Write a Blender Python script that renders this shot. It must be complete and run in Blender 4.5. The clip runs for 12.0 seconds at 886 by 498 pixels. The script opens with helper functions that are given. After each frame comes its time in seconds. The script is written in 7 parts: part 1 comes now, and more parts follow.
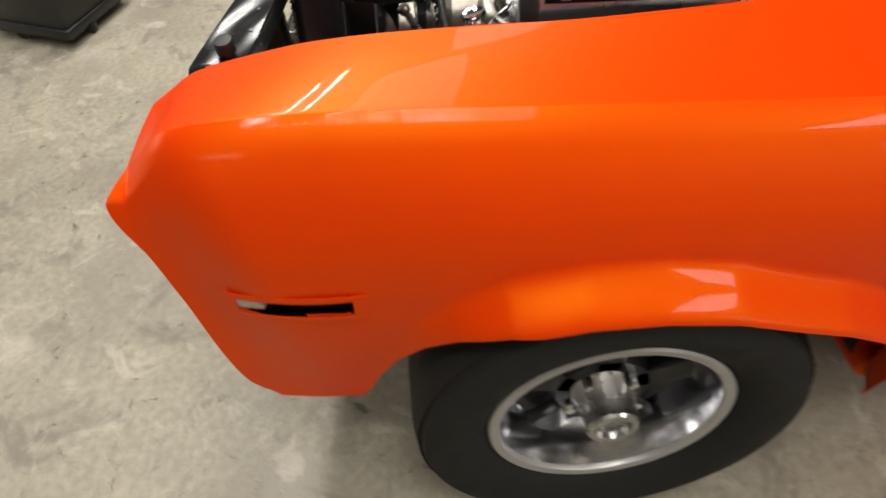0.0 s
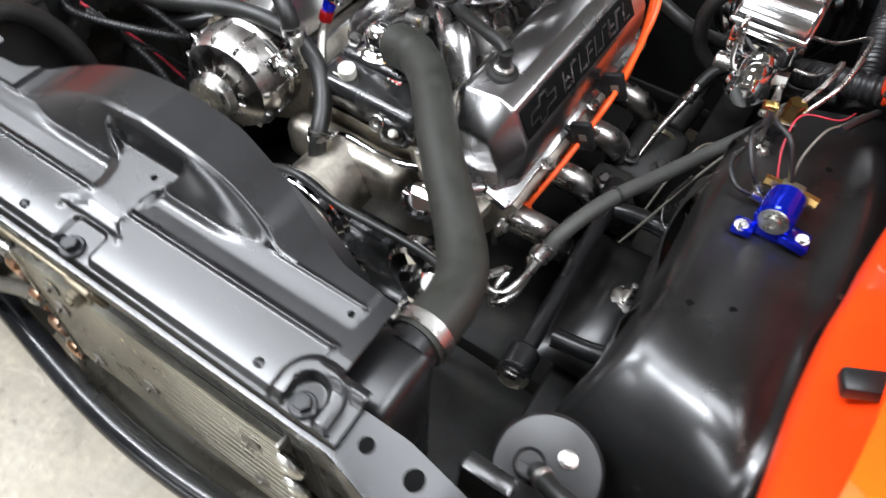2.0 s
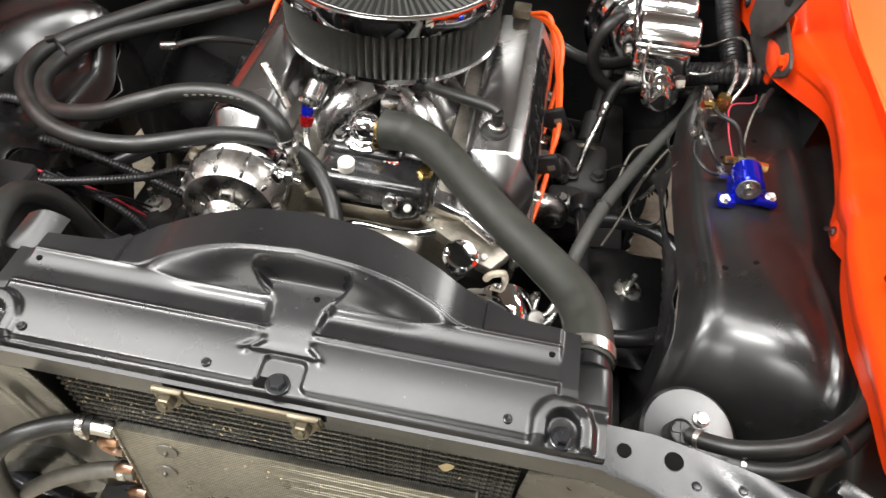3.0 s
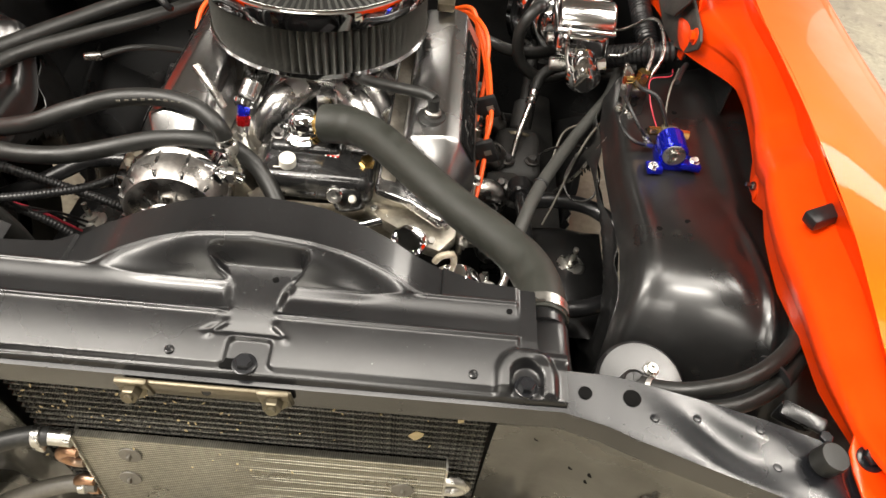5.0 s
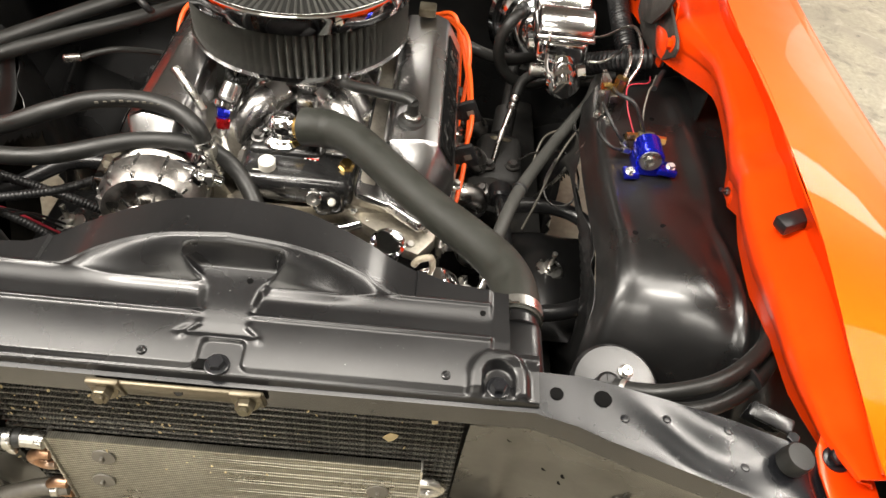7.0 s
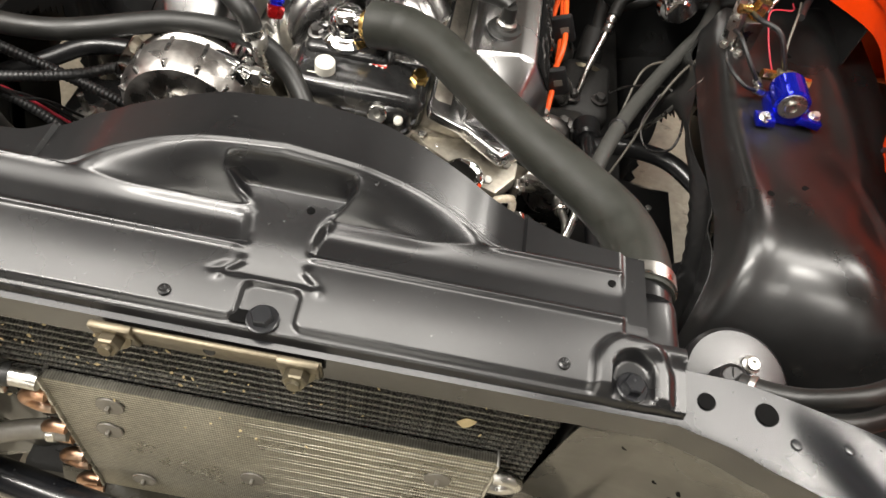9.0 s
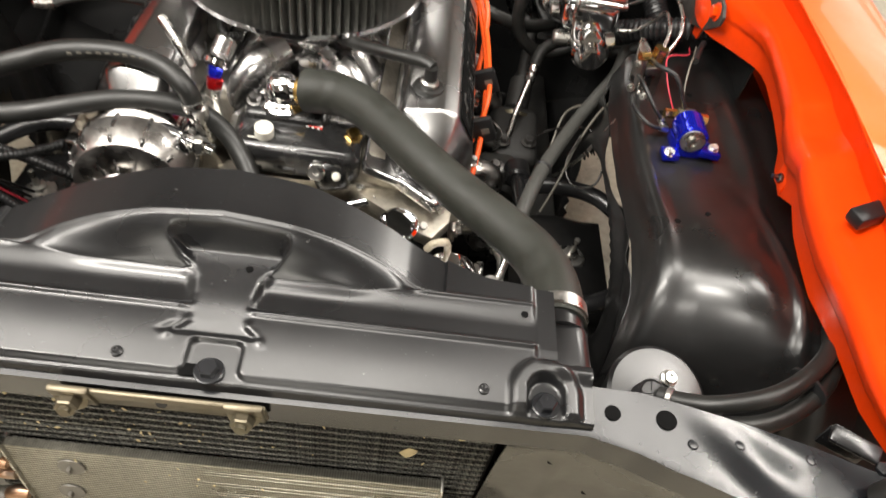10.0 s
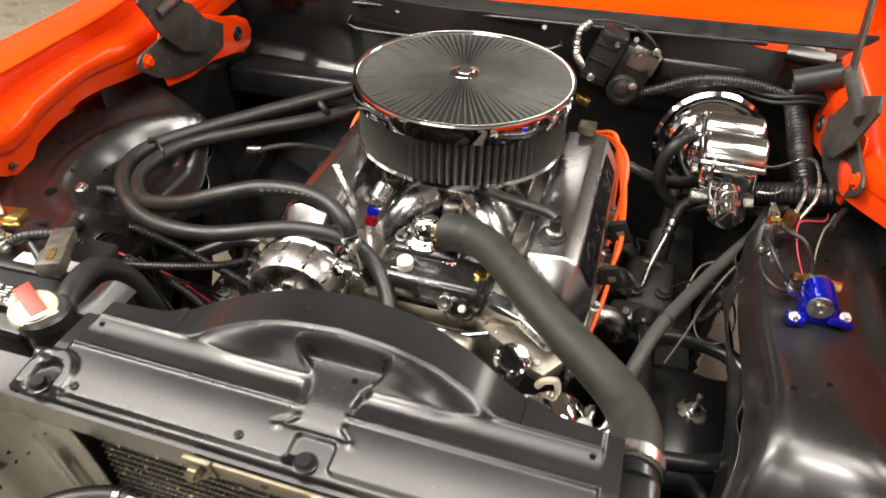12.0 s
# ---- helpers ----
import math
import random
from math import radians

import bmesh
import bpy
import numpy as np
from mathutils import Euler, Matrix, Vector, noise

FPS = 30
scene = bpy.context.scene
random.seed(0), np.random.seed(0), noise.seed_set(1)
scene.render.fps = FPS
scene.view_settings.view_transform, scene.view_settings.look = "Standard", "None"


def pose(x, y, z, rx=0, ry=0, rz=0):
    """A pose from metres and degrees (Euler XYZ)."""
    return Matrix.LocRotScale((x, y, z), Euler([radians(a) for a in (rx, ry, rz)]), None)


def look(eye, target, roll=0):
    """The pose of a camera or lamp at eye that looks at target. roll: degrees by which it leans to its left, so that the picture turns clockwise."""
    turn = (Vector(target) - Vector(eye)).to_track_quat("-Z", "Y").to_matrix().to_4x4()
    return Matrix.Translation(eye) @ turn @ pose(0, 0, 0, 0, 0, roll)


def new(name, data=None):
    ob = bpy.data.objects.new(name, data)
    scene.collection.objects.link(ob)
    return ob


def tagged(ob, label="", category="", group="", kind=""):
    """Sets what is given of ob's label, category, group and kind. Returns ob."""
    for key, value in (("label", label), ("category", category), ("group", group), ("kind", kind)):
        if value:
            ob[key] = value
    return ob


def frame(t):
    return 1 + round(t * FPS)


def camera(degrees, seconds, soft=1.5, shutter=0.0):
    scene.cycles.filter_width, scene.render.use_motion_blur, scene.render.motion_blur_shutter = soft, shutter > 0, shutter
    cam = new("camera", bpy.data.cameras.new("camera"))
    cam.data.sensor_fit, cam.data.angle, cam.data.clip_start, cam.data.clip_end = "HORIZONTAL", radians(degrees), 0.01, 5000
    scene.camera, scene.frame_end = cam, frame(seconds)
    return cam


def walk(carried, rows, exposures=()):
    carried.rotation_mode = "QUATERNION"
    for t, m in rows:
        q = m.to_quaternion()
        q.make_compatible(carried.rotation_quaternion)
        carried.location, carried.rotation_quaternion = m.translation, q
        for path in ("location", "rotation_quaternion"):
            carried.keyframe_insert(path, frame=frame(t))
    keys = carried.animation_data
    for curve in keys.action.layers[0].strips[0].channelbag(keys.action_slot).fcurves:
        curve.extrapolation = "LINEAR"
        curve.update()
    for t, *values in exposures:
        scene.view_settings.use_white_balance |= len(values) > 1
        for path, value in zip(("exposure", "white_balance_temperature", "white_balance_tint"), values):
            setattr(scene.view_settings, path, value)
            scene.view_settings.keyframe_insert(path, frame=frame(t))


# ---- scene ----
cam = camera(66.4, 12.0, shutter=0.3)
PATH = [
    (0, (1.304, 0.167, 1.23), (-0.042, 0.295, -0.244), 0.2),
    (0.2, (1.169, 0.127, 1.209), (-0.113, 0.22, -0.324), -2.2),
    (0.4, (1.053, 0.094, 1.224), (-0.177, 0.248, -0.345), -0.5),
    (0.5, (1.013, 0.075, 1.228), (-0.208, 0.265, -0.346), -0.3),
    (1, (0.824, -0.07, 1.22), (-0.208, 0.464, -0.408), 5.0),
    (1.5, (0.663, -0.177, 1.261), (-0.104, 0.691, -0.369), 8.4),
    (2, (0.421, -0.109, 1.24), (-0.169, 0.883, -0.393), 3.6),
    (2.5, (0.311, -0.141, 1.284), (-0.214, 1.008, -0.267), -0.1),
    (3, (0.16, -0.265, 1.3), (0.02, 1.029, -0.218), 5.5),
    (5, (0.151, -0.312, 1.286), (0.189, 1.036, -0.191), 6.5),
    (5.5, (0.163, -0.32, 1.275), (0.219, 1.01, -0.217), 7.1),
    (6, (0.166, -0.316, 1.282), (0.212, 1.024, -0.203), 6.6),
    (6.5, (0.165, -0.318, 1.289), (0.228, 1.046, -0.173), 6.9),
    (8.5, (0.128, -0.294, 1.227), (0.168, 1.017, -0.283), 11.3),
    (9, (0.096, -0.214, 1.165), (0.142, 0.998, -0.425), 12.8),
    (9.5, (0.092, -0.188, 1.153), (0.294, 0.99, -0.451), 17.2),
    (10, (0.124, -0.244, 1.216), (0.253, 1.069, -0.287), 11.3),
    (10.5, (0.112, -0.312, 1.261), (0.061, 1.135, -0.119), 9.3),
    (11, (0.107, -0.347, 1.275), (-0.191, 1.125, -0.046), 5.3),
    (11.5, (0.125, -0.349, 1.279), (-0.18, 1.126, -0.037), 4.8),
    (12, (0.197, -0.283, 1.278), (-0.233, 1.206, 0.014), 1.8),
]
# how the clip's camera opens up over the dark engine bay
EXPOSURES = [(0.0, -0.88, 6500, 10), (0.5, -0.90, 6500, 10), (1.0, -0.76, 6000, 10), (1.5, -0.46, 5900, 10), (2.0, 0.03, 5800, 10), (3.0, 0.20, 6300, 10), (5.0, 0.10, 6800, 10), (7.0, 0.10, 6800, 10), (9.5, 0.0, 6600, 10), (11.0, 0.16, 6800, 10), (12.0, 0.14, 6800, 10)]
walk(cam, [(t, look(eye, target, roll)) for t, eye, target, roll in PATH], EXPOSURES)

# ---- light ----
V = Vector
world = bpy.data.worlds.new("world")
scene.world = world
world.use_nodes = True
world.node_tree.nodes["Background"].inputs[0].default_value = (0.9, 0.93, 1.0, 1)
world.node_tree.nodes["Background"].inputs[1].default_value = 0.02

CEIL = 3.0
# twin-tube fixtures and added fill panels: centre x, y, power, and whether they run along the car
STRIPS = [(-2.25, -0.45, 70, 90), (-0.98, -0.45, 70, 90), (1.75, 0.0, 36, 0), (3.6, -1.4, 22, 0)]
# wide unseen panels added for highlights on the black covers and the fender
FILL_PANELS = [(-1.35, 0.28, 24), (-0.05, 0.24, 28), (-2.75, 0.75, 28), (1.42, 0.55, 34), (2.75, 2.75, 80), (-0.9, 4.9, 24), (-0.5, -2.1, 38)]
FILL_W = 0.56


def tube_or_fill(x, y, wide, power, turn):
    d = bpy.data.lights.new("overhead_area", "AREA")
    d.shape, d.size, d.size_y, d.energy, d.color = "RECTANGLE", wide, 1.18, power, (1.0, 0.965, 0.91)
    ob = new("overhead_area", d)
    ob.matrix_world = pose(x, y, CEIL - 0.09, 0, 0, turn)
    return ob


for sx, sy, sp, turn in STRIPS:
    for off in (-0.085, 0.085):
        tube_or_fill(sx + (0 if turn else off), sy + (off if turn else 0), 0.018, sp / 2, turn)
for sx, sy, sp in FILL_PANELS:
    tube_or_fill(sx, sy, FILL_W, sp, 90)
# unseen fill light at the east wall, with a window added round it
WIN_Y, WIN_Z, WIN_W, WIN_H = 4.4, 1.75, 2.2, 1.5
d = bpy.data.lights.new("east_fill", "AREA")
d.shape, d.size, d.size_y, d.energy, d.color = "RECTANGLE", WIN_H, WIN_W, 50, (1.0, 0.98, 0.95)
new("east_fill", d).matrix_world = pose(4.37, WIN_Y, WIN_Z, 0, 90, 0)
# fill lights that brighten the cover's arch, set at panes of an added door in the south wall
DOOR_X, PANE_Z, PANE_W, PANE_H = -0.9, 1.72, 0.62, 0.46
for k in range(4):
    d = bpy.data.lights.new("south_fill", "AREA")
    d.shape, d.size, d.size_y, d.energy, d.color = "RECTANGLE", PANE_W, PANE_H, 14.0, (1.0, 0.98, 0.95)
    new("south_fill", d).matrix_world = pose(DOOR_X - 1.05 + 0.70 * k, -4.17, PANE_Z, 90, 0, 180)


# ---- materials ----
def mat(name, base, rough=0.5, metal=0.0, coat=0.0, var=0.12, scale=18.0, fine=160.0, bump=0.0, bump_scale=None, rvar=0.08, second=None, second_scale=4.0,
        second_lo=0.5, second_hi=0.7, coat_rough=0.05, spec=0.5, tint=None):
    m = bpy.data.materials.new(name)
    m.use_nodes = True
    nt = m.node_tree
    b = nt.nodes["Principled BSDF"]
    tc = nt.nodes.new("ShaderNodeTexCoord")
    n1 = nt.nodes.new("ShaderNodeTexNoise")
    n1.inputs["Scale"].default_value, n1.inputs["Detail"].default_value = scale, 5
    n2 = nt.nodes.new("ShaderNodeTexNoise")
    n2.inputs["Scale"].default_value, n2.inputs["Detail"].default_value = fine, 3
    nt.links.new(tc.outputs["Object"], n1.inputs["Vector"])
    nt.links.new(tc.outputs["Object"], n2.inputs["Vector"])
    add = nt.nodes.new("ShaderNodeMath")
    add.operation = "ADD"
    nt.links.new(n1.outputs["Fac"], add.inputs[0])
    nt.links.new(n2.outputs["Fac"], add.inputs[1])
    ramp = nt.nodes.new("ShaderNodeMapRange")
    ramp.inputs["From Min"].default_value, ramp.inputs["From Max"].default_value = 0.6, 1.4
    ramp.inputs["To Min"].default_value, ramp.inputs["To Max"].default_value = 1 - var, 1 + var
    nt.links.new(add.outputs[0], ramp.inputs["Value"])
    mul = nt.nodes.new("ShaderNodeVectorMath")
    mul.operation = "SCALE"
    mul.inputs[0].default_value = base
    nt.links.new(ramp.outputs[0], mul.inputs["Scale"])
    colour = mul.outputs[0]
    if second:
        n3 = nt.nodes.new("ShaderNodeTexNoise")
        n3.inputs["Scale"].default_value, n3.inputs["Detail"].default_value = second_scale, 6
        nt.links.new(tc.outputs["Object"], n3.inputs["Vector"])
        r3 = nt.nodes.new("ShaderNodeMapRange")
        r3.inputs["From Min"].default_value, r3.inputs["From Max"].default_value = second_lo, second_hi
        nt.links.new(n3.outputs["Fac"], r3.inputs["Value"])
        mix = nt.nodes.new("ShaderNodeMix")
        mix.data_type = "RGBA"
        nt.links.new(r3.outputs[0], mix.inputs[0])
        nt.links.new(colour, mix.inputs[6])
        mix.inputs[7].default_value = (*second, 1)
        colour = mix.outputs[2]
    nt.links.new(colour, b.inputs["Base Color"])
    rr = nt.nodes.new("ShaderNodeMapRange")
    rr.inputs["From Min"].default_value, rr.inputs["From Max"].default_value = 0.35, 0.65
    rr.inputs["To Min"].default_value, rr.inputs["To Max"].default_value = max(0.02, rough - rvar), min(1, rough + rvar)
    nt.links.new(n1.outputs["Fac"], rr.inputs["Value"])
    nt.links.new(rr.outputs[0], b.inputs["Roughness"])
    b.inputs["Metallic"].default_value = metal
    b.inputs["Specular IOR Level"].default_value = spec
    if tint:
        b.inputs["Specular Tint"].default_value = (*tint, 1)
    b.inputs["Coat Weight"].default_value, b.inputs["Coat Roughness"].default_value = coat, coat_rough
    if bump:
        bp = nt.nodes.new("ShaderNodeBump")
        bp.inputs["Strength"].default_value, bp.inputs["Distance"].default_value = 1.0, bump
        src = n2
        if bump_scale:
            src = nt.nodes.new("ShaderNodeTexNoise")
            src.inputs["Scale"].default_value, src.inputs["Detail"].default_value = bump_scale, 4
            nt.links.new(tc.outputs["Object"], src.inputs["Vector"])
        nt.links.new(src.outputs["Fac"], bp.inputs["Height"])
        nt.links.new(bp.outputs[0], b.inputs["Normal"])
    return m


M_ORANGE = mat("orange_paint", (0.84, 0.034, 0.0012), 0.40, 0.0, 0.14, var=0.03, fine=400, rvar=0.03, bump=0.00003, bump_scale=60, coat_rough=0.012, spec=0.12, tint=(1.0, 0.6, 0.1))
M_RED = mat("inner_orange_paint", (0.76, 0.046, 0.003), 0.38, 0, 0.4, var=0.06, rvar=0.05, bump=0.0001, bump_scale=90, coat_rough=0.12, spec=0.4, tint=(1.0, 0.35, 0.02))
M_BLACK = mat("satin_black_paint", (0.008, 0.008, 0.008), 0.33, 0, 0.5, spec=0.6, coat_rough=0.22, var=0.25, scale=9, rvar=0.07, bump=0.00006, bump_scale=140, second=(0.022, 0.021, 0.019), second_scale=30, second_lo=0.66, second_hi=0.8)
M_PANEL = mat("gloss_black_paint", (0.008, 0.008, 0.0085), 0.29, 0, 0.25, var=0.25, scale=7, rvar=0.05, bump=0.0002, bump_scale=9, coat_rough=0.20, second=(0.07, 0.07, 0.068), second_scale=240, second_lo=0.70, second_hi=0.76)
M_SUPPORT = mat("satin_support_paint", (0.008, 0.0085, 0.010), 0.24, 0, 0.15, spec=0.40, var=0.25, scale=8, rvar=0.07, bump=0.00018, bump_scale=14, coat_rough=0.14, second=(0.06, 0.06, 0.058), second_scale=210, second_lo=0.69, second_hi=0.76)
M_LOWER = mat("dusty_support_paint", (0.030, 0.028, 0.021), 0.30, 0, 0.3, var=0.25, scale=12, rvar=0.1, bump=0.0001, bump_scale=60, second=(0.018, 0.017, 0.014), second_scale=6)
M_UNDER = mat("grimy_underbody", (0.014, 0.0135, 0.0125), 0.6, 0, 0, var=0.4, scale=20, bump=0.0004, second=(0.03, 0.027, 0.022), second_scale=14, second_lo=0.55)
M_CHROME = mat("chrome", (0.86, 0.86, 0.87), 0.06, 1, 0, var=0.04, rvar=0.03)
M_SOFTCHROME = mat("soft_chrome", (0.88, 0.88, 0.88), 0.17, 1, 0, var=0.03, rvar=0.02)
M_POLISH = mat("polished_aluminium", (0.50, 0.49, 0.48), 0.27, 1, 0, var=0.10, scale=30, rvar=0.06)
M_SATIN = mat("satin_aluminium", (0.44, 0.437, 0.435), 0.27, 1, 0, var=0.04, scale=6, rvar=0.02)
M_CAST = mat("cast_aluminium", (0.45, 0.42, 0.36), 0.42, 1, 0, var=0.2, scale=40, rvar=0.1, bump=0.0003, bump_scale=420)
M_RAWCAST = mat("raw_casting", (0.56, 0.51, 0.41), 0.5, 0.5, 0, var=0.25, scale=35, rvar=0.1, bump=0.0003, bump_scale=300, second=(0.20, 0.17, 0.12), second_scale=22, second_lo=0.52, second_hi=0.7)
M_STEEL = mat("zinc_steel", (0.55, 0.54, 0.51), 0.3, 1, 0, var=0.15, scale=60, rvar=0.1)
M_DARKSTEEL = mat("dark_steel", (0.16, 0.155, 0.15), 0.36, 1, 0, var=0.3, scale=40, rvar=0.12, bump=0.0001)
M_EXHAUST = mat("header_steel", (0.42, 0.40, 0.38), 0.28, 1, 0, var=0.3, scale=25, rvar=0.12, bump=0.0001)
M_RUBBER = mat("hose_rubber", (0.012, 0.012, 0.011), 0.44, 0, 0, var=0.2, scale=30, rvar=0.08, bump=0.00015, bump_scale=500)
M_FOAM = mat("matte_hose", (0.017, 0.018, 0.014), 0.56, 0, 0, var=0.2, scale=40, bump=0.0002, bump_scale=700)
M_GREYHOSE = mat("dusty_grey_hose", (0.040, 0.040, 0.036), 0.6, 0, 0, var=0.2, scale=40, bump=0.0002, bump_scale=700)
M_TYRE = mat("tyre_rubber", (0.019, 0.0185, 0.017), 0.7, 0, 0, var=0.15, scale=15, bump=0.0002, spec=0.2)
M_PLASTIC = mat("black_plastic", (0.012, 0.012, 0.0125), 0.40, 0, 0, var=0.15, bump=0.0001)
M_GREYPLASTIC = mat("grey_plastic", (0.13, 0.12, 0.10), 0.45, 0, 0, var=0.2)
M_ENGINE = mat("engine_black", (0.015, 0.015, 0.015), 0.22, 0, 0.4, var=0.3, scale=30, rvar=0.1, bump=0.0004, bump_scale=120, coat_rough=0.1)
M_WIRE = mat("orange_wire", (0.90, 0.105, 0.010), 0.42, 0, 0, var=0.06)
M_BLUE = mat("blue_anodised", (0.008, 0.02, 0.62), 0.16, 0.75, 0.5, var=0.1)
M_REDAN = mat("red_anodised", (0.50, 0.012, 0.014), 0.18, 0.7, 0.5, var=0.1)
M_BRASS = mat("brass", (0.72, 0.48, 0.16), 0.24, 1, 0, var=0.12)
M_COPPER = mat("dull_copper", (0.46, 0.27, 0.17), 0.38, 1, 0, var=0.3, scale=60, second=(0.35, 0.32, 0.28), second_scale=20)
M_WHITE = mat("white_nylon", (0.72, 0.70, 0.62), 0.4, 0, 0, var=0.06)
M_CAP = mat("yellowed_plastic", (0.46, 0.40, 0.30), 0.3, 0, 0.2, var=0.25, scale=60, bump=0.0006, bump_scale=160)
M_TAPE = mat("red_tape", (0.75, 0.03, 0.015), 0.45, 0, 0, var=0.1)
M_LABEL = mat("label_white", (0.75, 0.74, 0.70), 0.4, 0, 0, var=0.05)
M_FILTER = mat("filter_gauze", (0.075, 0.074, 0.066), 0.75, 0, 0, var=0.3, scale=60, fine=900, bump=0.0003, bump_scale=1200)
# near-black copy of the lid gauze, standing for shade between the pleats
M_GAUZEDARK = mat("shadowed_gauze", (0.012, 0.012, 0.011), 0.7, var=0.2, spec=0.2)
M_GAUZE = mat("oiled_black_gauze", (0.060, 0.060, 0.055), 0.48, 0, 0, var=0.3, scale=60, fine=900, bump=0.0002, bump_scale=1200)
M_FINS = mat("radiator_fins", (0.020, 0.020, 0.018), 0.45, 0.2, 0, var=0.4, scale=60)
M_FINEDGE = mat("dusty_fin_edges", (0.15, 0.145, 0.125), 0.45, 0.3, 0, var=0.7, scale=300, fine=900, second=(0.03, 0.029, 0.026), second_scale=520, second_lo=0.45, second_hi=0.56)
M_COND = mat("condenser_aluminium", (0.46, 0.44, 0.37), 0.36, 0.85, 0, var=0.3, scale=10, rvar=0.1, second=(0.34, 0.32, 0.25), second_scale=7, second_lo=0.5, second_hi=0.75)
M_LATCH = mat("worn_zinc_plate", (0.15, 0.128, 0.09), 0.4, 0.8, 0, var=0.2, scale=30, second=(0.14, 0.13, 0.09), second_scale=25, second_lo=0.55, second_hi=0.75)
M_LEAF = mat("dry_leaf", (0.50, 0.40, 0.22), 0.6, 0, 0, var=0.2)
M_RUST = mat("worn_hinge_metal", (0.055, 0.05, 0.044), 0.6, 0.5, 0, var=0.4, scale=30, second=(0.30, 0.05, 0.03), second_scale=40, second_lo=0.62, second_hi=0.75, bump=0.0003)
M_BRAID = mat("braided_steel", (0.62, 0.60, 0.55), 0.35, 1, 0, var=0.3, fine=1400, bump=0.0005, bump_scale=1500)
M_CERAMIC = mat("rim_polished", (0.86, 0.86, 0.88), 0.14, 1, 0, var=0.04, scale=20, rvar=0.02)
M_SPOKE = mat("charcoal_spoke_paint", (0.012, 0.012, 0.013), 0.42, 0.2, 0, var=0.2, scale=30)
M_RIMLIP = mat("rim_lip_dull", (0.50, 0.49, 0.47), 0.45, 0.6, 0, var=0.06)
M_HOLE = mat("open_hole", (0.003, 0.003, 0.003), 0.9, spec=0.1)
M_WALL = mat("wall_paint", (0.36, 0.35, 0.33), 0.7, 0, 0, var=0.08, scale=2)
M_CEIL = mat("ceiling_paint", (0.15, 0.147, 0.14), 0.8, 0, 0, var=0.05, scale=2)
M_WIRERED = mat("red_wire", (0.42, 0.03, 0.05), 0.4)


def pearl(m, share, colour, rough):
    """Gold flake under the clear coat: a tinted glossy lobe over the pigment."""
    nt = m.node_tree
    out = nt.nodes["Material Output"]
    gl = nt.nodes.new("ShaderNodeBsdfAnisotropic")
    gl.inputs["Color"].default_value, gl.inputs["Roughness"].default_value = (*colour, 1), rough
    mx = nt.nodes.new("ShaderNodeMixShader")
    mx.inputs[0].default_value = share
    nt.links.new(nt.nodes["Principled BSDF"].outputs[0], mx.inputs[1])
    nt.links.new(gl.outputs[0], mx.inputs[2])
    nt.links.new(mx.outputs[0], out.inputs["Surface"])


pearl(M_ORANGE, 0.10, (1.0, 0.50, 0.004), 0.47)


def concrete():
    m = mat("garage_concrete", (0.37, 0.335, 0.255), 0.55, 0, 0, var=0.28, scale=3.2, fine=55, rvar=0.14, bump=0.0006, bump_scale=120)
    nt = m.node_tree
    b = nt.nodes["Principled BSDF"]
    tc = nt.nodes.new("ShaderNodeTexCoord")
    colour = b.inputs["Base Color"].links[0].from_socket
    for sc, lo, hi, dark, dist in ((1.9, 0.47, 0.62, (0.30, 0.265, 0.21), 1.4), (6.5, 0.54, 0.66, (0.20, 0.18, 0.145), 0.7), (21.0, 0.62, 0.70, (0.10, 0.09, 0.075), 0.4), (9.0, 0.57, 0.74, (0.62, 0.56, 0.46), 0.9)):
        n = nt.nodes.new("ShaderNodeTexNoise")
        n.inputs["Scale"].default_value, n.inputs["Detail"].default_value, n.inputs["Distortion"].default_value = sc, 7, dist
        n.inputs["Roughness"].default_value = 0.62
        nt.links.new(tc.outputs["Object"], n.inputs["Vector"])
        r = nt.nodes.new("ShaderNodeMapRange")
        r.inputs["From Min"].default_value, r.inputs["From Max"].default_value, r.inputs["To Max"].default_value = lo, hi, 0.72
        nt.links.new(n.outputs["Fac"], r.inputs["Value"])
        mix = nt.nodes.new("ShaderNodeMix")
        mix.data_type = "RGBA"
        nt.links.new(r.outputs[0], mix.inputs[0])
        nt.links.new(colour, mix.inputs[6])
        mix.inputs[7].default_value = (*dark, 1)
        colour = mix.outputs[2]
    nt.links.new(colour, b.inputs["Base Color"])
    return m


M_CONCRETE = concrete()


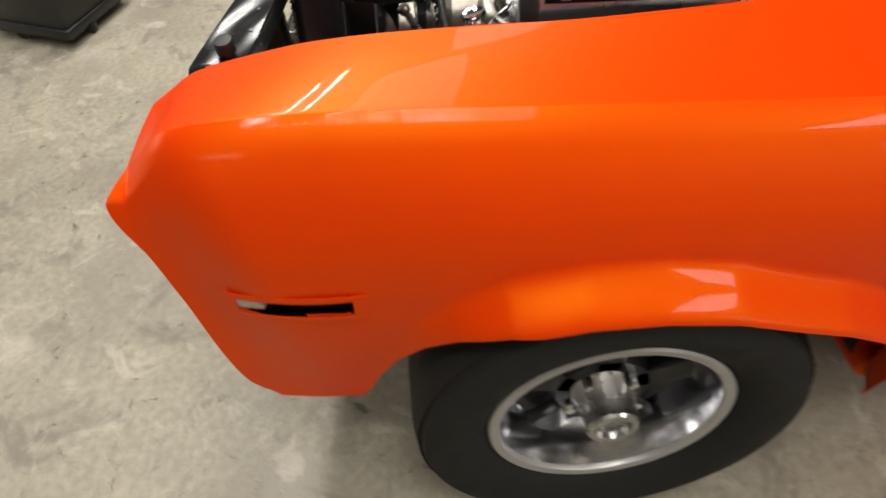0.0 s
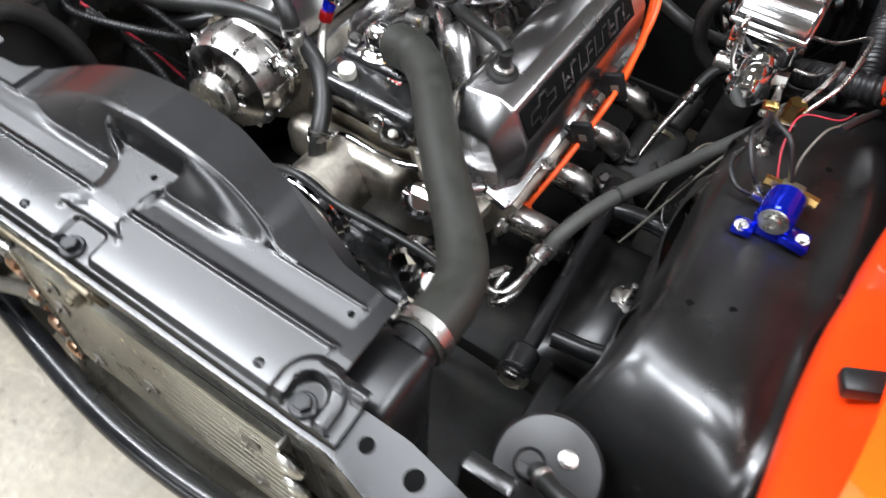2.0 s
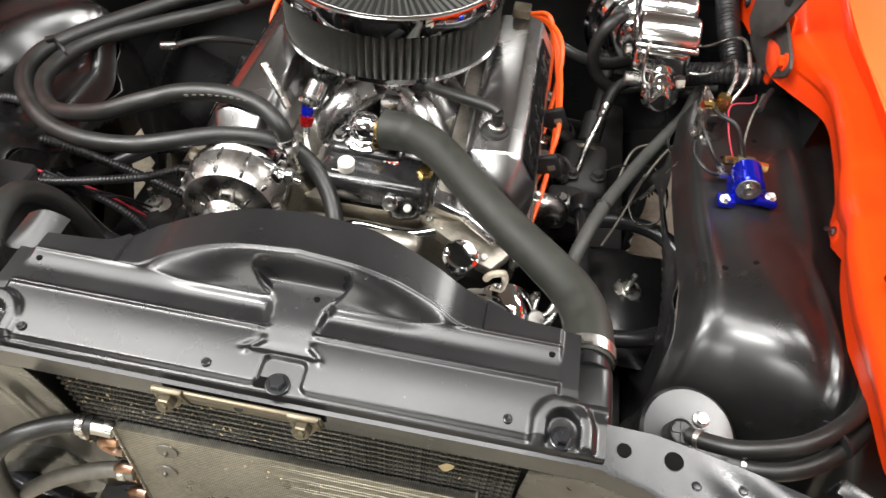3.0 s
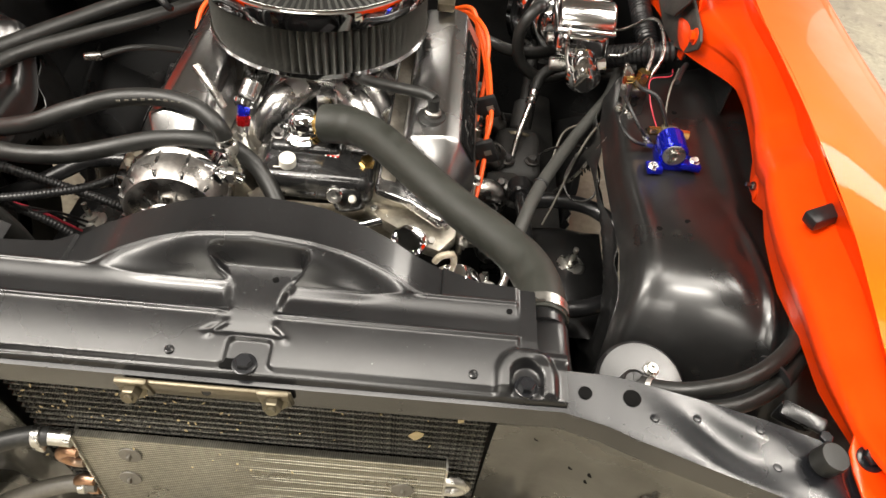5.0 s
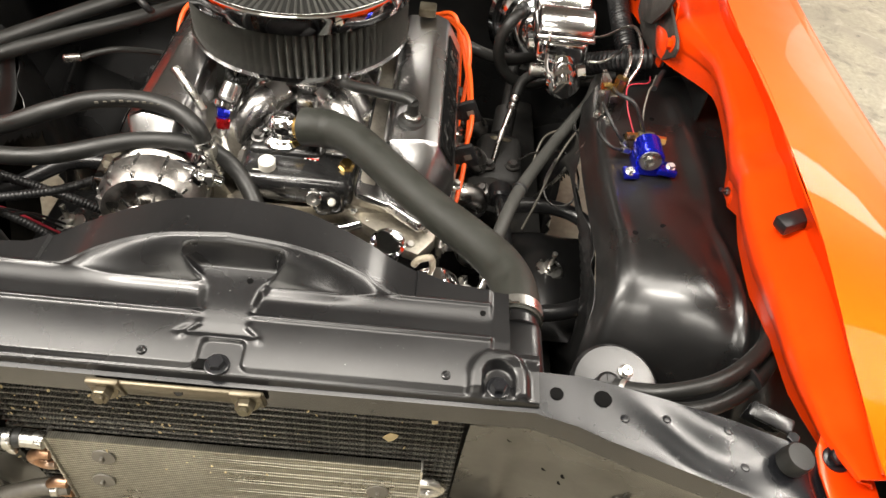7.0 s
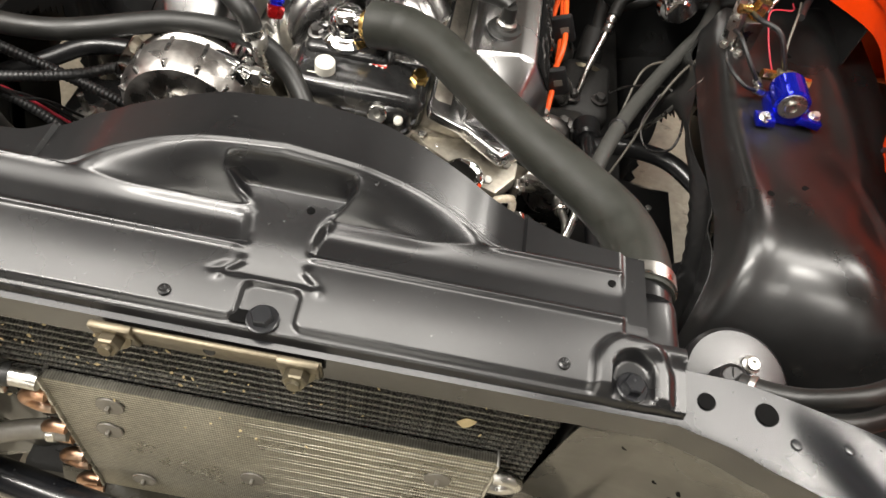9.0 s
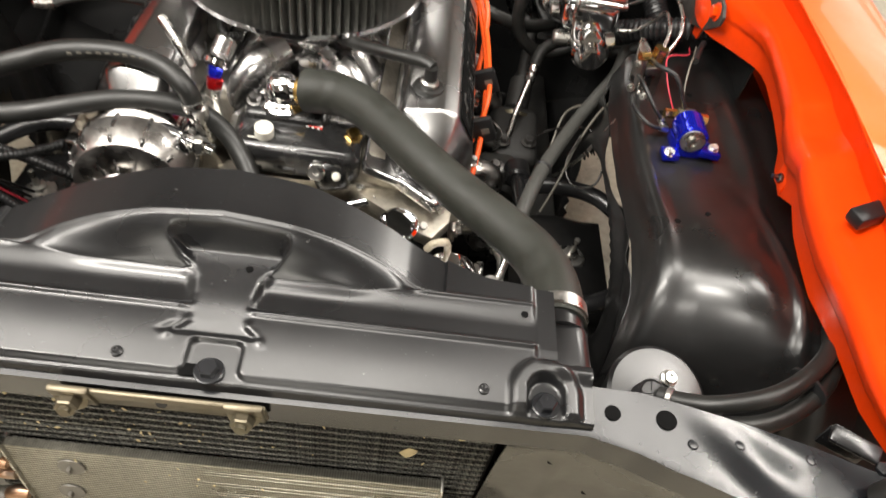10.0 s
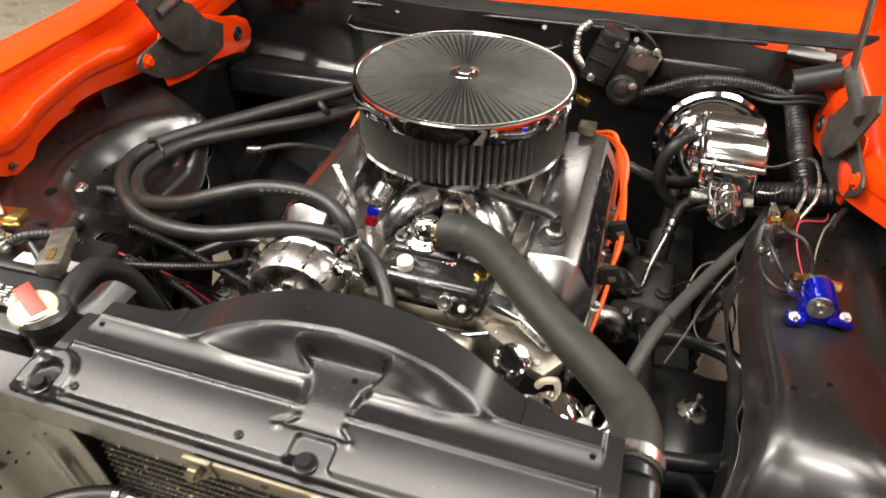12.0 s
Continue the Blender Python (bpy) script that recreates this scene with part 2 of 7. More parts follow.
def finned(m):
    """Fine upright fins and level rows across a core."""
    nt = m.node_tree
    b = nt.nodes["Principled BSDF"]
    tc = nt.nodes.new("ShaderNodeTexCoord")
    colour = b.inputs["Base Color"].links[0].from_socket
    total = None
    for axis, scale, low in (("X", 130.0, 0.72), ("Z", 75.0, 0.45)):
        w = nt.nodes.new("ShaderNodeTexWave")
        w.bands_direction = axis
        w.inputs["Scale"].default_value, w.inputs["Distortion"].default_value, w.inputs["Detail"].default_value = scale, 0.6, 1
        nt.links.new(tc.outputs["Object"], w.inputs["Vector"])
        r = nt.nodes.new("ShaderNodeMapRange")
        r.inputs["To Min"].default_value, r.inputs["To Max"].default_value = low, 1.15
        nt.links.new(w.outputs["Fac"], r.inputs["Value"])
        sc = nt.nodes.new("ShaderNodeVectorMath")
        sc.operation = "SCALE"
        nt.links.new(colour, sc.inputs[0])
        nt.links.new(r.outputs[0], sc.inputs["Scale"])
        colour, total = sc.outputs[0], w.outputs["Fac"]
    nt.links.new(colour, b.inputs["Base Color"])
    bp = nt.nodes.new("ShaderNodeBump")
    bp.inputs["Distance"].default_value = 0.0008
    nt.links.new(total, bp.inputs["Height"])
    nt.links.new(bp.outputs[0], b.inputs["Normal"])


finned(M_COND)


# ---- building helpers ----
def thing(name, at, label, category, group="", kind=""):
    ob = new(name)
    ob.empty_display_size = 0.02
    ob.location = at
    return tagged(ob, label, category, group, kind)


def part(name, bm, material, parent=None, label="", angle=38):
    me = bpy.data.meshes.new(name)
    bmesh.ops.recalc_face_normals(bm, faces=bm.faces)
    bm.to_mesh(me)
    bm.free()
    me.materials.append(material)
    me.shade_smooth()
    me.set_sharp_from_angle(angle=radians(angle))
    ob = new(name, me)
    if parent:
        root, off = parent, V((0, 0, 0))
        while root:
            off += root.location
            root = root.parent
        ob.parent = parent
        me.transform(Matrix.Translation(-off))
    if label:
        ob["label"] = label
    return ob


def to(p, d):
    return Matrix.Translation(V(p)) @ V(d).to_track_quat("Z", "Y").to_matrix().to_4x4()


def merge(bm, other, m=None):
    vs = [bm.verts.new(m @ v.co if m else v.co) for v in other.verts]
    other.verts.index_update()
    for f in other.faces:
        bm.faces.new([vs[v.index] for v in f.verts])
    other.free()


def box(bm, c, s, rot=(0, 0, 0), bev=0.0, seg=2, m=None):
    t = bmesh.new()
    bmesh.ops.create_cube(t, size=1, matrix=Matrix.Diagonal((*s, 1)))
    if bev:
        bmesh.ops.bevel(t, geom=list(t.edges), offset=bev, segments=seg, profile=0.5, affect="EDGES")
    base = pose(*c, *rot)
    merge(bm, t, m @ base if m else base)
    return bm


def lathe(bm, prof, m, seg=40, close=True):
    rings = []
    for r, h in prof:
        if r < 1e-6:
            rings.append([bm.verts.new(m @ V((0, 0, h)))])
        else:
            rings.append([bm.verts.new(m @ V((r * math.cos(2 * math.pi * k / seg), r * math.sin(2 * math.pi * k / seg), h))) for k in range(seg)])
    for a, b in zip(rings, rings[1:]):
        for k in range(seg):
            k2 = (k + 1) % seg
            if len(a) == 1 and len(b) == 1:
                continue
            if len(a) == 1:
                bm.faces.new((a[0], b[k], b[k2]))
            elif len(b) == 1:
                bm.faces.new((a[k], a[k2], b[0]))
            else:
                bm.faces.new((a[k], a[k2], b[k2], b[k]))
    if close:
        for ring in (rings[0], rings[-1]):
            if len(ring) > 1:
                bm.faces.new(ring)
    return bm


def cyl(bm, p0, p1, r, r1=None, seg=24, bev=0.0):
    p0, p1 = V(p0), V(p1)
    h, r1 = (p1 - p0).length, r if r1 is None else r1
    prof = [(r, 0), (r1, h)] if not bev else [(r - bev, 0), (r, bev), (r1, h - bev), (r1 - bev, h)]
    return lathe(bm, prof, to(p0, p1 - p0), seg)


def curve(pts, step=0.008):
    pts = [V(p) for p in pts]
    p = [2 * pts[0] - pts[1]] + pts + [2 * pts[-1] - pts[-2]]
    out = []
    for i in range(1, len(p) - 2):
        n = max(2, int((p[i + 1] - p[i]).length / step))
        for k in range(n):
            t = k / n
            a, b, c, d = p[i - 1], p[i], p[i + 1], p[i + 2]
            out.append(0.5 * (2 * b + (c - a) * t + (2 * a - 5 * b + 4 * c - d) * t * t + (3 * b - a - 3 * c + d) * t ** 3))
    out.append(pts[-1])
    return out


def tube(bm, pts, r, seg=14, step=0.008, ridge=0.0, pitch=0.006, flat=1.0):
    line = curve(pts, min(step, pitch / 4) if ridge else step)
    t0 = (line[1] - line[0]).normalized()
    nrm = t0.orthogonal().normalized()
    rings, run = [], 0.0
    for i, p in enumerate(line):
        t = (line[min(i + 1, len(line) - 1)] - line[max(i - 1, 0)]).normalized()
        nrm = (nrm - t * nrm.dot(t)).normalized()
        bi = t.cross(nrm)
        if i:
            run += (p - line[i - 1]).length
        rad = r(i / (len(line) - 1)) if callable(r) else r
        if ridge:
            rad *= 1 - ridge * (0.5 - 0.5 * math.cos(2 * math.pi * run / pitch))
        rings.append([bm.verts.new(p + (nrm * math.cos(2 * math.pi * k / seg) + bi * flat * math.sin(2 * math.pi * k / seg)) * rad) for k in range(seg)])
    for a, b in zip(rings, rings[1:]):
        for k in range(seg):
            bm.faces.new((a[k], a[(k + 1) % seg], b[(k + 1) % seg], b[k]))
    bm.faces.new(rings[0])
    bm.faces.new(rings[-1])
    return bm


def grid(bm, f, nu, nv, thick=0.0, keep=None):
    pts = [[V(f(i / nu, j / nv)) for j in range(nv + 1)] for i in range(nu + 1)]

    def normal(i, j):
        du = pts[min(i + 1, nu)][j] - pts[max(i - 1, 0)][j]
        dv = pts[i][min(j + 1, nv)] - pts[i][max(j - 1, 0)]
        n = du.cross(dv)
        return n.normalized() if n.length > 1e-12 else V((0, 0, 1))
    a = [[bm.verts.new(pts[i][j]) for j in range(nv + 1)] for i in range(nu + 1)]
    cells = {(i, j) for i in range(nu) for j in range(nv) if not keep or keep((i + 0.5) / nu, (j + 0.5) / nv)}
    for i, j in cells:
        bm.faces.new((a[i][j], a[i + 1][j], a[i + 1][j + 1], a[i][j + 1]))
    if thick:
        b = [[bm.verts.new(pts[i][j] - normal(i, j) * thick) for j in range(nv + 1)] for i in range(nu + 1)]
        for i, j in cells:
            bm.faces.new((b[i][j], b[i][j + 1], b[i + 1][j + 1], b[i + 1][j]))
            for di, dj, e in ((-1, 0, ((i, j), (i, j + 1))), (1, 0, ((i + 1, j + 1), (i + 1, j))), (0, -1, ((i + 1, j), (i, j))), (0, 1, ((i, j + 1), (i + 1, j + 1)))):
                if (i + di, j + dj) not in cells:
                    (i0, j0), (i1, j1) = e
                    bm.faces.new((a[i0][j0], a[i1][j1], b[i1][j1], b[i0][j0]))
    for v in [v for v in bm.verts if not v.link_faces]:
        bm.verts.remove(v)
    return bm


def prism(bm, poly, h, m, bev=0.0):
    t = bmesh.new()
    lo = [t.verts.new((x, y, 0)) for x, y in poly]
    hi = [t.verts.new((x, y, h)) for x, y in poly]
    n = len(poly)
    t.faces.new(lo[::-1])
    t.faces.new(hi)
    for k in range(n):
        t.faces.new((lo[k], lo[(k + 1) % n], hi[(k + 1) % n], hi[k]))
    if bev:
        bmesh.ops.bevel(t, geom=list(t.edges), offset=bev, segments=2, profile=0.5, affect="EDGES")
    merge(bm, t, m)
    return bm


def lerp(table, x):
    return float(np.interp(x, [a for a, _ in table], [b for _, b in table]))


def spline(table, x):
    """Smooth monotone curve through the table."""
    n = len(table)
    if x <= table[0][0] or x >= table[-1][0]:
        return lerp(table, x)
    h = [table[i + 1][0] - table[i][0] for i in range(n - 1)]
    s = [(table[i + 1][1] - table[i][1]) / h[i] for i in range(n - 1)]
    i = max(k for k in range(n - 1) if table[k][0] <= x)

    def slope(k):
        if k == 0 or k == n - 1:
            return s[0] if k == 0 else s[-1]
        return 0.0 if s[k - 1] * s[k] <= 0 else 2 * s[k - 1] * s[k] / (s[k - 1] + s[k])
    t = (x - table[i][0]) / h[i]
    a, b = slope(i) * h[i], slope(i + 1) * h[i]
    return table[i][1] * (1 + 2 * t) * (1 - t) ** 2 + a * t * (1 - t) ** 2 + table[i + 1][1] * t * t * (3 - 2 * t) + b * t * t * (t - 1)


def smooth(a, b, x):
    t = min(1.0, max(0.0, (x - a) / (b - a)))
    return t * t * (3 - 2 * t)


def hexbolt(bm, p, d, r=0.007, h=0.006, washer=0.0, shank=0.0):
    m = to(p, d)
    if washer:
        lathe(bm, [(washer, -0.0005), (washer, 0.0015), (washer * 0.9, 0.002), (0, 0.002)], m, 20)
    z = 0.002 if washer else 0
    lathe(bm, [(r, z), (r, z + h * 0.85), (r * 0.88, z + h), (0, z + h)], m, 6)
    if shank:
        cyl(bm, m @ V((0, 0, z + h)), m @ V((0, 0, z + h + shank)), r * 0.5, seg=10)
    return bm


def bolt(p, d, r, h, material, parent, washer=0.0, shank=0.0, name="bolt"):
    return part(name, hexbolt(bmesh.new(), p, d, r, h, washer, shank), material, parent, angle=25)


def letters(text, size, depth, m):
    cu = bpy.data.curves.new("lettering", "FONT")
    cu.body, cu.size, cu.extrude, cu.align_x, cu.align_y = text, size, depth, "CENTER", "CENTER"
    ob = bpy.data.objects.new("lettering", cu)
    scene.collection.objects.link(ob)
    me = bpy.data.meshes.new_from_object(ob.evaluated_get(bpy.context.evaluated_depsgraph_get()))
    bpy.data.objects.remove(ob)
    bm = bmesh.new()
    bm.from_mesh(me)
    bpy.data.meshes.remove(me)
    bmesh.ops.transform(bm, matrix=m, verts=bm.verts)
    return bm


MID = -0.0125  # the car's centre line
ENG = -0.040   # the engine's centre line
FAR = -0.055    # mirror line of the far fender


def mirror_x(bm, c=MID):
    for v in bm.verts:
        v.co.x = 2 * c - v.co.x
    bmesh.ops.reverse_faces(bm, faces=bm.faces)
    return bm


# ---- the garage ----
X0, X1, Y0, Y1 = -4.2, 4.4, -4.2, 6.0


def slab(name, c, s, material, label=""):
    return tagged(part(name, box(bmesh.new(), c, s), material), label, kind="structure")


slab("floor", ((X0 + X1) / 2, (Y0 + Y1) / 2, -0.1), (X1 - X0, Y1 - Y0, 0.2), M_CONCRETE, "worn stained beige garage concrete floor")
slab("ceiling", ((X0 + X1) / 2, (Y0 + Y1) / 2, CEIL + 0.1), (X1 - X0, Y1 - Y0, 0.2), M_CEIL)
slab("wall_west", (X0 - 0.1, (Y0 + Y1) / 2, CEIL / 2), (0.2, Y1 - Y0 + 0.4, CEIL), M_WALL)
EAST = bmesh.new()
wy0, wy1, wz0, wz1 = WIN_Y - WIN_W / 2, WIN_Y + WIN_W / 2, WIN_Z - WIN_H / 2, WIN_Z + WIN_H / 2
for ya, yb, za, zb in ((Y0 - 0.2, wy0, 0, CEIL), (wy1, Y1 + 0.2, 0, CEIL), (wy0, wy1, 0, wz0), (wy0, wy1, wz1, CEIL)):
    box(EAST, (X1 + 0.1, (ya + yb) / 2, (za + zb) / 2), (0.2, yb - ya, zb - za))
tagged(part("wall_east", EAST, M_WALL), "plain painted garage wall with an added window", kind="structure")
# window added to go with the east fill light, never in view
win = tagged(part("added_window", box(bmesh.new(), (X1 + 0.12, WIN_Y, WIN_Z), (0.012, WIN_W, WIN_H)), M_LABEL), "frosted white window pane added behind the east fill light", kind="structure")
for dy, dz, sy, sz in ((0, WIN_H / 2 - 0.03, WIN_W, 0.06), (0, 0.03 - WIN_H / 2, WIN_W, 0.06), (WIN_W / 2 - 0.03, 0, 0.06, WIN_H - 0.12), (0.03 - WIN_W / 2, 0, 0.06, WIN_H - 0.12), (0, 0, 0.05, WIN_H - 0.12)):
    part("added_window_frame", box(bmesh.new(), (X1 + 0.09, WIN_Y + dy, WIN_Z + dz), (0.05, sy, sz), bev=0.006), M_WHITE, win)
SOUTH = bmesh.new()
dx0, dx1, dz1 = DOOR_X - 1.45, DOOR_X + 1.45, 2.2
for xa, xb, za, zb in ((X0, dx0, 0, CEIL), (dx1, X1, 0, CEIL), (dx0, dx1, dz1, CEIL)):
    box(SOUTH, ((xa + xb) / 2, Y0 - 0.1, (za + zb) / 2), (xb - xa, 0.2, zb - za))
tagged(part("wall_south", SOUTH, M_WALL), "plain painted garage wall round the added door", kind="structure")
# unseen door added to carry the south fill lights
gate = tagged(part("added_door", box(bmesh.new(), (DOOR_X, Y0 - 0.07, 0.735), (2.9, 0.05, 1.47), bev=0.004), M_LABEL), "white sectional door with frosted panes, added for the south fill lights", kind="structure")
part("door_panel", box(bmesh.new(), (DOOR_X, Y0 - 0.07, (PANE_Z + 0.25 + dz1) / 2), (2.9, 0.05, dz1 - PANE_Z - 0.25), bev=0.004), M_LABEL, gate)
for k in range(5):
    part("stile", box(bmesh.new(), (DOOR_X - 1.40 + 0.70 * k, Y0 - 0.07, PANE_Z), (0.08 if k in (1, 2, 3) else 0.10, 0.05, 0.50), bev=0.004), M_LABEL, gate)
for k in range(4):
    part("pane", box(bmesh.new(), (DOOR_X - 1.05 + 0.70 * k, Y0 - 0.07, PANE_Z), (PANE_W, 0.012, 0.50)), M_LABEL, gate, "frosted white pane added behind a south fill light")
slab("wall_north", ((X0 + X1) / 2, Y1 + 0.1, CEIL / 2), (X1 - X0, 0.2, CEIL), M_WALL)


def ceiling_light(x, y, turn):
    t = thing("ceiling_light", (x, y, CEIL), "white metal twin-tube light fixed to the garage ceiling", "ceiling light", "ceiling tube lights")
    m = pose(x, y, CEIL, 0, 0, turn)
    part("housing", box(bmesh.new(), (0, 0, -0.035), (0.24, 1.26, 0.07), bev=0.008, m=m), M_WALL, t)
    for sy in (-0.62, 0.62):
        part("end_cap", box(bmesh.new(), (0, sy, -0.08), (0.22, 0.02, 0.03), bev=0.004, m=m), M_WHITE, t)
    return t


def fill_panel(x, y):
    t = thing("fill_panel", (x, y, CEIL), "wide fill light panel added on the garage ceiling, out of view", "ceiling light", "opal ceiling panels")
    for dy in (-FILL_W / 2 - 0.02, FILL_W / 2 + 0.02):
        part("side_rail", box(bmesh.new(), (x, y + dy, CEIL - 0.05), (1.26, 0.03, 0.10), bev=0.006), M_WHITE, t)
    for dx in (-0.615, 0.615):
        part("end_rail", box(bmesh.new(), (x + dx, y, CEIL - 0.05), (0.03, FILL_W + 0.01, 0.10), bev=0.006), M_WHITE, t)
    return t


for sx, sy, sp, turn in STRIPS:
    ceiling_light(sx, sy, turn)
for sx, sy, sp in FILL_PANELS:
    fill_panel(sx, sy)


def black_bin():
    t = thing("storage_bin", (-0.98, -0.98, 0), "black plastic bin on casters on the concrete floor", "storage bin")
    part("body", box(bmesh.new(), (-1.05, -0.96, 0.22), (0.34, 0.30, 0.40), (0, 0, -20), bev=0.02), M_PLASTIC, t)
    part("rim", box(bmesh.new(), (-1.05, -0.96, 0.055), (0.36, 0.32, 0.03), (0, 0, -20), bev=0.008), M_PLASTIC, t)
    for cx, cy in ((-0.93, -1.06), (-1.17, -1.06), (-1.17, -0.86), (-0.95, -0.85)):
        part("caster", cyl(bmesh.new(), (cx - 0.012, cy, 0.025), (cx + 0.012, cy, 0.025), 0.025, seg=20, bev=0.004), M_PLASTIC, t)
    return t


black_bin()

# ---- the car's body ----
car = thing("car", (MID, 0.5, 0), "orange two-door muscle car with its hood removed, parked on concrete", "car")

INNER_X = [(-0.09, 0.580), (-0.05, 0.573), (0.0, 0.570), (0.05, 0.570), (0.1, 0.573), (0.2, 0.581), (0.3, 0.586), (0.4, 0.588), (0.5, 0.586), (0.6, 0.584), (0.9, 0.60), (1.3, 0.62)]
INNER_Z = [(-0.09, 0.771), (-0.05, 0.778), (0.0, 0.790), (0.1, 0.809), (0.2, 0.820), (0.3, 0.825), (0.4, 0.829), (0.5, 0.834), (0.9, 0.855), (1.3, 0.87)]
# foot of the inner flange
FOOT_X = [(-0.05, 0.573), (0.0, 0.564), (0.05, 0.559), (0.1, 0.558), (0.3, 0.566), (0.5, 0.578), (0.9, 0.60), (1.3, 0.62)]
FOOT_Z = [(-0.05, 0.777), (0.0, 0.784), (0.1, 0.796), (0.2, 0.808), (0.3, 0.818), (0.5, 0.833), (0.9, 0.855), (1.3, 0.87)]
CREASE_X = [(-0.12, 0.705), (-0.05, 0.727), (0.1, 0.723), (0.3, 0.718), (0.6, 0.724), (0.9, 0.736), (1.3, 0.745)]
CREASE_Z = [(-0.125, 0.762), (-0.08, 0.797), (-0.03, 0.810), (0.05, 0.815), (0.3, 0.811), (0.6, 0.806), (1.3, 0.815)]
SIDE_X = [(0.25, 0.752), (0.335, 0.765), (0.4, 0.777), (0.5, 0.795), (0.56, 0.803), (0.62, 0.806), (0.66, 0.804), (0.70, 0.796), (0.73, 0.784), (0.755, 0.770), (0.775, 0.756), (0.79, 0.744), (0.803, 0.731), (0.812, 0.720)]
LOW_Z = [(-0.03, 0.345), (0.04, 0.328), (0.100, 0.322), (0.112, 0.345), (0.13, 0.40), (0.155, 0.455), (0.19, 0.508), (0.23, 0.548), (0.29, 0.581), (0.38, 0.597), (0.47, 0.598), (0.56, 0.586),
         (0.64, 0.560), (0.72, 0.536), (0.78, 0.508), (0.84, 0.455), (0.885, 0.37), (0.905, 0.25), (1.3, 0.25)]
# the nose: height, front end, x there
NOSE = [(0.762, -0.124, 0.705), (0.753, -0.137, 0.728), (0.741, -0.146, 0.743), (0.667, -0.120, 0.757), (0.58, -0.099, 0.767), (0.455, -0.076, 0.770), (0.39, -0.058, 0.768), (0.345, -0.020, 0.765)]


def fender_point(u, v):
    """u from the nose to the cowl, v from the inner edge over the top and down the side."""
    w = u ** 1.35
    if v < 0.42:
        k = v / 0.42
        yf = lerp([(0, -0.080), (0.2, -0.112), (0.6, -0.119), (1, -0.124)], k)
        y = yf + (1.3 - yf) * w
        x0, z0, x1, z1 = spline(INNER_X, y), spline(INNER_Z, y), spline(CREASE_X, y), spline(CREASE_Z, y)
        z = z0 + (z1 - z0) * k + 0.003 * math.sin(math.pi * k) * smooth(-0.1, 0.15, y)
        z -= 0.020 * smooth(-0.055, -0.125, y)
        return x0 + (x1 - x0) * k, y, z
    k = (v - 0.42) / 0.58
    zf = 0.762 - 0.417 * k ** 1.5
    yf = spline([(-a, b) for a, b, _ in NOSE], -zf)
    y = yf + (1.3 - yf) * w
    low, top = lerp(LOW_Z, y), spline(CREASE_Z, y) - 0.020 * smooth(-0.055, -0.125, y)
    z = top + (low - top) * k ** 1.5
    zs = 0.812 + (z - top) * (0.812 - 0.335) / max(0.05, top - min(low, 0.335)) if z > 0.62 else z
    edge = spline(CREASE_X, y)
    ease = 1 - smooth(0, 0.13, y - yf)
    x = spline(SIDE_X, zs) + (edge - 0.718) * smooth(0.70, 0.81, z) * (1 - ease)
    x += (spline([(-a, c) for a, _, c in NOSE], -zf) - x) * ease
    # meet the crease
    first = (0.718 + (edge - 0.718) * smooth(0.70, 0.81, top)) * (1 - ease) + 0.705 * ease
    x += (edge - first) * (1 - smooth(0.0, 0.16, k))
    d = max(0.0, z - low)
    x += smooth(0.02, 0.34, y) * 0.008 + 0.056 * (1 - smooth(0.0, 0.055, d)) * smooth(0.12, 0.34, y) * smooth(0.97, 0.86, y)
    return x, y, z


def slot_keep(u, v):
    x, y, z = fender_point(u, v)
    return not (-0.033 < y < 0.115 and abs(z - 0.596) < 0.0165)


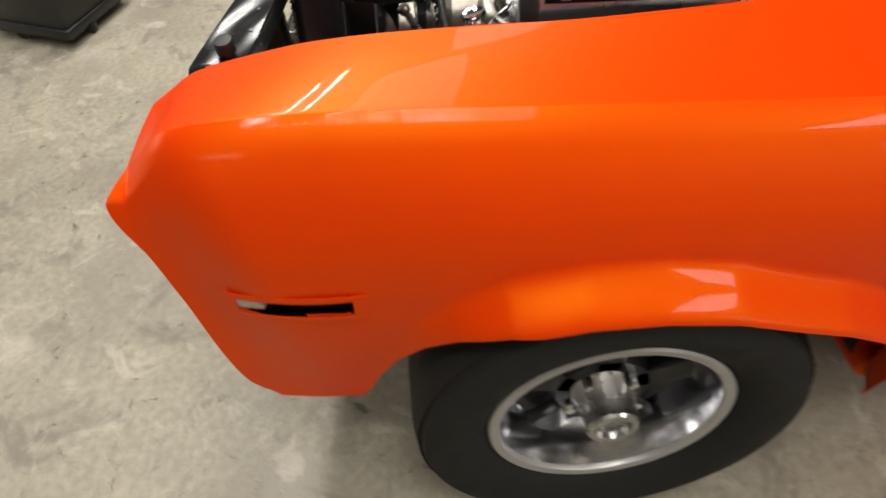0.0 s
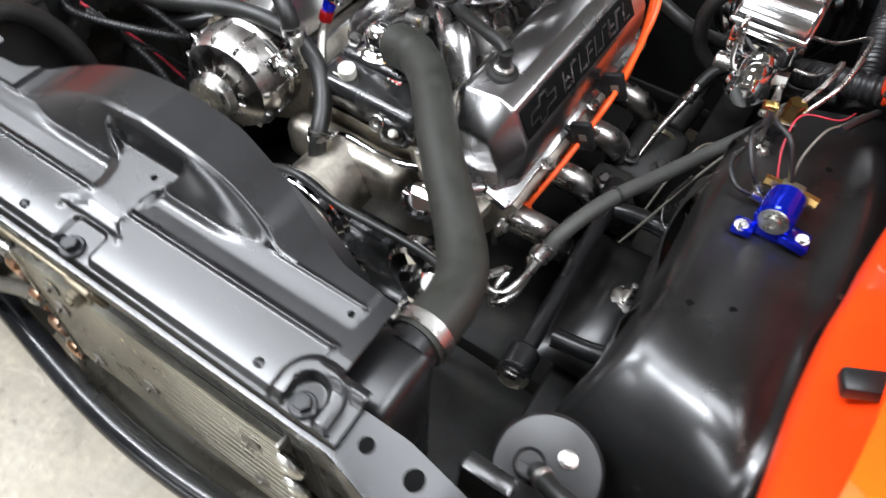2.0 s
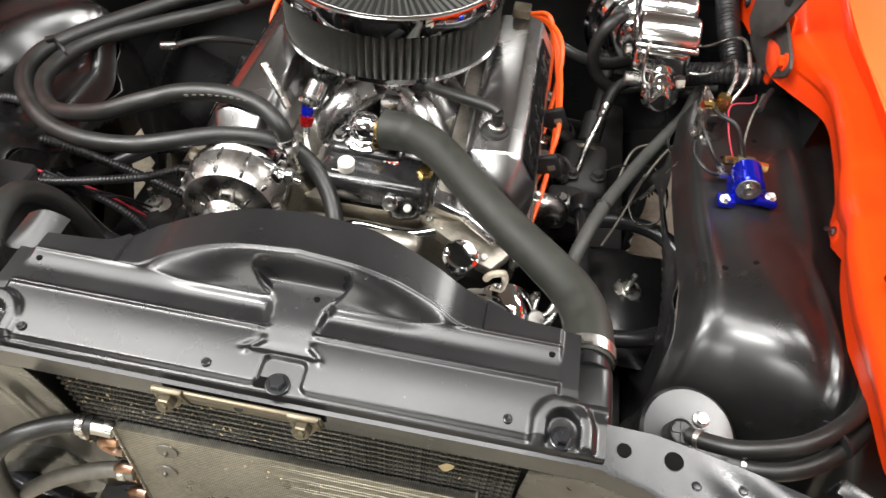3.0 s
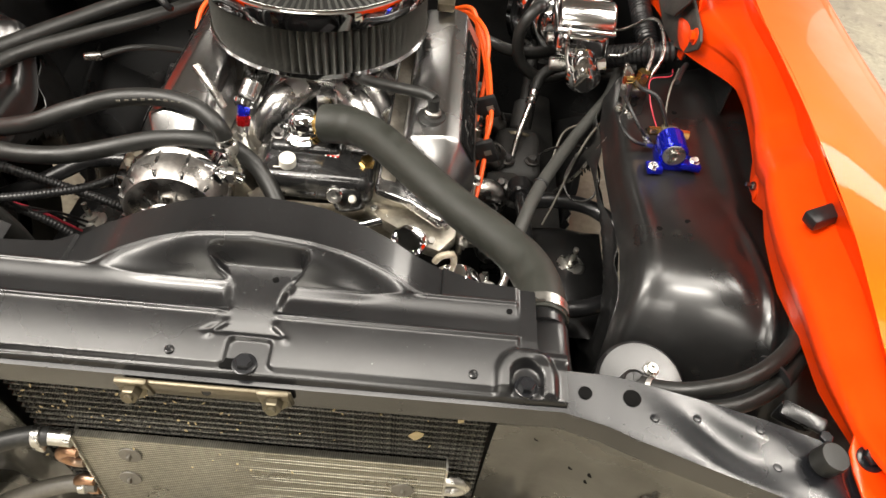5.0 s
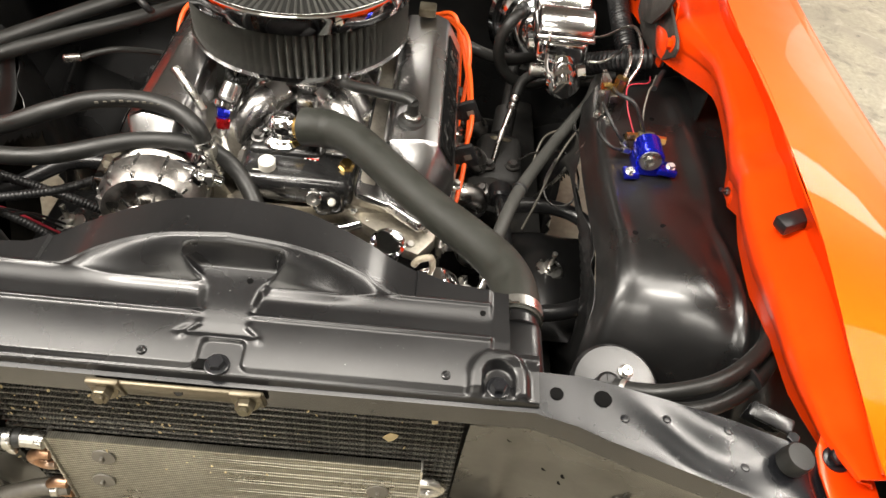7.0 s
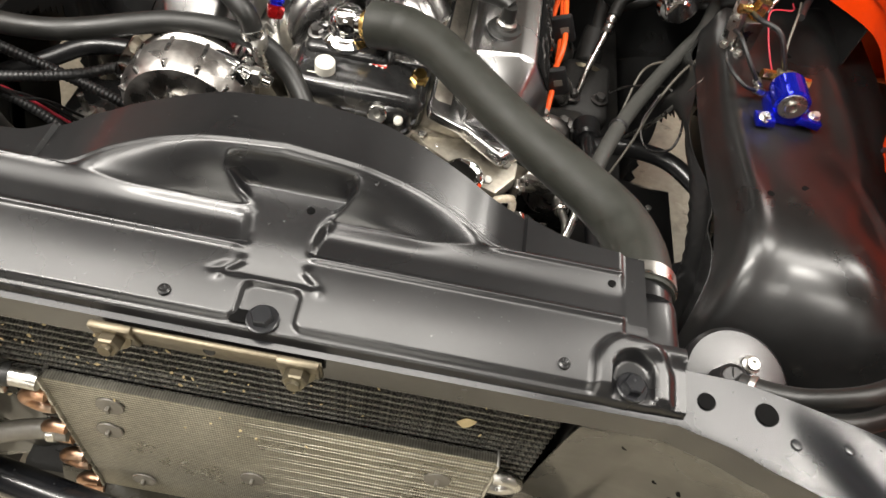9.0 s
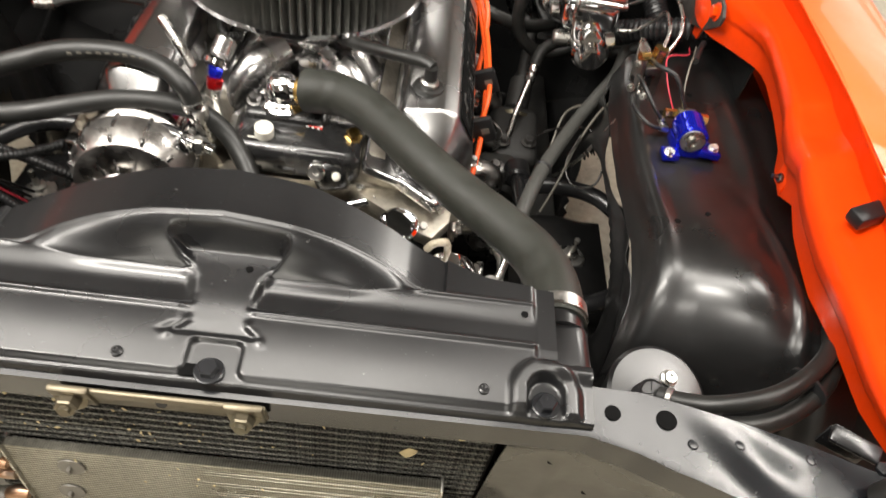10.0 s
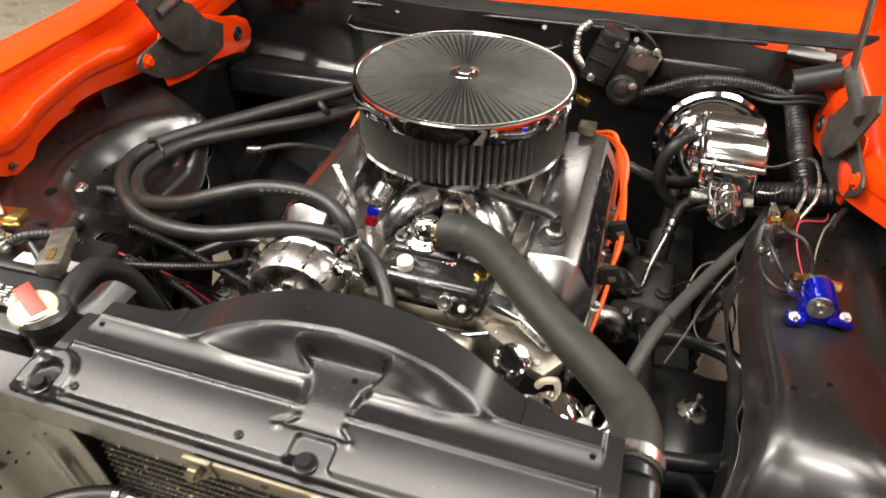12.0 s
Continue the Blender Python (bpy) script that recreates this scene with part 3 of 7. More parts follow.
def fender(side):
    fix = (lambda b: b) if side > 0 else (lambda b: mirror_x(b, FAR))
    f = part("fender", fix(grid(bmesh.new(), fender_point, 190, 150, -0.0012, slot_keep if side > 0 else None)), M_ORANGE, car, "glossy orange front fender", angle=50)

    # rolled front lip of the fender
    def lip(u, v):
        x, y, z = fender_point(0, 0.02 + 0.96 * u)
        return x - 0.01 * v, y + 0.022 * v, z - 0.012 * v - 0.012 * math.sin(v * 1.5)
    part("front_lip", fix(grid(bmesh.new(), lip, 60, 4, 0.0012)), M_ORANGE, f, angle=60)

    # gutter and flange that hang from the inner edge
    def flange(u, v):
        y = -0.05 + 1.30 * u
        w = smooth(0.22, 0.50, v)
        x = spline(INNER_X, y) * (1 - w) + lerp(FOOT_X, y) * w
        z = spline(INNER_Z, y) * (1 - w) + lerp(FOOT_Z, y) * w
        drop = lerp([(-0.05, 0.03), (0.0, 0.075), (0.08, 0.105), (0.14, 0.112), (0.22, 0.128), (0.30, 0.126), (0.34, 0.118), (0.38, 0.142), (0.42, 0.140), (0.44, 0.125), (0.55, 0.110), (0.70, 0.12), (0.8, 0.13), (1.3, 0.12)], y)
        prof = [(0, 0.0, 0.0), (0.08, 0.005, 0.05), (0.25, 0.016, 0.30), (0.36, 0.004, 0.36), (0.44, -0.010, 0.40), (0.52, -0.012, 0.52), (0.62, -0.006, 0.66), (0.75, 0.004, 0.72), (1.0, 0.010, 1.0)]
        dx = float(np.interp(v, [p[0] for p in prof], [p[1] for p in prof]))
        dz = float(np.interp(v, [p[0] for p in prof], [p[2] for p in prof]))
        return x + dx + 0.004 * math.sin(y * 17) - (0.072 if side > 0 else 0.030) * smooth(0.57, 0.70, y) * smooth(0.15, 0.9, v), y, z - 0.001 - drop * dz
    part("inner_flange", fix(grid(bmesh.new(), flange, 130, 40, 0.0015)), M_RED, f, "glossy red-orange inner fender flange", angle=45)
    # tab bolted on the radiator support
    tab = bmesh.new()
    outline = [(0.541, -0.035), (0.543, -0.015), (0.552, 0.000), (0.562, 0.026), (0.590, 0.026), (0.590, -0.085), (0.572, -0.098), (0.556, -0.094), (0.547, -0.075), (0.543, -0.055)]
    prism(tab, outline, 0.003, pose(0, 0, 0.7422, 6.6, 0, 0), 0.0008)
    tb = part("mounting_tab", fix(tab), M_RED, f)
    for by in (-0.022, -0.074):
        part("bolt", fix(hexbolt(bmesh.new(), (0.559, by, 0.7452 + 0.115 * by), (0, -0.115, 1), 0.0085, 0.007, 0.012)), M_SUPPORT, tb, "black hex bolt", angle=25)
    return f


left_fender = fender(1)
right_fender = fender(-1)

# slot of the missing side marker lamp
b = bmesh.new()
prism(b, [(0.735, -0.036), (0.766, -0.036), (0.797, 0.120), (0.735, 0.120)], 0.085, pose(0, 0, 0.532), 0.002)
part("marker_recess", b, M_HOLE, left_fender, "empty black side marker opening")
b = bmesh.new()
box(b, (0.788, -0.014, 0.597), (0.012, 0.038, 0.022), (0, 8, -10), bev=0.004)
part("masking_tape", b, M_CAP, left_fender, "torn scrap of pale masking tape")
# turned edge round the opening
FLANK = np.array([fender_point(0.10 + 0.22 * i / 30, 0.60 + 0.30 * j / 30) for i in range(31) for j in range(31)])
FLANK = FLANK[(FLANK[:, 1] > -0.06) & (FLANK[:, 1] < 0.14) & (abs(FLANK[:, 2] - 0.596) < 0.04)]


def flank_terms(y, z):
    return np.array([1 + 0 * y, y, z, y * y, y * z, z * z])


FLANK_FIT = np.linalg.lstsq(flank_terms(FLANK[:, 1], FLANK[:, 2]).T, FLANK[:, 0], rcond=None)[0]


def slot_rim(u, v):
    y, z = -0.041 + 0.166 * u, 0.596 + 0.0225 * (2 * v - 1)
    return float(flank_terms(y, z) @ FLANK_FIT) + 0.0016, y, z


part("slot_rim", grid(bmesh.new(), slot_rim, 62, 40, -0.0016, lambda u, v: not (0.075 < u < 0.90 and 0.20 < v < 0.80)), M_ORANGE, left_fender, "turned edge of the empty marker opening", angle=60)
# rubber hood bumper and studs on the inner flange
b = bmesh.new()
box(b, (0.580, 0.243, 0.788), (0.036, 0.020, 0.016), (0, -8, 22), bev=0.003)
part("hood_bumper", b, M_PLASTIC, left_fender, "black rubber hood bumper")
for p in ((0.580, 0.386, 0.703), (0.573, 0.062, 0.738)):
    b = bmesh.new()
    box(b, (p[0] - 0.001, p[1], p[2]), (0.004, 0.026, 0.026), bev=0.001)
    plate = part("clip_nut", b, M_RED, left_fender)
    bolt((p[0] - 0.003, p[1], p[2]), (-1, 0, 0.2), 0.006, 0.005, M_DARKSTEEL, plate, shank=0.008)
b = bmesh.new()
box(b, (2 * FAR - 0.580, 0.372, 0.703), (0.004, 0.026, 0.026), bev=0.001)
plate = part("clip_nut", b, M_RED, right_fender)
bolt((2 * FAR - 0.577, 0.372, 0.703), (1, 0, 0.2), 0.006, 0.005, M_DARKSTEEL, plate, shank=0.008)


def on_side(x, y=0.0, z=0.0):
    """Plane across the car: a drawing's axes become y and z."""
    return Matrix(((0, 0, -1, x), (1, 0, 0, y), (0, 1, 0, z), (0, 0, 0, 1)))


def hinge(side):
    out = 0.0 if side > 0 else -0.008

    def fix(q):
        for v in q.verts:
            v.co.x += out
        return q if side > 0 else mirror_x(q, FAR)
    b = bmesh.new()
    prism(b, [(0.886, 0.700), (0.815, 0.688), (0.734, 0.700), (0.673, 0.724), (0.632, 0.755), (0.630, 0.770), (0.645, 0.780), (0.733, 0.792), (0.82, 0.790), (0.90, 0.745)], 0.005, on_side(0.533), 0.002)
    h = part("hood_hinge", fix(b), M_RUST, car, "worn grey hood hinge bolted to the fender", angle=30)
    b = bmesh.new()
    prism(b, [(0.840, 0.728), (0.802, 0.724), (0.740, 0.750), (0.690, 0.800), (0.650, 0.870), (0.668, 0.888), (0.72, 0.862), (0.790, 0.825), (0.835, 0.770)], 0.005, on_side(0.518), 0.002)
    part("hinge_link", fix(b), M_RUST, h, angle=30)
    b = bmesh.new()
    tube(b, [(0.512, 0.690, 0.838), (0.508, 0.74, 0.850), (0.500, 0.790, 0.868)], 0.011, 10)
    part("hinge_link", fix(b), M_RUST, h, angle=40)
    b = bmesh.new()
    box(b, (0.502, 0.815, 0.925), (0.006, 0.026, 0.135), (-26, 0, 0), bev=0.002)
    part("hinge_arm", fix(b), M_RUST, h, "dark worn hinge arm", angle=30)
    for y0, z0, mt in ((0.655, 0.764, M_RED), (0.815, 0.745, M_RUST)):
        part("bolt", fix(hexbolt(bmesh.new(), (0.528, y0, z0), (-1, 0, 0), 0.009, 0.007, 0.013)), mt, h, "painted hex bolt", angle=25)
    b = bmesh.new()
    prism(b, [(1.000, 0.665), (1.012, 0.690), (1.000, 0.718), (0.965, 0.738), (0.920, 0.752), (0.853, 0.780), (0.720, 0.800), (0.690, 0.760), (0.705, 0.692), (0.778, 0.680), (0.853, 0.684), (0.930, 0.668), (0.970, 0.655)], 0.004, on_side(0.541), 0.001)
    g = part("hinge_backing", fix(b), M_RED, h, "red-orange painted hinge reinforcement", angle=30)
    part("hole", fix(lathe(bmesh.new(), [(0.016, 0.0), (0.015, 0.003), (0.009, 0.003), (0.008, -0.001), (0, -0.001)], on_side(0.5368, 0.955, 0.702), 20)), M_PLASTIC, g, "dark grommet")


hinge(1)
hinge(-1)


# ---- inner fender aprons ----
def apron_z(x, y):
    z = 0.648 + 0.010 * smooth(0.40, 0.60, y) - 0.006 * smooth(0.44, 0.40, x)
    # the domed front over the wheel, then a shallow saddle
    z += 0.034 * math.exp(-((x - 0.520) / 0.085) ** 2 - ((y - 0.225) / 0.16) ** 2)
    z += 0.007 * math.exp(-((x - 0.565) / 0.007) ** 2) * smooth(0.03, 0.10, y) * smooth(0.40, 0.30, y)
    z += 0.012 * math.exp(-((x - 0.575 + 0.20 * (y - 0.45) ** 2) / 0.020) ** 2) * smooth(0.34, 0.46, y) * smooth(0.74, 0.6, y)
    yd = lerp([(0.38, 0.235), (0.46, 0.222), (0.52, 0.195), (0.60, 0.150)], x)
    z -= 0.40 * smooth(yd + 0.12, yd - 0.19, y) ** 2.6
    z -= 0.30 * smooth(0.66 + 0.5 * max(0.0, x - 0.46), 0.90, y) ** 1.3
    return z


def apron_edge(y):
    return lerp([(0.0, 0.340), (0.06, 0.345), (0.12, 0.360), (0.18, 0.382), (0.25, 0.404), (0.33, 0.412), (0.42, 0.410), (0.50, 0.408), (0.60, 0.411), (0.68, 0.425), (0.78, 0.465), (0.90, 0.515), (1.1, 0.56)], y)


def apron_top(u, v, lift=0.0):
    y = 0.005 + 1.08 * u
    xe = apron_edge(y)
    x = xe + (0.640 - xe) * v
    z = apron_z(x, y)
    if lift:
        # the far side: a bowl with a raised rim that steps down towards the suspension opening
        d = math.hypot((x - 0.42) / 0.14, (y - 0.50) / 0.165)
        z = 0.600 + 0.072 * smooth(0.45, 1.02, d) + 0.010 * smooth(1.16, 1.40, d) - 0.004 * math.exp(-((d - 1.10) / 0.05) ** 2)
        ye = 0.643 + 0.48 * (x - 0.39)
        z -= 0.40 * smooth(0.34, 0.06, y) ** 1.8 + 0.32 * smooth(ye - 0.03, ye + 0.15, y) ** 1.3
    roll = smooth(0.10, 0.0, v)
    z += 0.005 * math.exp(-((v - 0.10) / 0.06) ** 2) - 0.035 * roll ** 2
    return x, y, z


def apron_wall(u, v, lift=0.0):
    y = 0.005 + 1.08 * u
    x, _, z = apron_top(u, 0, lift)
    foot = x - smooth(0.62, 0.80, y) * (x - 0.425)
    zz = z + (0.24 - z) * v
    xx = x + (foot - x) * smooth(0.0, 0.8, v) + 0.02 * math.sin(math.pi * v) * smooth(0.6, 0.4, y)
    d = math.hypot((y - 0.47) / 0.15, (zz - 0.46) / 0.13)
    xx += -0.016 * math.exp(-((d - 1.12) / 0.12) ** 2) - 0.008 * math.exp(-((d - 1.6) / 0.1) ** 2)
    return xx, y, zz


def wall_keep(u, v):
    x, y, z = apron_wall(u, v)
    return math.hypot((y - 0.47) / 0.15, (z - 0.46) / 0.13) > 1


def apron(side):
    fix = (lambda q: q) if side > 0 else (lambda q: mirror_x(q, FAR))
    lift = 0.0 if side > 0 else 0.05
    a = part("inner_fender", fix(grid(bmesh.new(), lambda u, v: apron_top(u, v, lift), 110, 60, 0.0015)), M_BLACK, car, "satin black inner fender apron", angle=60)
    part("apron_wall", fix(grid(bmesh.new(), lambda u, v: apron_wall(u, v, lift), 90, 44, -0.0015, wall_keep)), M_BLACK, a, "satin black apron wall with a suspension opening", angle=60)
    # drilled holes with raised rims
    for x, y in ((0.491, 0.343), (0.452, 0.330), (0.47, 0.55), (0.52, 0.60)) if side > 0 else ((0.523, 0.488), (0.596, 0.489), (0.535, 0.435)):
        u0 = (y - 0.005) / 1.08
        z = apron_top(u0, (x - apron_edge(y)) / (0.640 - apron_edge(y)), lift)[2]
        b = bmesh.new()
        lathe(b, [(0.0042, -0.001), (0.0042, 0.0007), (0.0, 0.0007)], pose(x, y, z + 0.0012), 16)
        part("hole", fix(b), M_HOLE, a, "small drilled hole")
    if side < 0:
        z = apron_top((0.368 - 0.005) / 1.08, (0.512 - apron_edge(0.368)) / (0.640 - apron_edge(0.368)), lift)[2]
        part("hole", fix(lathe(bmesh.new(), [(0.0095, -0.001), (0.0095, 0.0012), (0.0, 0.0012)], pose(0.512, 0.368, z + 0.0014), 22)), M_HOLE, a, "round drilled hole")
        part("bolt", fix(hexbolt(bmesh.new(), (0.474, 0.390, z + 0.002), (0, 0, 1), 0.007, 0.005, 0.010)), M_STEEL, a, "bright zinc bolt", angle=25)


apron(1)
apron(-1)
for side in (1, -1):
    b = grid(bmesh.new(), lambda u, v: (0.592 + 0.010 * math.sin(9 * u), 0.60 + 0.50 * u, 0.24 + 0.485 * v), 16, 12, 0.002)
    part("side_panel", b if side > 0 else mirror_x(b, FAR), M_BLACK, car, "satin black panel behind the wheel house", angle=60)

# ---- radiator support: beam, face, lower bar ----
TOP_BACK = [(-0.02, 0.030), (0.28, 0.026), (0.325, 0.026), (0.40, 0.013), (0.464, 0.0), (0.535, -0.018), (0.60, -0.030)]
TOP_FRONT = [(-0.02, -0.012), (0.28, -0.012), (0.318, -0.021), (0.346, -0.032), (0.393, -0.047), (0.438, -0.060), (0.521, -0.084), (0.60, -0.097)]
TOP_Z = [(-0.02, 0.764), (0.28, 0.766), (0.36, 0.764), (0.45, 0.757), (0.52, 0.750), (0.60, 0.746)]


def beam_z(x, y):
    y0, y1, z = lerp(TOP_FRONT, x), lerp(TOP_BACK, x), lerp(TOP_Z, x)
    k = min(1.0, max(0.0, (y - y0) / (y1 - y0)))
    dent = 0.004 * math.exp(-((x - 0.475) / 0.03) ** 2 - ((k - 0.45) / 0.3) ** 2) + 0.003 * math.sin(x * 46 + k * 3) * smooth(0.34, 0.42, x)
    end = smooth(0.520, 0.542, x) * max(0.0, 0.0085 - 0.115 * y)
    return z - 0.002 * (1 - k) + 0.003 * k - dent * math.sin(math.pi * k) - end


def beam(side):
    fix = (lambda q: q) if side > 0 else mirror_x

    def top(u, v):
        x = MID + 0.0 + 0.5945 * u
        y0, y1, z = lerp(TOP_FRONT, x), lerp(TOP_BACK, x), lerp(TOP_Z, x)
        k = min(1.0, max(0.0, (v - 0.22) / 0.66))
        if v < 0.22:
            q = v / 0.22
            return x, y0 - 0.002 + 0.004 * (1 - q), beam_z(x, y0) - 0.036 * (1 - q)
        if v > 0.88:
            q = (v - 0.88) / 0.12
            return x, y1 + 0.002 * q, beam_z(x, y1) - 0.03 * q
        return x, y0 + (y1 - y0) * k, beam_z(x, y0 + (y1 - y0) * k)
    bm = part("radiator_support", fix(grid(bmesh.new(), top, 110, 46, 0.0015)), M_SUPPORT, car, "satin black radiator support beam", angle=50)

    # sloping face towards the grille
    def face(u, v):
        x = MID + 0.2405 + 0.353 * u
        y0, z = lerp(TOP_FRONT, x) + 0.004, lerp(TOP_Z, x) - 0.036
        rib = 0.006 * math.exp(-((u - 0.13) / 0.035) ** 2) + 0.004 * smooth(0.30, 0.36, u)
        return x, y0 + 0.035 * v ** 0.7 - rib * smooth(0.02, 0.15, v) * smooth(1, 0.9, v), z - (z - 0.30) * v
    fc = part("support_face", fix(grid(bmesh.new(), face, 60, 60, 0.0015)), M_LOWER, bm, "dusty olive-black radiator support panel", angle=50)
    for u, v, r in ((0.30, 0.20, 0.0045), (0.30, 0.245, 0.004), (0.69, 0.17, 0.005), (0.245, 0.205, 0.004), (0.12, 0.08, 0.004)):
        p = V(face(u, v)) + V((0, -0.0005, 0))
        bb = lathe(bmesh.new(), [(r, -0.001), (r, 0.0007), (0, 0.0007)], to(p, (0, -1, 0.12)), 18)
        part("hole", fix(bb), M_HOLE, fc, "small drilled hole")
    if side > 0:
        for u, v in ((0.455, 0.185), (0.44, 0.265)):
            bolt(V(face(u, v)), (0, -1, 0.1), 0.0075, 0.006, M_DARKSTEEL, fc, washer=0.011, shank=0.008)
    else:
        q = V(face(0.42, 0.23))
        b = bmesh.new()
        prism(b, [(-0.030, -0.026), (0.034, -0.032), (0.016, 0.022), (-0.014, 0.026)], 0.004, Matrix(((1, 0, 0, 2 * MID - q.x), (0, 0, -1, q.y - 0.001), (0, 1, 0, q.z), (0, 0, 0, 1))), 0.001)
        part("patch_plate", b, M_BLACK, fc, "small black trapezoid plate")
    return bm


support = beam(1)
support_r = beam(-1)
# holes along the beam
for x, y, r in ((0.300, 0.006, 0.0062), (0.342, 0.005, 0.0080), (0.545, -0.060, 0.0055)):
    z = beam_z(x, y) + 0.0010
    part("hole", lathe(bmesh.new(), [(r, -0.003), (r, 0.0), (0, 0.0)], pose(x, y, z), 26), M_HOLE, support, "punched hole in the beam")
for x, y in ((0.36, -0.012), (0.40, -0.006), (0.455, -0.012), (0.465, -0.043)):
    part("dimple", lathe(bmesh.new(), [(0.0045, 0), (0.0034, 0.0015), (0, 0.002)], pose(x, y, beam_z(x, y) - 0.0005), 16), M_SUPPORT, support)
b = bmesh.new()
lathe(b, [(0.007, 0), (0.007, 0.006), (0.0130, 0.007), (0.0130, 0.022), (0.0118, 0.0245), (0.0, 0.0250)], to((0.503, -0.037, lerp(TOP_Z, 0.503)), (0.12, -0.1, 1)), 28)
part("rubber_stop", b, M_RUBBER, support, "round black rubber hood stop", angle=30)
bolt((0.518, -0.010, lerp(TOP_Z, 0.518) + 0.002), (0, 0, 1), 0.006, 0.004, M_SUPPORT, support)

# lower bar under the grille opening and filler below the radiator
b = bmesh.new()
tube(b, [(-0.60, 0.015, 0.41), (-0.45, -0.005, 0.405), (-0.31, -0.032, 0.40), (-0.06, -0.064, 0.395), (0.16, -0.053, 0.395), (0.335, -0.004, 0.405), (0.47, 0.03, 0.41), (0.57, 0.045, 0.42)], 0.018, 20)
part("lower_bar", b, M_SUPPORT, car, "dull dark lower grille bar", angle=60)
b = bmesh.new()
grid(b, lambda u, v: (MID - 0.24 + 0.48 * u, -0.005 - 0.050 * v * (1 - (2 * u - 1) ** 2) - 0.01 * v, 0.375 - 0.03 * v), 30, 8, 0.002)
part("lower_panel", b, M_LOWER, car, "dusty lower filler panel", angle=60)
b = bmesh.new()
box(b, (-0.62, -0.02, 0.36), (0.16, 0.10, 0.05), (0, 12, 20), bev=0.015)
part("valance_end", b, M_PLASTIC, car, "black valance end piece", angle=40)
b = bmesh.new()
box(b, (MID, 0.02, 0.30), (0.60, 0.06, 0.09), bev=0.012)
part("lower_crossmember", b, M_UNDER, car)

# dark sheets added so that gaps in the bay don't show bright floor
b = bmesh.new()
grid(b, lambda u, v: (MID - 0.37 + 0.74 * u, 0.06 + 0.36 * v, 0.205 + 0.02 * math.sin(math.pi * u)), 12, 8, 0.004)
part("dark_filler", b, M_UNDER, car, "grimy black filler sheet added to darken gaps below the engine bay")
b = bmesh.new()
grid(b, lambda u, v: (MID - 0.43 + 0.86 * u, 0.54 + 0.54 * v, 0.185 + 0.015 * math.sin(math.pi * u)), 12, 8, 0.004)
part("dark_filler", b, M_UNDER, car, "grimy black filler sheet added to darken gaps below the engine bay")

# ---- frame rails, crossmember, suspension ----
for side in (1, -1):
    fix = (lambda q: q) if side > 0 else mirror_x
    b = bmesh.new()
    box(b, (0.375, 0.62, 0.28), (0.07, 1.30, 0.10), bev=0.012)
    part("frame_rail", fix(b), M_UNDER, car, "grimy black frame rail", angle=30)
    b = bmesh.new()
    grid(b, lambda u, v: (0.30 + 0.16 * u, 0.33 + 0.24 * v, 0.40 + 0.045 * math.sin(math.pi * u) * math.sin(math.pi * v) ** 0.5), 16, 20, 0.004)
    part("spring_tower", fix(b), M_BLACK, car, "black spring tower", angle=50)
    # upper control arm
    b = bmesh.new()
    tube(b, [(0.300, 0.555, 0.475), (0.36, 0.565, 0.478), (0.43, 0.555, 0.475), (0.49, 0.50, 0.468), (0.56, 0.46, 0.455)], 0.0135, 16)
    part("control_arm", fix(b), M_PANEL, car, "gloss black tubular control arm", angle=60)
    b = bmesh.new()
    tube(b, [(0.335, 0.322, 0.475), (0.40, 0.333, 0.478), (0.47, 0.375, 0.472), (0.56, 0.44, 0.455)], 0.0135, 16)
    part("control_arm", fix(b), M_PANEL, car, "gloss black tubular control arm", angle=60)
    b = bmesh.new()
    cyl(b, (0.318, 0.27, 0.480), (0.300, 0.585, 0.480), 0.012, seg=18, bev=0.003)
    arm = part("cross_shaft", fix(b), M_PANEL, car)
    for p0, p1, r in (((0.319, 0.245, 0.48), (0.317, 0.285, 0.48), 0.021), ((0.300, 0.565, 0.48), (0.299, 0.600, 0.48), 0.021)):
        b = bmesh.new()
        cyl(b, p0, p1, r, seg=24, bev=0.004)
        part("bushing", fix(b), M_PANEL, arm)
    part("bolt", fix(hexbolt(bmesh.new(), (0.3195, 0.246, 0.48), (0.05, -1, 0.35), 0.013, 0.010, 0.022)), M_STEEL, arm, "bright zinc hex bolt", angle=25)
    # shock stud
    b = bmesh.new()
    lathe(b, [(0.024, 0.0), (0.026, 0.004), (0.022, 0.008), (0.011, 0.010), (0.011, 0.016), (0.0045, 0.017), (0.0045, 0.045), (0, 0.046)], pose(0.388, 0.451, 0.435, 0, 4, 0), 24)
    part("shock_mount", fix(b), M_STEEL, car, "bright shock absorber stud and washer", angle=30)
b = bmesh.new()
box(b, (MID, 0.47, 0.20), (0.72, 0.22, 0.10), bev=0.02)
part("crossmember", b, M_UNDER, car, "grimy front crossmember", angle=30)

# ---- firewall and cowl ----
FY = 1.09


def firewall(u, v):
    x, z = MID - 0.78 + 1.50 * u, 0.20 + 0.588 * v
    y = FY + 0.02 * math.sin(x * 7) - 0.03 * smooth(0.6, 0.75, z)
    y -= 0.018 * smooth(0.08, 0.05, abs(x + 0.47)) * smooth(0.5, 0.55, z)
    y -= 0.016 * smooth(0.15, 0.12, abs(x - 0.33)) * smooth(0.60, 0.64, z)
    y -= 0.022 * smooth(0.36, 0.33, abs(x + 0.36)) * smooth(0.62, 0.60, z)
    return x, y, z


fw = part("firewall", grid(bmesh.new(), firewall, 110, 50, -0.002), M_BLACK, car, "satin black ribbed firewall", angle=45)


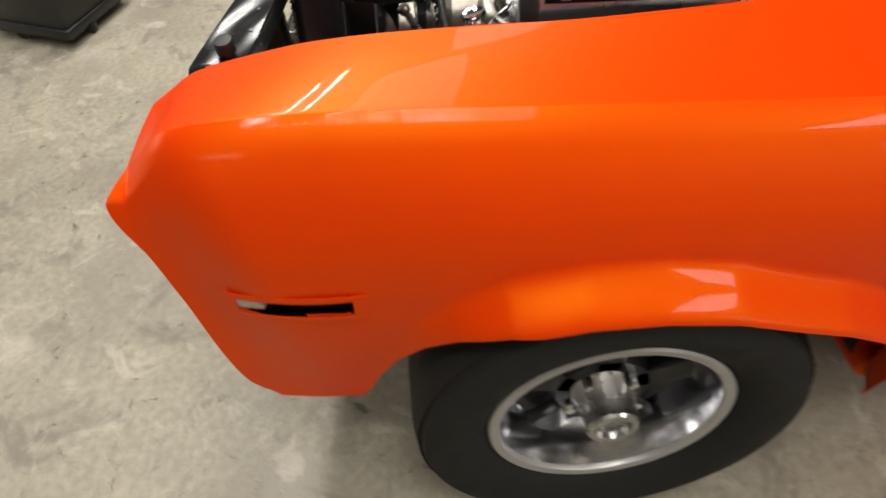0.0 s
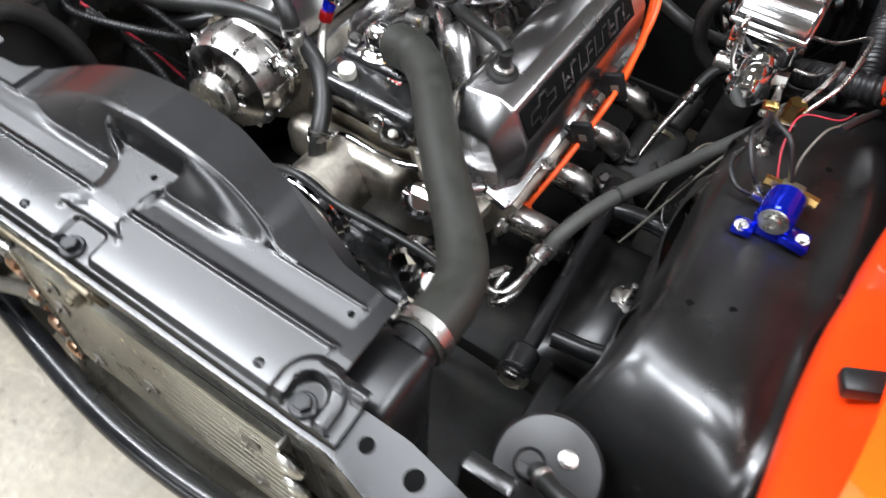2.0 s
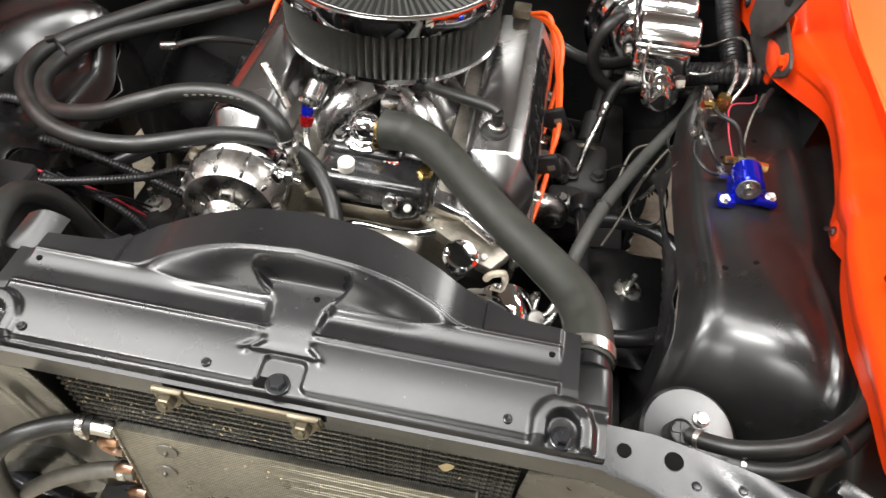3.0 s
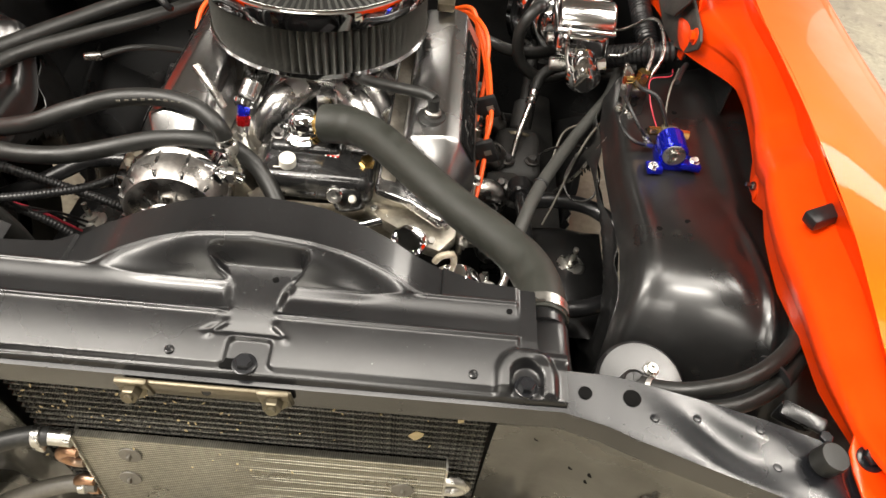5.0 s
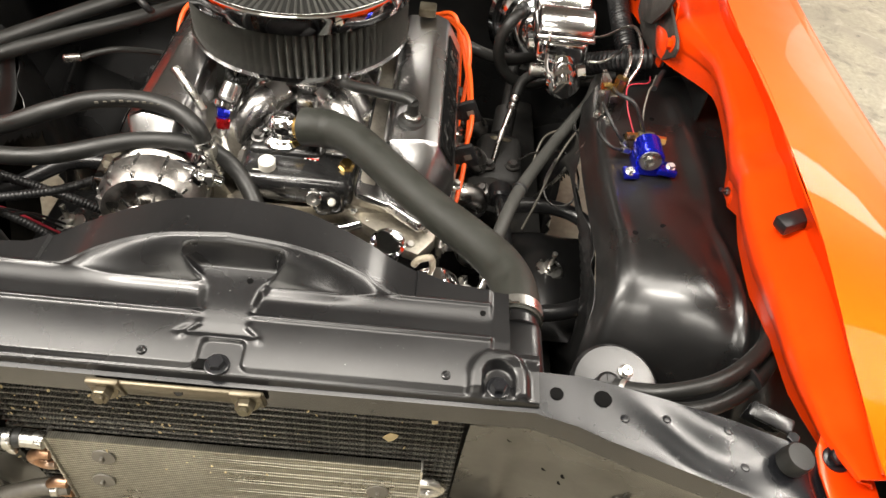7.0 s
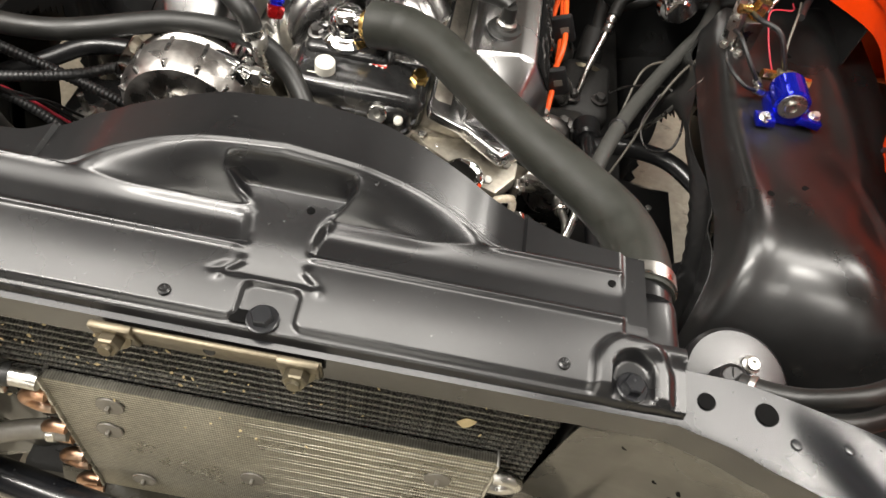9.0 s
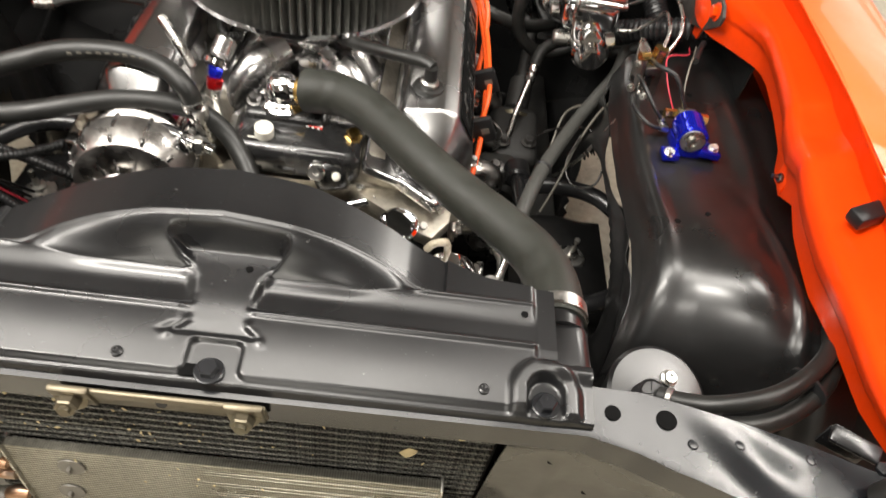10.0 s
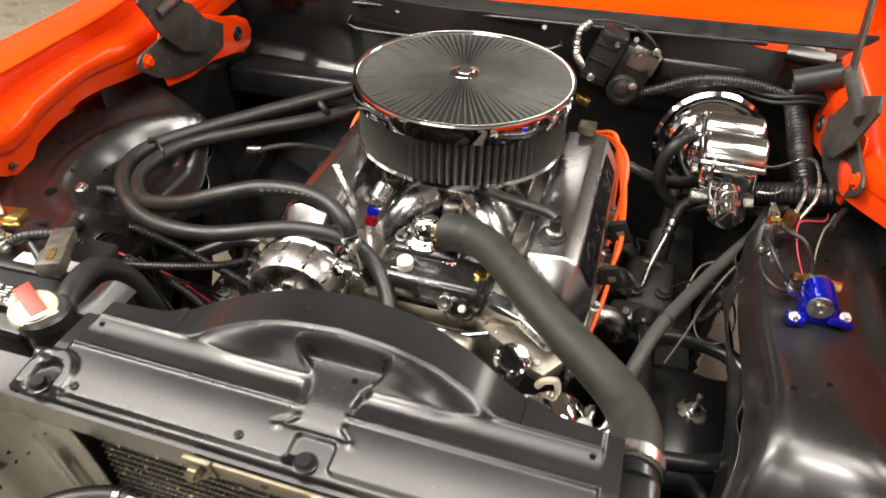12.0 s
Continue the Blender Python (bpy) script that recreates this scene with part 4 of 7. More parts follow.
b = bmesh.new()
box(b, (-0.535, 1.045, 0.572), (0.33, 0.13, 0.062), (-8, -2, 0), bev=0.010, seg=3)
part("pressed_ledge", b, M_PANEL, fw, "gloss black pressed ledge", angle=30)


b = bmesh.new()
box(b, (0.325, 1.062, 0.702), (0.165, 0.020, 0.080), (0, -2, -4), bev=0.008, seg=3)
part("pressed_panel", b, M_PANEL, fw, "gloss black raised panel", angle=30)
b = bmesh.new()
box(b, (0.425, 1.060, 0.690), (0.018, 0.016, 0.120), bev=0.006, seg=3)
part("pressed_rib", b, M_PANEL, fw, "gloss black upright rib", angle=30)


def cowl_top(x):
    return 0.781 + 0.036 * (x + 0.02)


def cowl_lip(u, v):
    x = MID - 0.62 + 1.24 * u
    a = math.pi * v
    notch = 0.010 * math.exp(-((x - 0.34) / 0.010) ** 2) * smooth(0.6, 0.2, v)
    return x, FY - 0.040 + 0.055 * max(0, v - 0.3) - 0.004 * math.sin(a * 2), cowl_top(x) + 0.002 + 0.018 * v - notch


part("cowl_channel", grid(bmesh.new(), cowl_lip, 80, 24, 0.002), M_RUBBER, car, "black cowl seal channel", angle=60)
b = bmesh.new()
tube(b, [(MID - 0.62 + 0.062 * k, FY - 0.042, cowl_top(MID - 0.62 + 0.062 * k) + 0.001) for k in range(18)], 0.005, 12, step=0.03)
part("cowl_bead", b, M_PANEL, car, "gloss black rolled lip under the cowl", angle=60)
b = bmesh.new()
grid(b, lambda u, v: (0.455 + 0.085 * u, FY - 0.046 - 0.02 * math.sin(math.pi * v) * (1 - 0.4 * u), cowl_top(0.45) - 0.026 + 0.034 * v - 0.01 * u), 16, 12, 0.002)
part("cowl_corner", b, M_PANEL, car, "gloss black cowl corner gusset", angle=60)
part("cowl_panel", grid(bmesh.new(), lambda u, v: (MID - 0.66 + 1.32 * u, FY + 0.000 + 0.36 * v, cowl_top(MID - 0.66 + 1.32 * u) + 0.018 + 0.05 * v + 0.022 * smooth(0, 0.25, v) - 0.02 * (2 * u - 1) ** 4), 50, 30, 0.002), M_ORANGE, car, "glossy orange cowl panel", angle=50)
b = bmesh.new()
tube(b, [(-0.40, FY - 0.035, 0.755), (-0.41, FY - 0.05, 0.735), (-0.395, FY - 0.055, 0.718), (-0.2, FY - 0.057, 0.722), (0.03, FY - 0.055, 0.735), (0.045, FY - 0.05, 0.752)], 0.0045, 10)
part("weatherstrip_clip", b, M_BLACK, fw)
for x, z in ((-0.30, 0.765), (0.01, 0.772), (0.19, 0.772)):
    bolt((x, FY - 0.045, z), (0, -1, 0.6), 0.006, 0.005, M_DARKSTEEL, fw)


# ---- wheels ----
def wheel(side):
    fix = (lambda q: q) if side > 0 else mirror_x
    wx, wy, wz = 0.846, 0.469, 0.300
    m = to((wx, wy, wz), (1, 0, 0))
    b = bmesh.new()
    lathe(b, [(0.185, -0.19), (0.235, -0.205), (0.285, -0.20), (0.296, -0.175), (0.300, -0.15), (0.300, -0.05), (0.296, -0.025), (0.284, 0.0), (0.255, 0.010), (0.225, 0.004), (0.200, -0.012), (0.187, -0.026), (0.180, -0.045), (0.180, -0.17)], m, 72, close=False)
    w = part("wheel", fix(lathe(bmesh.new(), [(0.0, -0.16), (0.10, -0.16), (0.165, -0.17), (0.180, -0.165)], m, 60)), M_UNDER, car, "polished five-spoke wheel with a wide black tyre")
    part("tyre", fix(b), M_TYRE, w, "wide plain black tyre", angle=40)
    b = bmesh.new()
    for r0 in (0.293, 0.288):
        lathe(b, [(r0 + 0.002, -0.022), (r0, -0.012), (r0 - 0.002, -0.022)], m, 72, close=False)
    part("sidewall_ring", fix(b), M_TYRE, w)
    ml = m @ pose(0, 0, -0.022)
    part("rim_lip", fix(lathe(bmesh.new(), [(0.1800, -0.014), (0.1880, -0.006), (0.1880, 0.002), (0.1840, 0.005), (0.1720, 0.003), (0.1690, -0.003), (0.1695, -0.014)], ml, 90, close=False)), M_RIMLIP, w, "matt grey rim lip")
    part("rim", fix(lathe(bmesh.new(), [(0.1695, -0.004), (0.166, -0.02), (0.161, -0.05), (0.157, -0.070), (0.150, -0.082), (0.146, -0.090)], ml, 90, close=False)), M_CERAMIC, w, "polished deep-dish rim barrel", angle=60)
    for k in range(5):
        a = 2 * math.pi * k / 5 + 0.3
        rot = ml @ Matrix.Rotation(a, 4, "Z")
        b = bmesh.new()
        prism(b, [(0.030, -0.018), (0.075, -0.020), (0.142, -0.032), (0.147, 0.0), (0.142, 0.032), (0.075, 0.020), (0.030, 0.018)], 0.024, rot @ pose(0, 0, -0.074), 0.006)
        part("spoke", fix(b), M_SPOKE, w, "dark grey wheel spoke", angle=30)
        rot2 = ml @ Matrix.Rotation(a + math.pi / 5, 4, "Z")
        b = lathe(bmesh.new(), [(0.010, -0.012), (0.010, 0.006), (0.0085, 0.016), (0.004, 0.018), (0, 0.018)], rot2 @ pose(0.056, 0, -0.040), 6)
        part("lug_nut", fix(b), M_CHROME, w, "chrome lug nut", angle=25)
    part("hub_plate", fix(lathe(bmesh.new(), [(0.0, -0.050), (0.074, -0.050), (0.080, -0.062), (0.084, -0.080), (0.150, -0.084)], ml, 48)), M_SPOKE, w)
    part("hub_cap", fix(lathe(bmesh.new(), [(0.056, -0.056), (0.050, -0.048), (0.045, -0.020), (0.040, 0.010), (0.041, 0.015), (0.038, 0.020), (0.028, 0.020), (0.025, 0.010), (0.0, 0.009)], ml, 48)), M_POLISH, w, "polished centre cap", angle=30)


wheel(1)
wheel(-1)
# rear of the wheel house and rocker seen behind the tyre
for side in (1, -1):
    fix = (lambda q: q) if side > 0 else mirror_x
    b = bmesh.new()
    x0 = 0.56 if side > 0 else 0.643
    grid(b, lambda u, v: (x0 + (0.76 - x0) * u, 0.475 + 0.40 * math.sin(-1.5 + 3.0 * v), 0.30 + 0.345 * math.cos(-1.5 + 3.0 * v)), 6, 40, 0.002)
    part("wheel_house", fix(b), M_UNDER, car, angle=60)
    b = bmesh.new()
    box(b, (0.69, 2.16, 0.26), (0.14, 2.48, 0.06), bev=0.02)
    part("rocker_panel", fix(b), M_ORANGE, car, "orange rocker panel", angle=60)

# out of view; added to keep light off the ground behind the wheel
b = bmesh.new()
box(b, (MID, 2.28, 0.25), (1.30, 2.36, 0.03), bev=0.006)
part("floor_pan", b, M_UNDER, car, "grimy black floor pan, out of view, added to shade the ground")


# ---- radiator cover with the fan shroud's arch ----
XC, SHR = -0.014, 0.2266
SZ = 0.823 - SHR
# the arch over the fan, by distance from its middle: height of the crest, its front crease, its rear edge on either side
CREST_Z = [(0, 0.823), (0.05, 0.8175), (0.08, 0.8095), (0.11, 0.7985), (0.13, 0.7905), (0.15, 0.7815), (0.163, 0.7785), (0.18, 0.7775)]
CREASE_Y = [(0, 0.1075), (0.09, 0.106), (0.12, 0.102), (0.14, 0.097), (0.16, 0.0895), (0.20, 0.0885)]
REAR_EAST = [(0, 0.157), (0.06, 0.156), (0.10, 0.150), (0.13, 0.143), (0.16, 0.133), (0.19, 0.119), (0.22, 0.109), (0.30, 0.104)]
REAR_WEST = [(0, 0.157), (0.06, 0.156), (0.10, 0.153), (0.13, 0.150), (0.155, 0.145), (0.175, 0.128), (0.20, 0.112), (0.30, 0.106)]


def u_dist(x, y, cx, yc):
    return abs(x - cx) if y < yc else math.hypot(x - cx, y - yc)


def web_z(y):
    return spline([(0.0, 0.7762), (0.026, 0.7766), (0.040, 0.7800), (0.055, 0.7830), (0.075, 0.7855), (0.105, 0.7890)], y)


def cover_z(x, y):
    flange = 0.7702
    dx = abs(x - XC)
    yc = spline(CREASE_Y, dx)
    inside = smooth(0.241, 0.2375, x) * smooth(-0.274, -0.2705, x)
    # narrow front flange, step, long convex slope
    k = min(1.0, max(0.0, (y + 0.002) / 0.049))
    flange += 0.15 * (max(-0.012, min(0.026, y)) + 0.004)
    z = 0.7702 + 0.0044 * smooth(-0.0055, -0.0005, y) + 0.0072 * (1.5 * k - 0.5 * k * k)
    # fine pressed line across the slope, bead behind it, shallow hollow up to the arch
    z += 0.0009 * math.exp(-((y - 0.0475) / 0.0016) ** 2) * inside + 0.0016 * math.exp(-((y - 0.0490) / 0.0028) ** 2) * inside
    z -= 0.0034 * smooth(0.0500, 0.0535, y) * smooth(0.089, 0.066, y) * inside
    z += 0.0014 * math.exp(-((y - 0.0880) / 0.0017) ** 2) * inside * smooth(0.150, 0.165, dx)
    z -= 0.0030 * (1 - inside) * smooth(0.030, 0.040, y)
    # shoulders that run out beside the centre bracket
    if dx < 0.18:
        yb = 0.0815 + 0.0075 * smooth(0.10, 0.16, dx)
        top = spline(CREST_Z, dx)
        if y >= yc:
            z = top - 0.0012 * smooth(yc + 0.004, yc, y)
        elif y > yb:
            t = (y - yb) / max(1e-4, yc - yb)
            z += (top - 0.0012 - z) * (0.50 * t + 0.50 * math.sin(math.pi / 2 * t))
        fil = math.exp(-((y - yb) / 0.0055) ** 2) * smooth(0.15, 0.08, dx)
        z += 0.0022 * fil
    # the centre bracket's web, flaring under the crest
    cx = -0.003
    half = lerp([(0.02, 0.034), (0.028, 0.031), (0.036, 0.0215), (0.060, 0.0205), (0.074, 0.0235), (0.086, 0.0300), (0.096, 0.0385)], y)
    west, east = 0.014, 0.006
    side = x - cx
    cut = smooth(half + (east if side > 0 else west), half - 0.003, abs(side)) * smooth(0.1040, 0.0975, y) * smooth(0.0235, 0.0300, y)
    z += (web_z(y) - z) * cut
    # rounded rim of the web's feet
    z += 0.0016 * math.exp(-((abs(side) - half - 0.001) / 0.0028) ** 2) * smooth(0.018, 0.026, y) * smooth(0.044, 0.036, y)
    # square pocket round the centre bolt, open to the front
    px, py = max(0.0, abs(x - 0.001) - 0.0125 - 0.006 * smooth(0.002, -0.006, y)), max(0.0, y - 0.0170)
    r = math.hypot(px, py)
    pocket = smooth(0.0085, 0.0050, r)
    z = z * (1 - pocket) + (flange + 0.0006) * pocket
    # rolled U beads round the end bolts
    for cx, s in ((0.246, 1), (-0.271, -1)):
        d = u_dist(x, y, cx, 0.010)
        if d < 0.040:
            outer = smooth(0.0, 0.012, s * (x - cx))
            level = z + (flange + 0.001 - z) * outer * smooth(0.030, 0.020, y)
            bead = smooth(0.0120, 0.0160, d) * smooth(0.0300, 0.0235, d)
            base = level * smooth(0.0120, 0.0160, d) + 0.7715 * (1 - smooth(0.0120, 0.0160, d))
            z = base + 0.0048 * bead * smooth(-0.010, -0.003, y)
    return z


def cover_rear(x):
    return spline(REAR_EAST if x > XC else REAR_WEST, abs(x - XC))


def cover_point(u, v):
    x = -0.300 + 0.583 * u
    yr = cover_rear(x)
    y = -0.0115 + (yr + 0.0115) * v
    return x, y, cover_z(x, y) - 0.010 * smooth(0.03, 0.0, v)


cover = thing("radiator_cover", (XC, 0.05, 0.766), "gloss black pressed-steel radiator cover with a fan shroud arch", "radiator cover")
def cover_keep(u, v):
    x, y, z = cover_point(u, v)
    return y < 0.036 or -0.288 < x < 0.256


part("panel", grid(bmesh.new(), cover_point, 330, 190, 0.0018, cover_keep), M_PANEL, cover, angle=60)
for x, y in ((0.0, 0.0), (0.246, 0.002), (-0.271, -0.001)):
    bolt((x, y, 0.7726), (0, 0, 1), 0.0075, 0.006, M_SUPPORT, cover, washer=0.0108)
b = bmesh.new()
box(b, (-0.014, 0.0, 0.7728), (0.014, 0.010, 0.0008), bev=0.0003)
part("slot", b, M_HOLE, cover)
for x, y in ((-0.066, 0.006), (0.199, 0.008), (-0.237, 0.006)):
    part("rivet", lathe(bmesh.new(), [(0.0042, 0), (0.0042, 0.0022), (0.0028, 0.0030), (0.0014, 0.0018), (0, 0.0018)], pose(x, y, cover_z(x, y) - 0.0006), 18), M_PANEL, cover, angle=30)
for x, y in ((0.231, 0.078), (0.010, 0.085), (-0.262, 0.078)):
    part("pin_hole", lathe(bmesh.new(), [(0.0030, -0.001), (0.0030, 0.0006), (0, 0.0006)], pose(x, y, cover_z(x, y)), 14), M_HOLE, cover)
b = bmesh.new()
grid(b, lambda u, v: (-0.305 + 0.045 * u, 0.085 + 0.045 * v, 0.778 + 0.010 * math.sin(3.0 * u) * v), 8, 12, 0.0015)
part("end_strap", b, M_PANEL, cover, angle=60)

# ---- radiator ----
rad = thing("radiator", (MID, 0.05, 0.345), "black radiator with side tanks behind the radiator support", "radiator")
b = bmesh.new()
box(b, (MID, 0.049, 0.54), (0.50, 0.028, 0.40))
part("core", b, M_FINS, rad)
CORE_TOP = 0.736
tube_me = None
for k in range(30):
    z = CORE_TOP - 0.0115 * k
    if tube_me is None:
        b = bmesh.new()
        box(b, (MID, 0.05, 0.345), (0.478, 0.024, 0.0030), bev=0.0008, seg=1)
        ob = part("cooling_tube", b, M_FINEDGE, rad)
        tube_me = ob.data
    else:
        ob = new("cooling_tube", tube_me)
        ob.parent = rad
    ob.location = (0.0, 0.0245 - 0.05, z - 0.345)
# folded fins between the tubes
b = bmesh.new()
rng = random.Random(4)
for k in range(29):
    z0, z1 = CORE_TOP - 0.0115 * k - 0.001, CORE_TOP - 0.0115 * (k + 1) + 0.001
    n, prev = 230, None
    for i in range(n + 1):
        x = MID - 0.238 + 0.476 * i / n
        z = z0 if i % 2 else z1
        row = [b.verts.new((x + rng.uniform(-0.0003, 0.0003), 0.0160 + rng.uniform(-0.0006, 0.0006), z)), b.verts.new((x, 0.034, z))]
        if prev:
            b.faces.new((prev[0], row[0], row[1], prev[1]))
        prev = row
tagged(part("fin_pack", b, M_FINS, rad, "dusty black folded fin pack", angle=10), kind="stuff")
b = bmesh.new()
box(b, (0.2685, 0.066, 0.545), (0.056, 0.078, 0.41), bev=0.014, seg=4)
tank = part("side_tank", b, M_PANEL, rad, "black radiator side tank", angle=40)
b = bmesh.new()
cyl(b, (0.272, 0.095, 0.731), (0.272, 0.118, 0.731), 0.0235, seg=32)
part("outlet_neck", b, M_PANEL, tank)
b = bmesh.new()
box(b, (-0.290, 0.066, 0.545), (0.070, 0.078, 0.41), bev=0.014, seg=4)
tank = part("side_tank", b, M_PANEL, rad, "black radiator side tank", angle=40)
for z in (0.315, 0.338):
    b = bmesh.new()
    box(b, (MID, 0.045, z), (0.54, 0.06, 0.02), bev=0.004)
    part("mount_rail", b, M_UNDER, rad)
# filler neck and cap under yellowed plastic with red tape
b = bmesh.new()
lathe(b, [(0.022, -0.05), (0.022, 0.0), (0.027, 0.004), (0.027, 0.016), (0.024, 0.019)], pose(-0.325, 0.070, 0.770), 36)
neck = part("filler_neck", b, M_RUBBER, rad, "black radiator filler neck")
m = pose(-0.332, 0.067, 0.7890, 6, 8, 0) @ Matrix.Scale(0.84, 4)
b = lathe(bmesh.new(), [(0.0275, -0.008), (0.0285, -0.002), (0.027, 0.003), (0.024, 0.0045), (0.022, 0.003), (0.014, 0.0045), (0, 0.005)], m, 44)
for k in range(2):
    box(b, ((0.027, 0, 0) if k else (-0.027, 0, 0)), (0.012, 0.018, 0.008), bev=0.003, m=m)
cap = part("radiator_cap", b, M_CAP, neck, "yellowed plastic-covered radiator cap", angle=40)
b = bmesh.new()
box(b, (-0.008, 0.006, 0.0080), (0.046, 0.020, 0.0012), (4, 8, -26), bev=0.0004, m=m)
part("tape_flag", b, M_TAPE, neck, "strip of red tape")

# hood latch plate in front of the support
latch = thing("latch_plate", (-0.031, -0.015, 0.744), "worn zinc hood latch plate bolted under the radiator cover", "latch plate")
b = bmesh.new()
box(b, (-0.031, -0.0175, 0.752), (0.150, 0.004, 0.028), (12, 0, 0), bev=0.0015)
for x in (-0.092, 0.029):
    box(b, (x, -0.0195, 0.754), (0.028, 0.006, 0.030), (12, 0, 0), bev=0.002)
part("plate", b, M_LATCH, latch, angle=30)
for x in (-0.092, 0.029):
    bolt((x, -0.022, 0.755), (0, -1, 0.20), 0.0085, 0.009, M_LATCH, latch, washer=0.012, shank=0.003)
part("hole", lathe(bmesh.new(), [(0.0042, 0.0006), (0.0038, 0.001), (0.0034, 0), (0, 0)], to((-0.030, -0.0202, 0.756), (0, -1, 0.2)), 16), M_UNDER, latch)

# ---- condenser ----
cond = thing("condenser", (0.0, -0.03, 0.40), "dusty aluminium condenser with copper return bends in front of the radiator", "condenser")


def cond_point(u, v):
    x = -0.202 + 0.392 * u
    z = 0.606 - 0.235 * v
    ridge = 0.0014 * math.cos(2 * math.pi * v * 11) * smooth(0.35, 0.75, u)
    return x, -0.0015 - ridge * smooth(0.0, 0.03, v) - 0.06 * (0.606 - z), z


part("finned_core", grid(bmesh.new(), cond_point, 40, 176, -0.008), M_COND, cond, "dusty finned aluminium core", angle=75)
for x in (-0.2025, 0.1905):
    b = bmesh.new()
    box(b, (x, -0.004, 0.488), (0.0025, 0.016, 0.238), (-3.4, 0, 0), bev=0.0006)
    part("end_plate", b, M_STEEL, cond)
for k in range(4):
    z = 0.602 - 0.064 * k
    for sx, x in ((1, 0.191), (-1, -0.203)):
        z2 = z + (-0.006 if sx < 0 else 0.0) - 0.03
        b = bmesh.new()
        tube(b, [(x, -0.003 - 0.06 * (0.606 - z2), z2 + 0.012), (x + sx * 0.012, -0.003 - 0.06 * (0.606 - z2), z2 + 0.012), (x + sx * 0.022, -0.003 - 0.06 * (0.606 - z2), z2), (x + sx * 0.012, -0.003 - 0.06 * (0.606 - z2), z2 - 0.012), (x, -0.003 - 0.06 * (0.606 - z2), z2 - 0.012)], 0.0068, 14, step=0.003)
        part("return_bend", b, M_COPPER if sx < 0 else M_STEEL, cond, "dull copper return bend" if sx < 0 else "dull aluminium return bend", angle=60)
for x, z in ((-0.148, 0.578), (0.145, 0.552), (-0.160, 0.525), (-0.03, 0.47), (0.14, 0.43), (-0.15, 0.41)):
    m = to((x, -0.0030 - 0.06 * (0.606 - z), z), (0, -1, 0.12))
    b = lathe(bmesh.new(), [(0.0125, 0.0), (0.0120, 0.0014), (0.004, 0.0022), (0, 0.0022)], m, 24)
    box(b, (0, 0, 0.004), (0.0035, 0.0075, 0.005), bev=0.0008, m=m)
    part("push_pin", b, M_GREYPLASTIC, cond, "grey plastic mounting pin", angle=30)
b = bmesh.new()
tube(b, [(-0.203, -0.002, 0.600), (-0.222, -0.002, 0.602), (-0.238, -0.004, 0.603)], 0.0095, 16)
fit1 = part("inlet_pipe", b, M_STEEL, cond, "aluminium inlet pipe")
# loose hose from the condenser's inlet
hs = thing("cooler_hose", (-0.30, -0.03, 0.44), "black rubber hose clamped to the condenser inlet", "hose")
b = bmesh.new()
tube(b, [(-0.226, -0.002, 0.602), (-0.255, -0.008, 0.605), (-0.295, -0.030, 0.604), (-0.325, -0.045, 0.575), (-0.340, -0.052, 0.52), (-0.345, -0.055, 0.46), (-0.33, -0.045, 0.43)], 0.0105, 16)
part("hose", b, M_RUBBER, hs, angle=60)
b = lathe(bmesh.new(), [(0.0112, 0), (0.0122, 0.001), (0.0122, 0.008), (0.0112, 0.009)], to((-0.232, -0.0030, 0.603), (-1, -0.1, 0)), 24)
box(b, (-0.236, -0.008, 0.590), (0.009, 0.012, 0.010), bev=0.002)
part("hose_clamp", b, M_STEEL, hs, "worm-drive hose clamp", angle=30)
hs = thing("cooler_hose", (-0.27, -0.03, 0.48), "grey rubber hose clamped to the condenser outlet", "hose")
b = bmesh.new()
tube(b, [(-0.205, -0.008, 0.500), (-0.24, -0.012, 0.500), (-0.29, -0.03, 0.495), (-0.33, -0.045, 0.470), (-0.36, -0.045, 0.43)], 0.0100, 16)
part("hose", b, M_GREYPLASTIC, hs, angle=60)
b = lathe(bmesh.new(), [(0.0106, 0), (0.0118, 0.001), (0.0118, 0.008), (0.0106, 0.009)], to((-0.215, -0.0085, 0.500), (-1, -0.1, 0)), 24)
part("hose_clamp", b, M_STEEL, hs, "worm-drive hose clamp", angle=30)


# bits of dry leaf caught in the fins
def leaf(x, y, z, s, turn):
    b = bmesh.new()
    n = 9
    pts = [(math.cos(2 * math.pi * k / n) * s * (0.7 + 0.5 * rng.random()), math.sin(2 * math.pi * k / n) * s * (0.45 + 0.5 * rng.random())) for k in range(n)]
    prism(b, pts, 0.0006, to((x, y, z), (0.2 * math.sin(turn), -1, 0.25)) @ Matrix.Rotation(turn, 4, "Z"))
    return tagged(part("leaf", b, M_LEAF), "dry tan leaf scrap stuck in the radiator fins", "leaf", "leaf scraps in the fins")


leaf(0.154, 0.0115, 0.648, 0.0085, 0.3)
leaf(0.197, 0.0115, 0.688, 0.0055, 1.1)
for k in range(16):
    leaf(rng.uniform(-0.235, 0.0) if k < 11 else rng.uniform(0.0, 0.2), 0.0118, rng.uniform(0.622, 0.710), rng.uniform(0.0009, 0.0024), rng.uniform(0, 6))

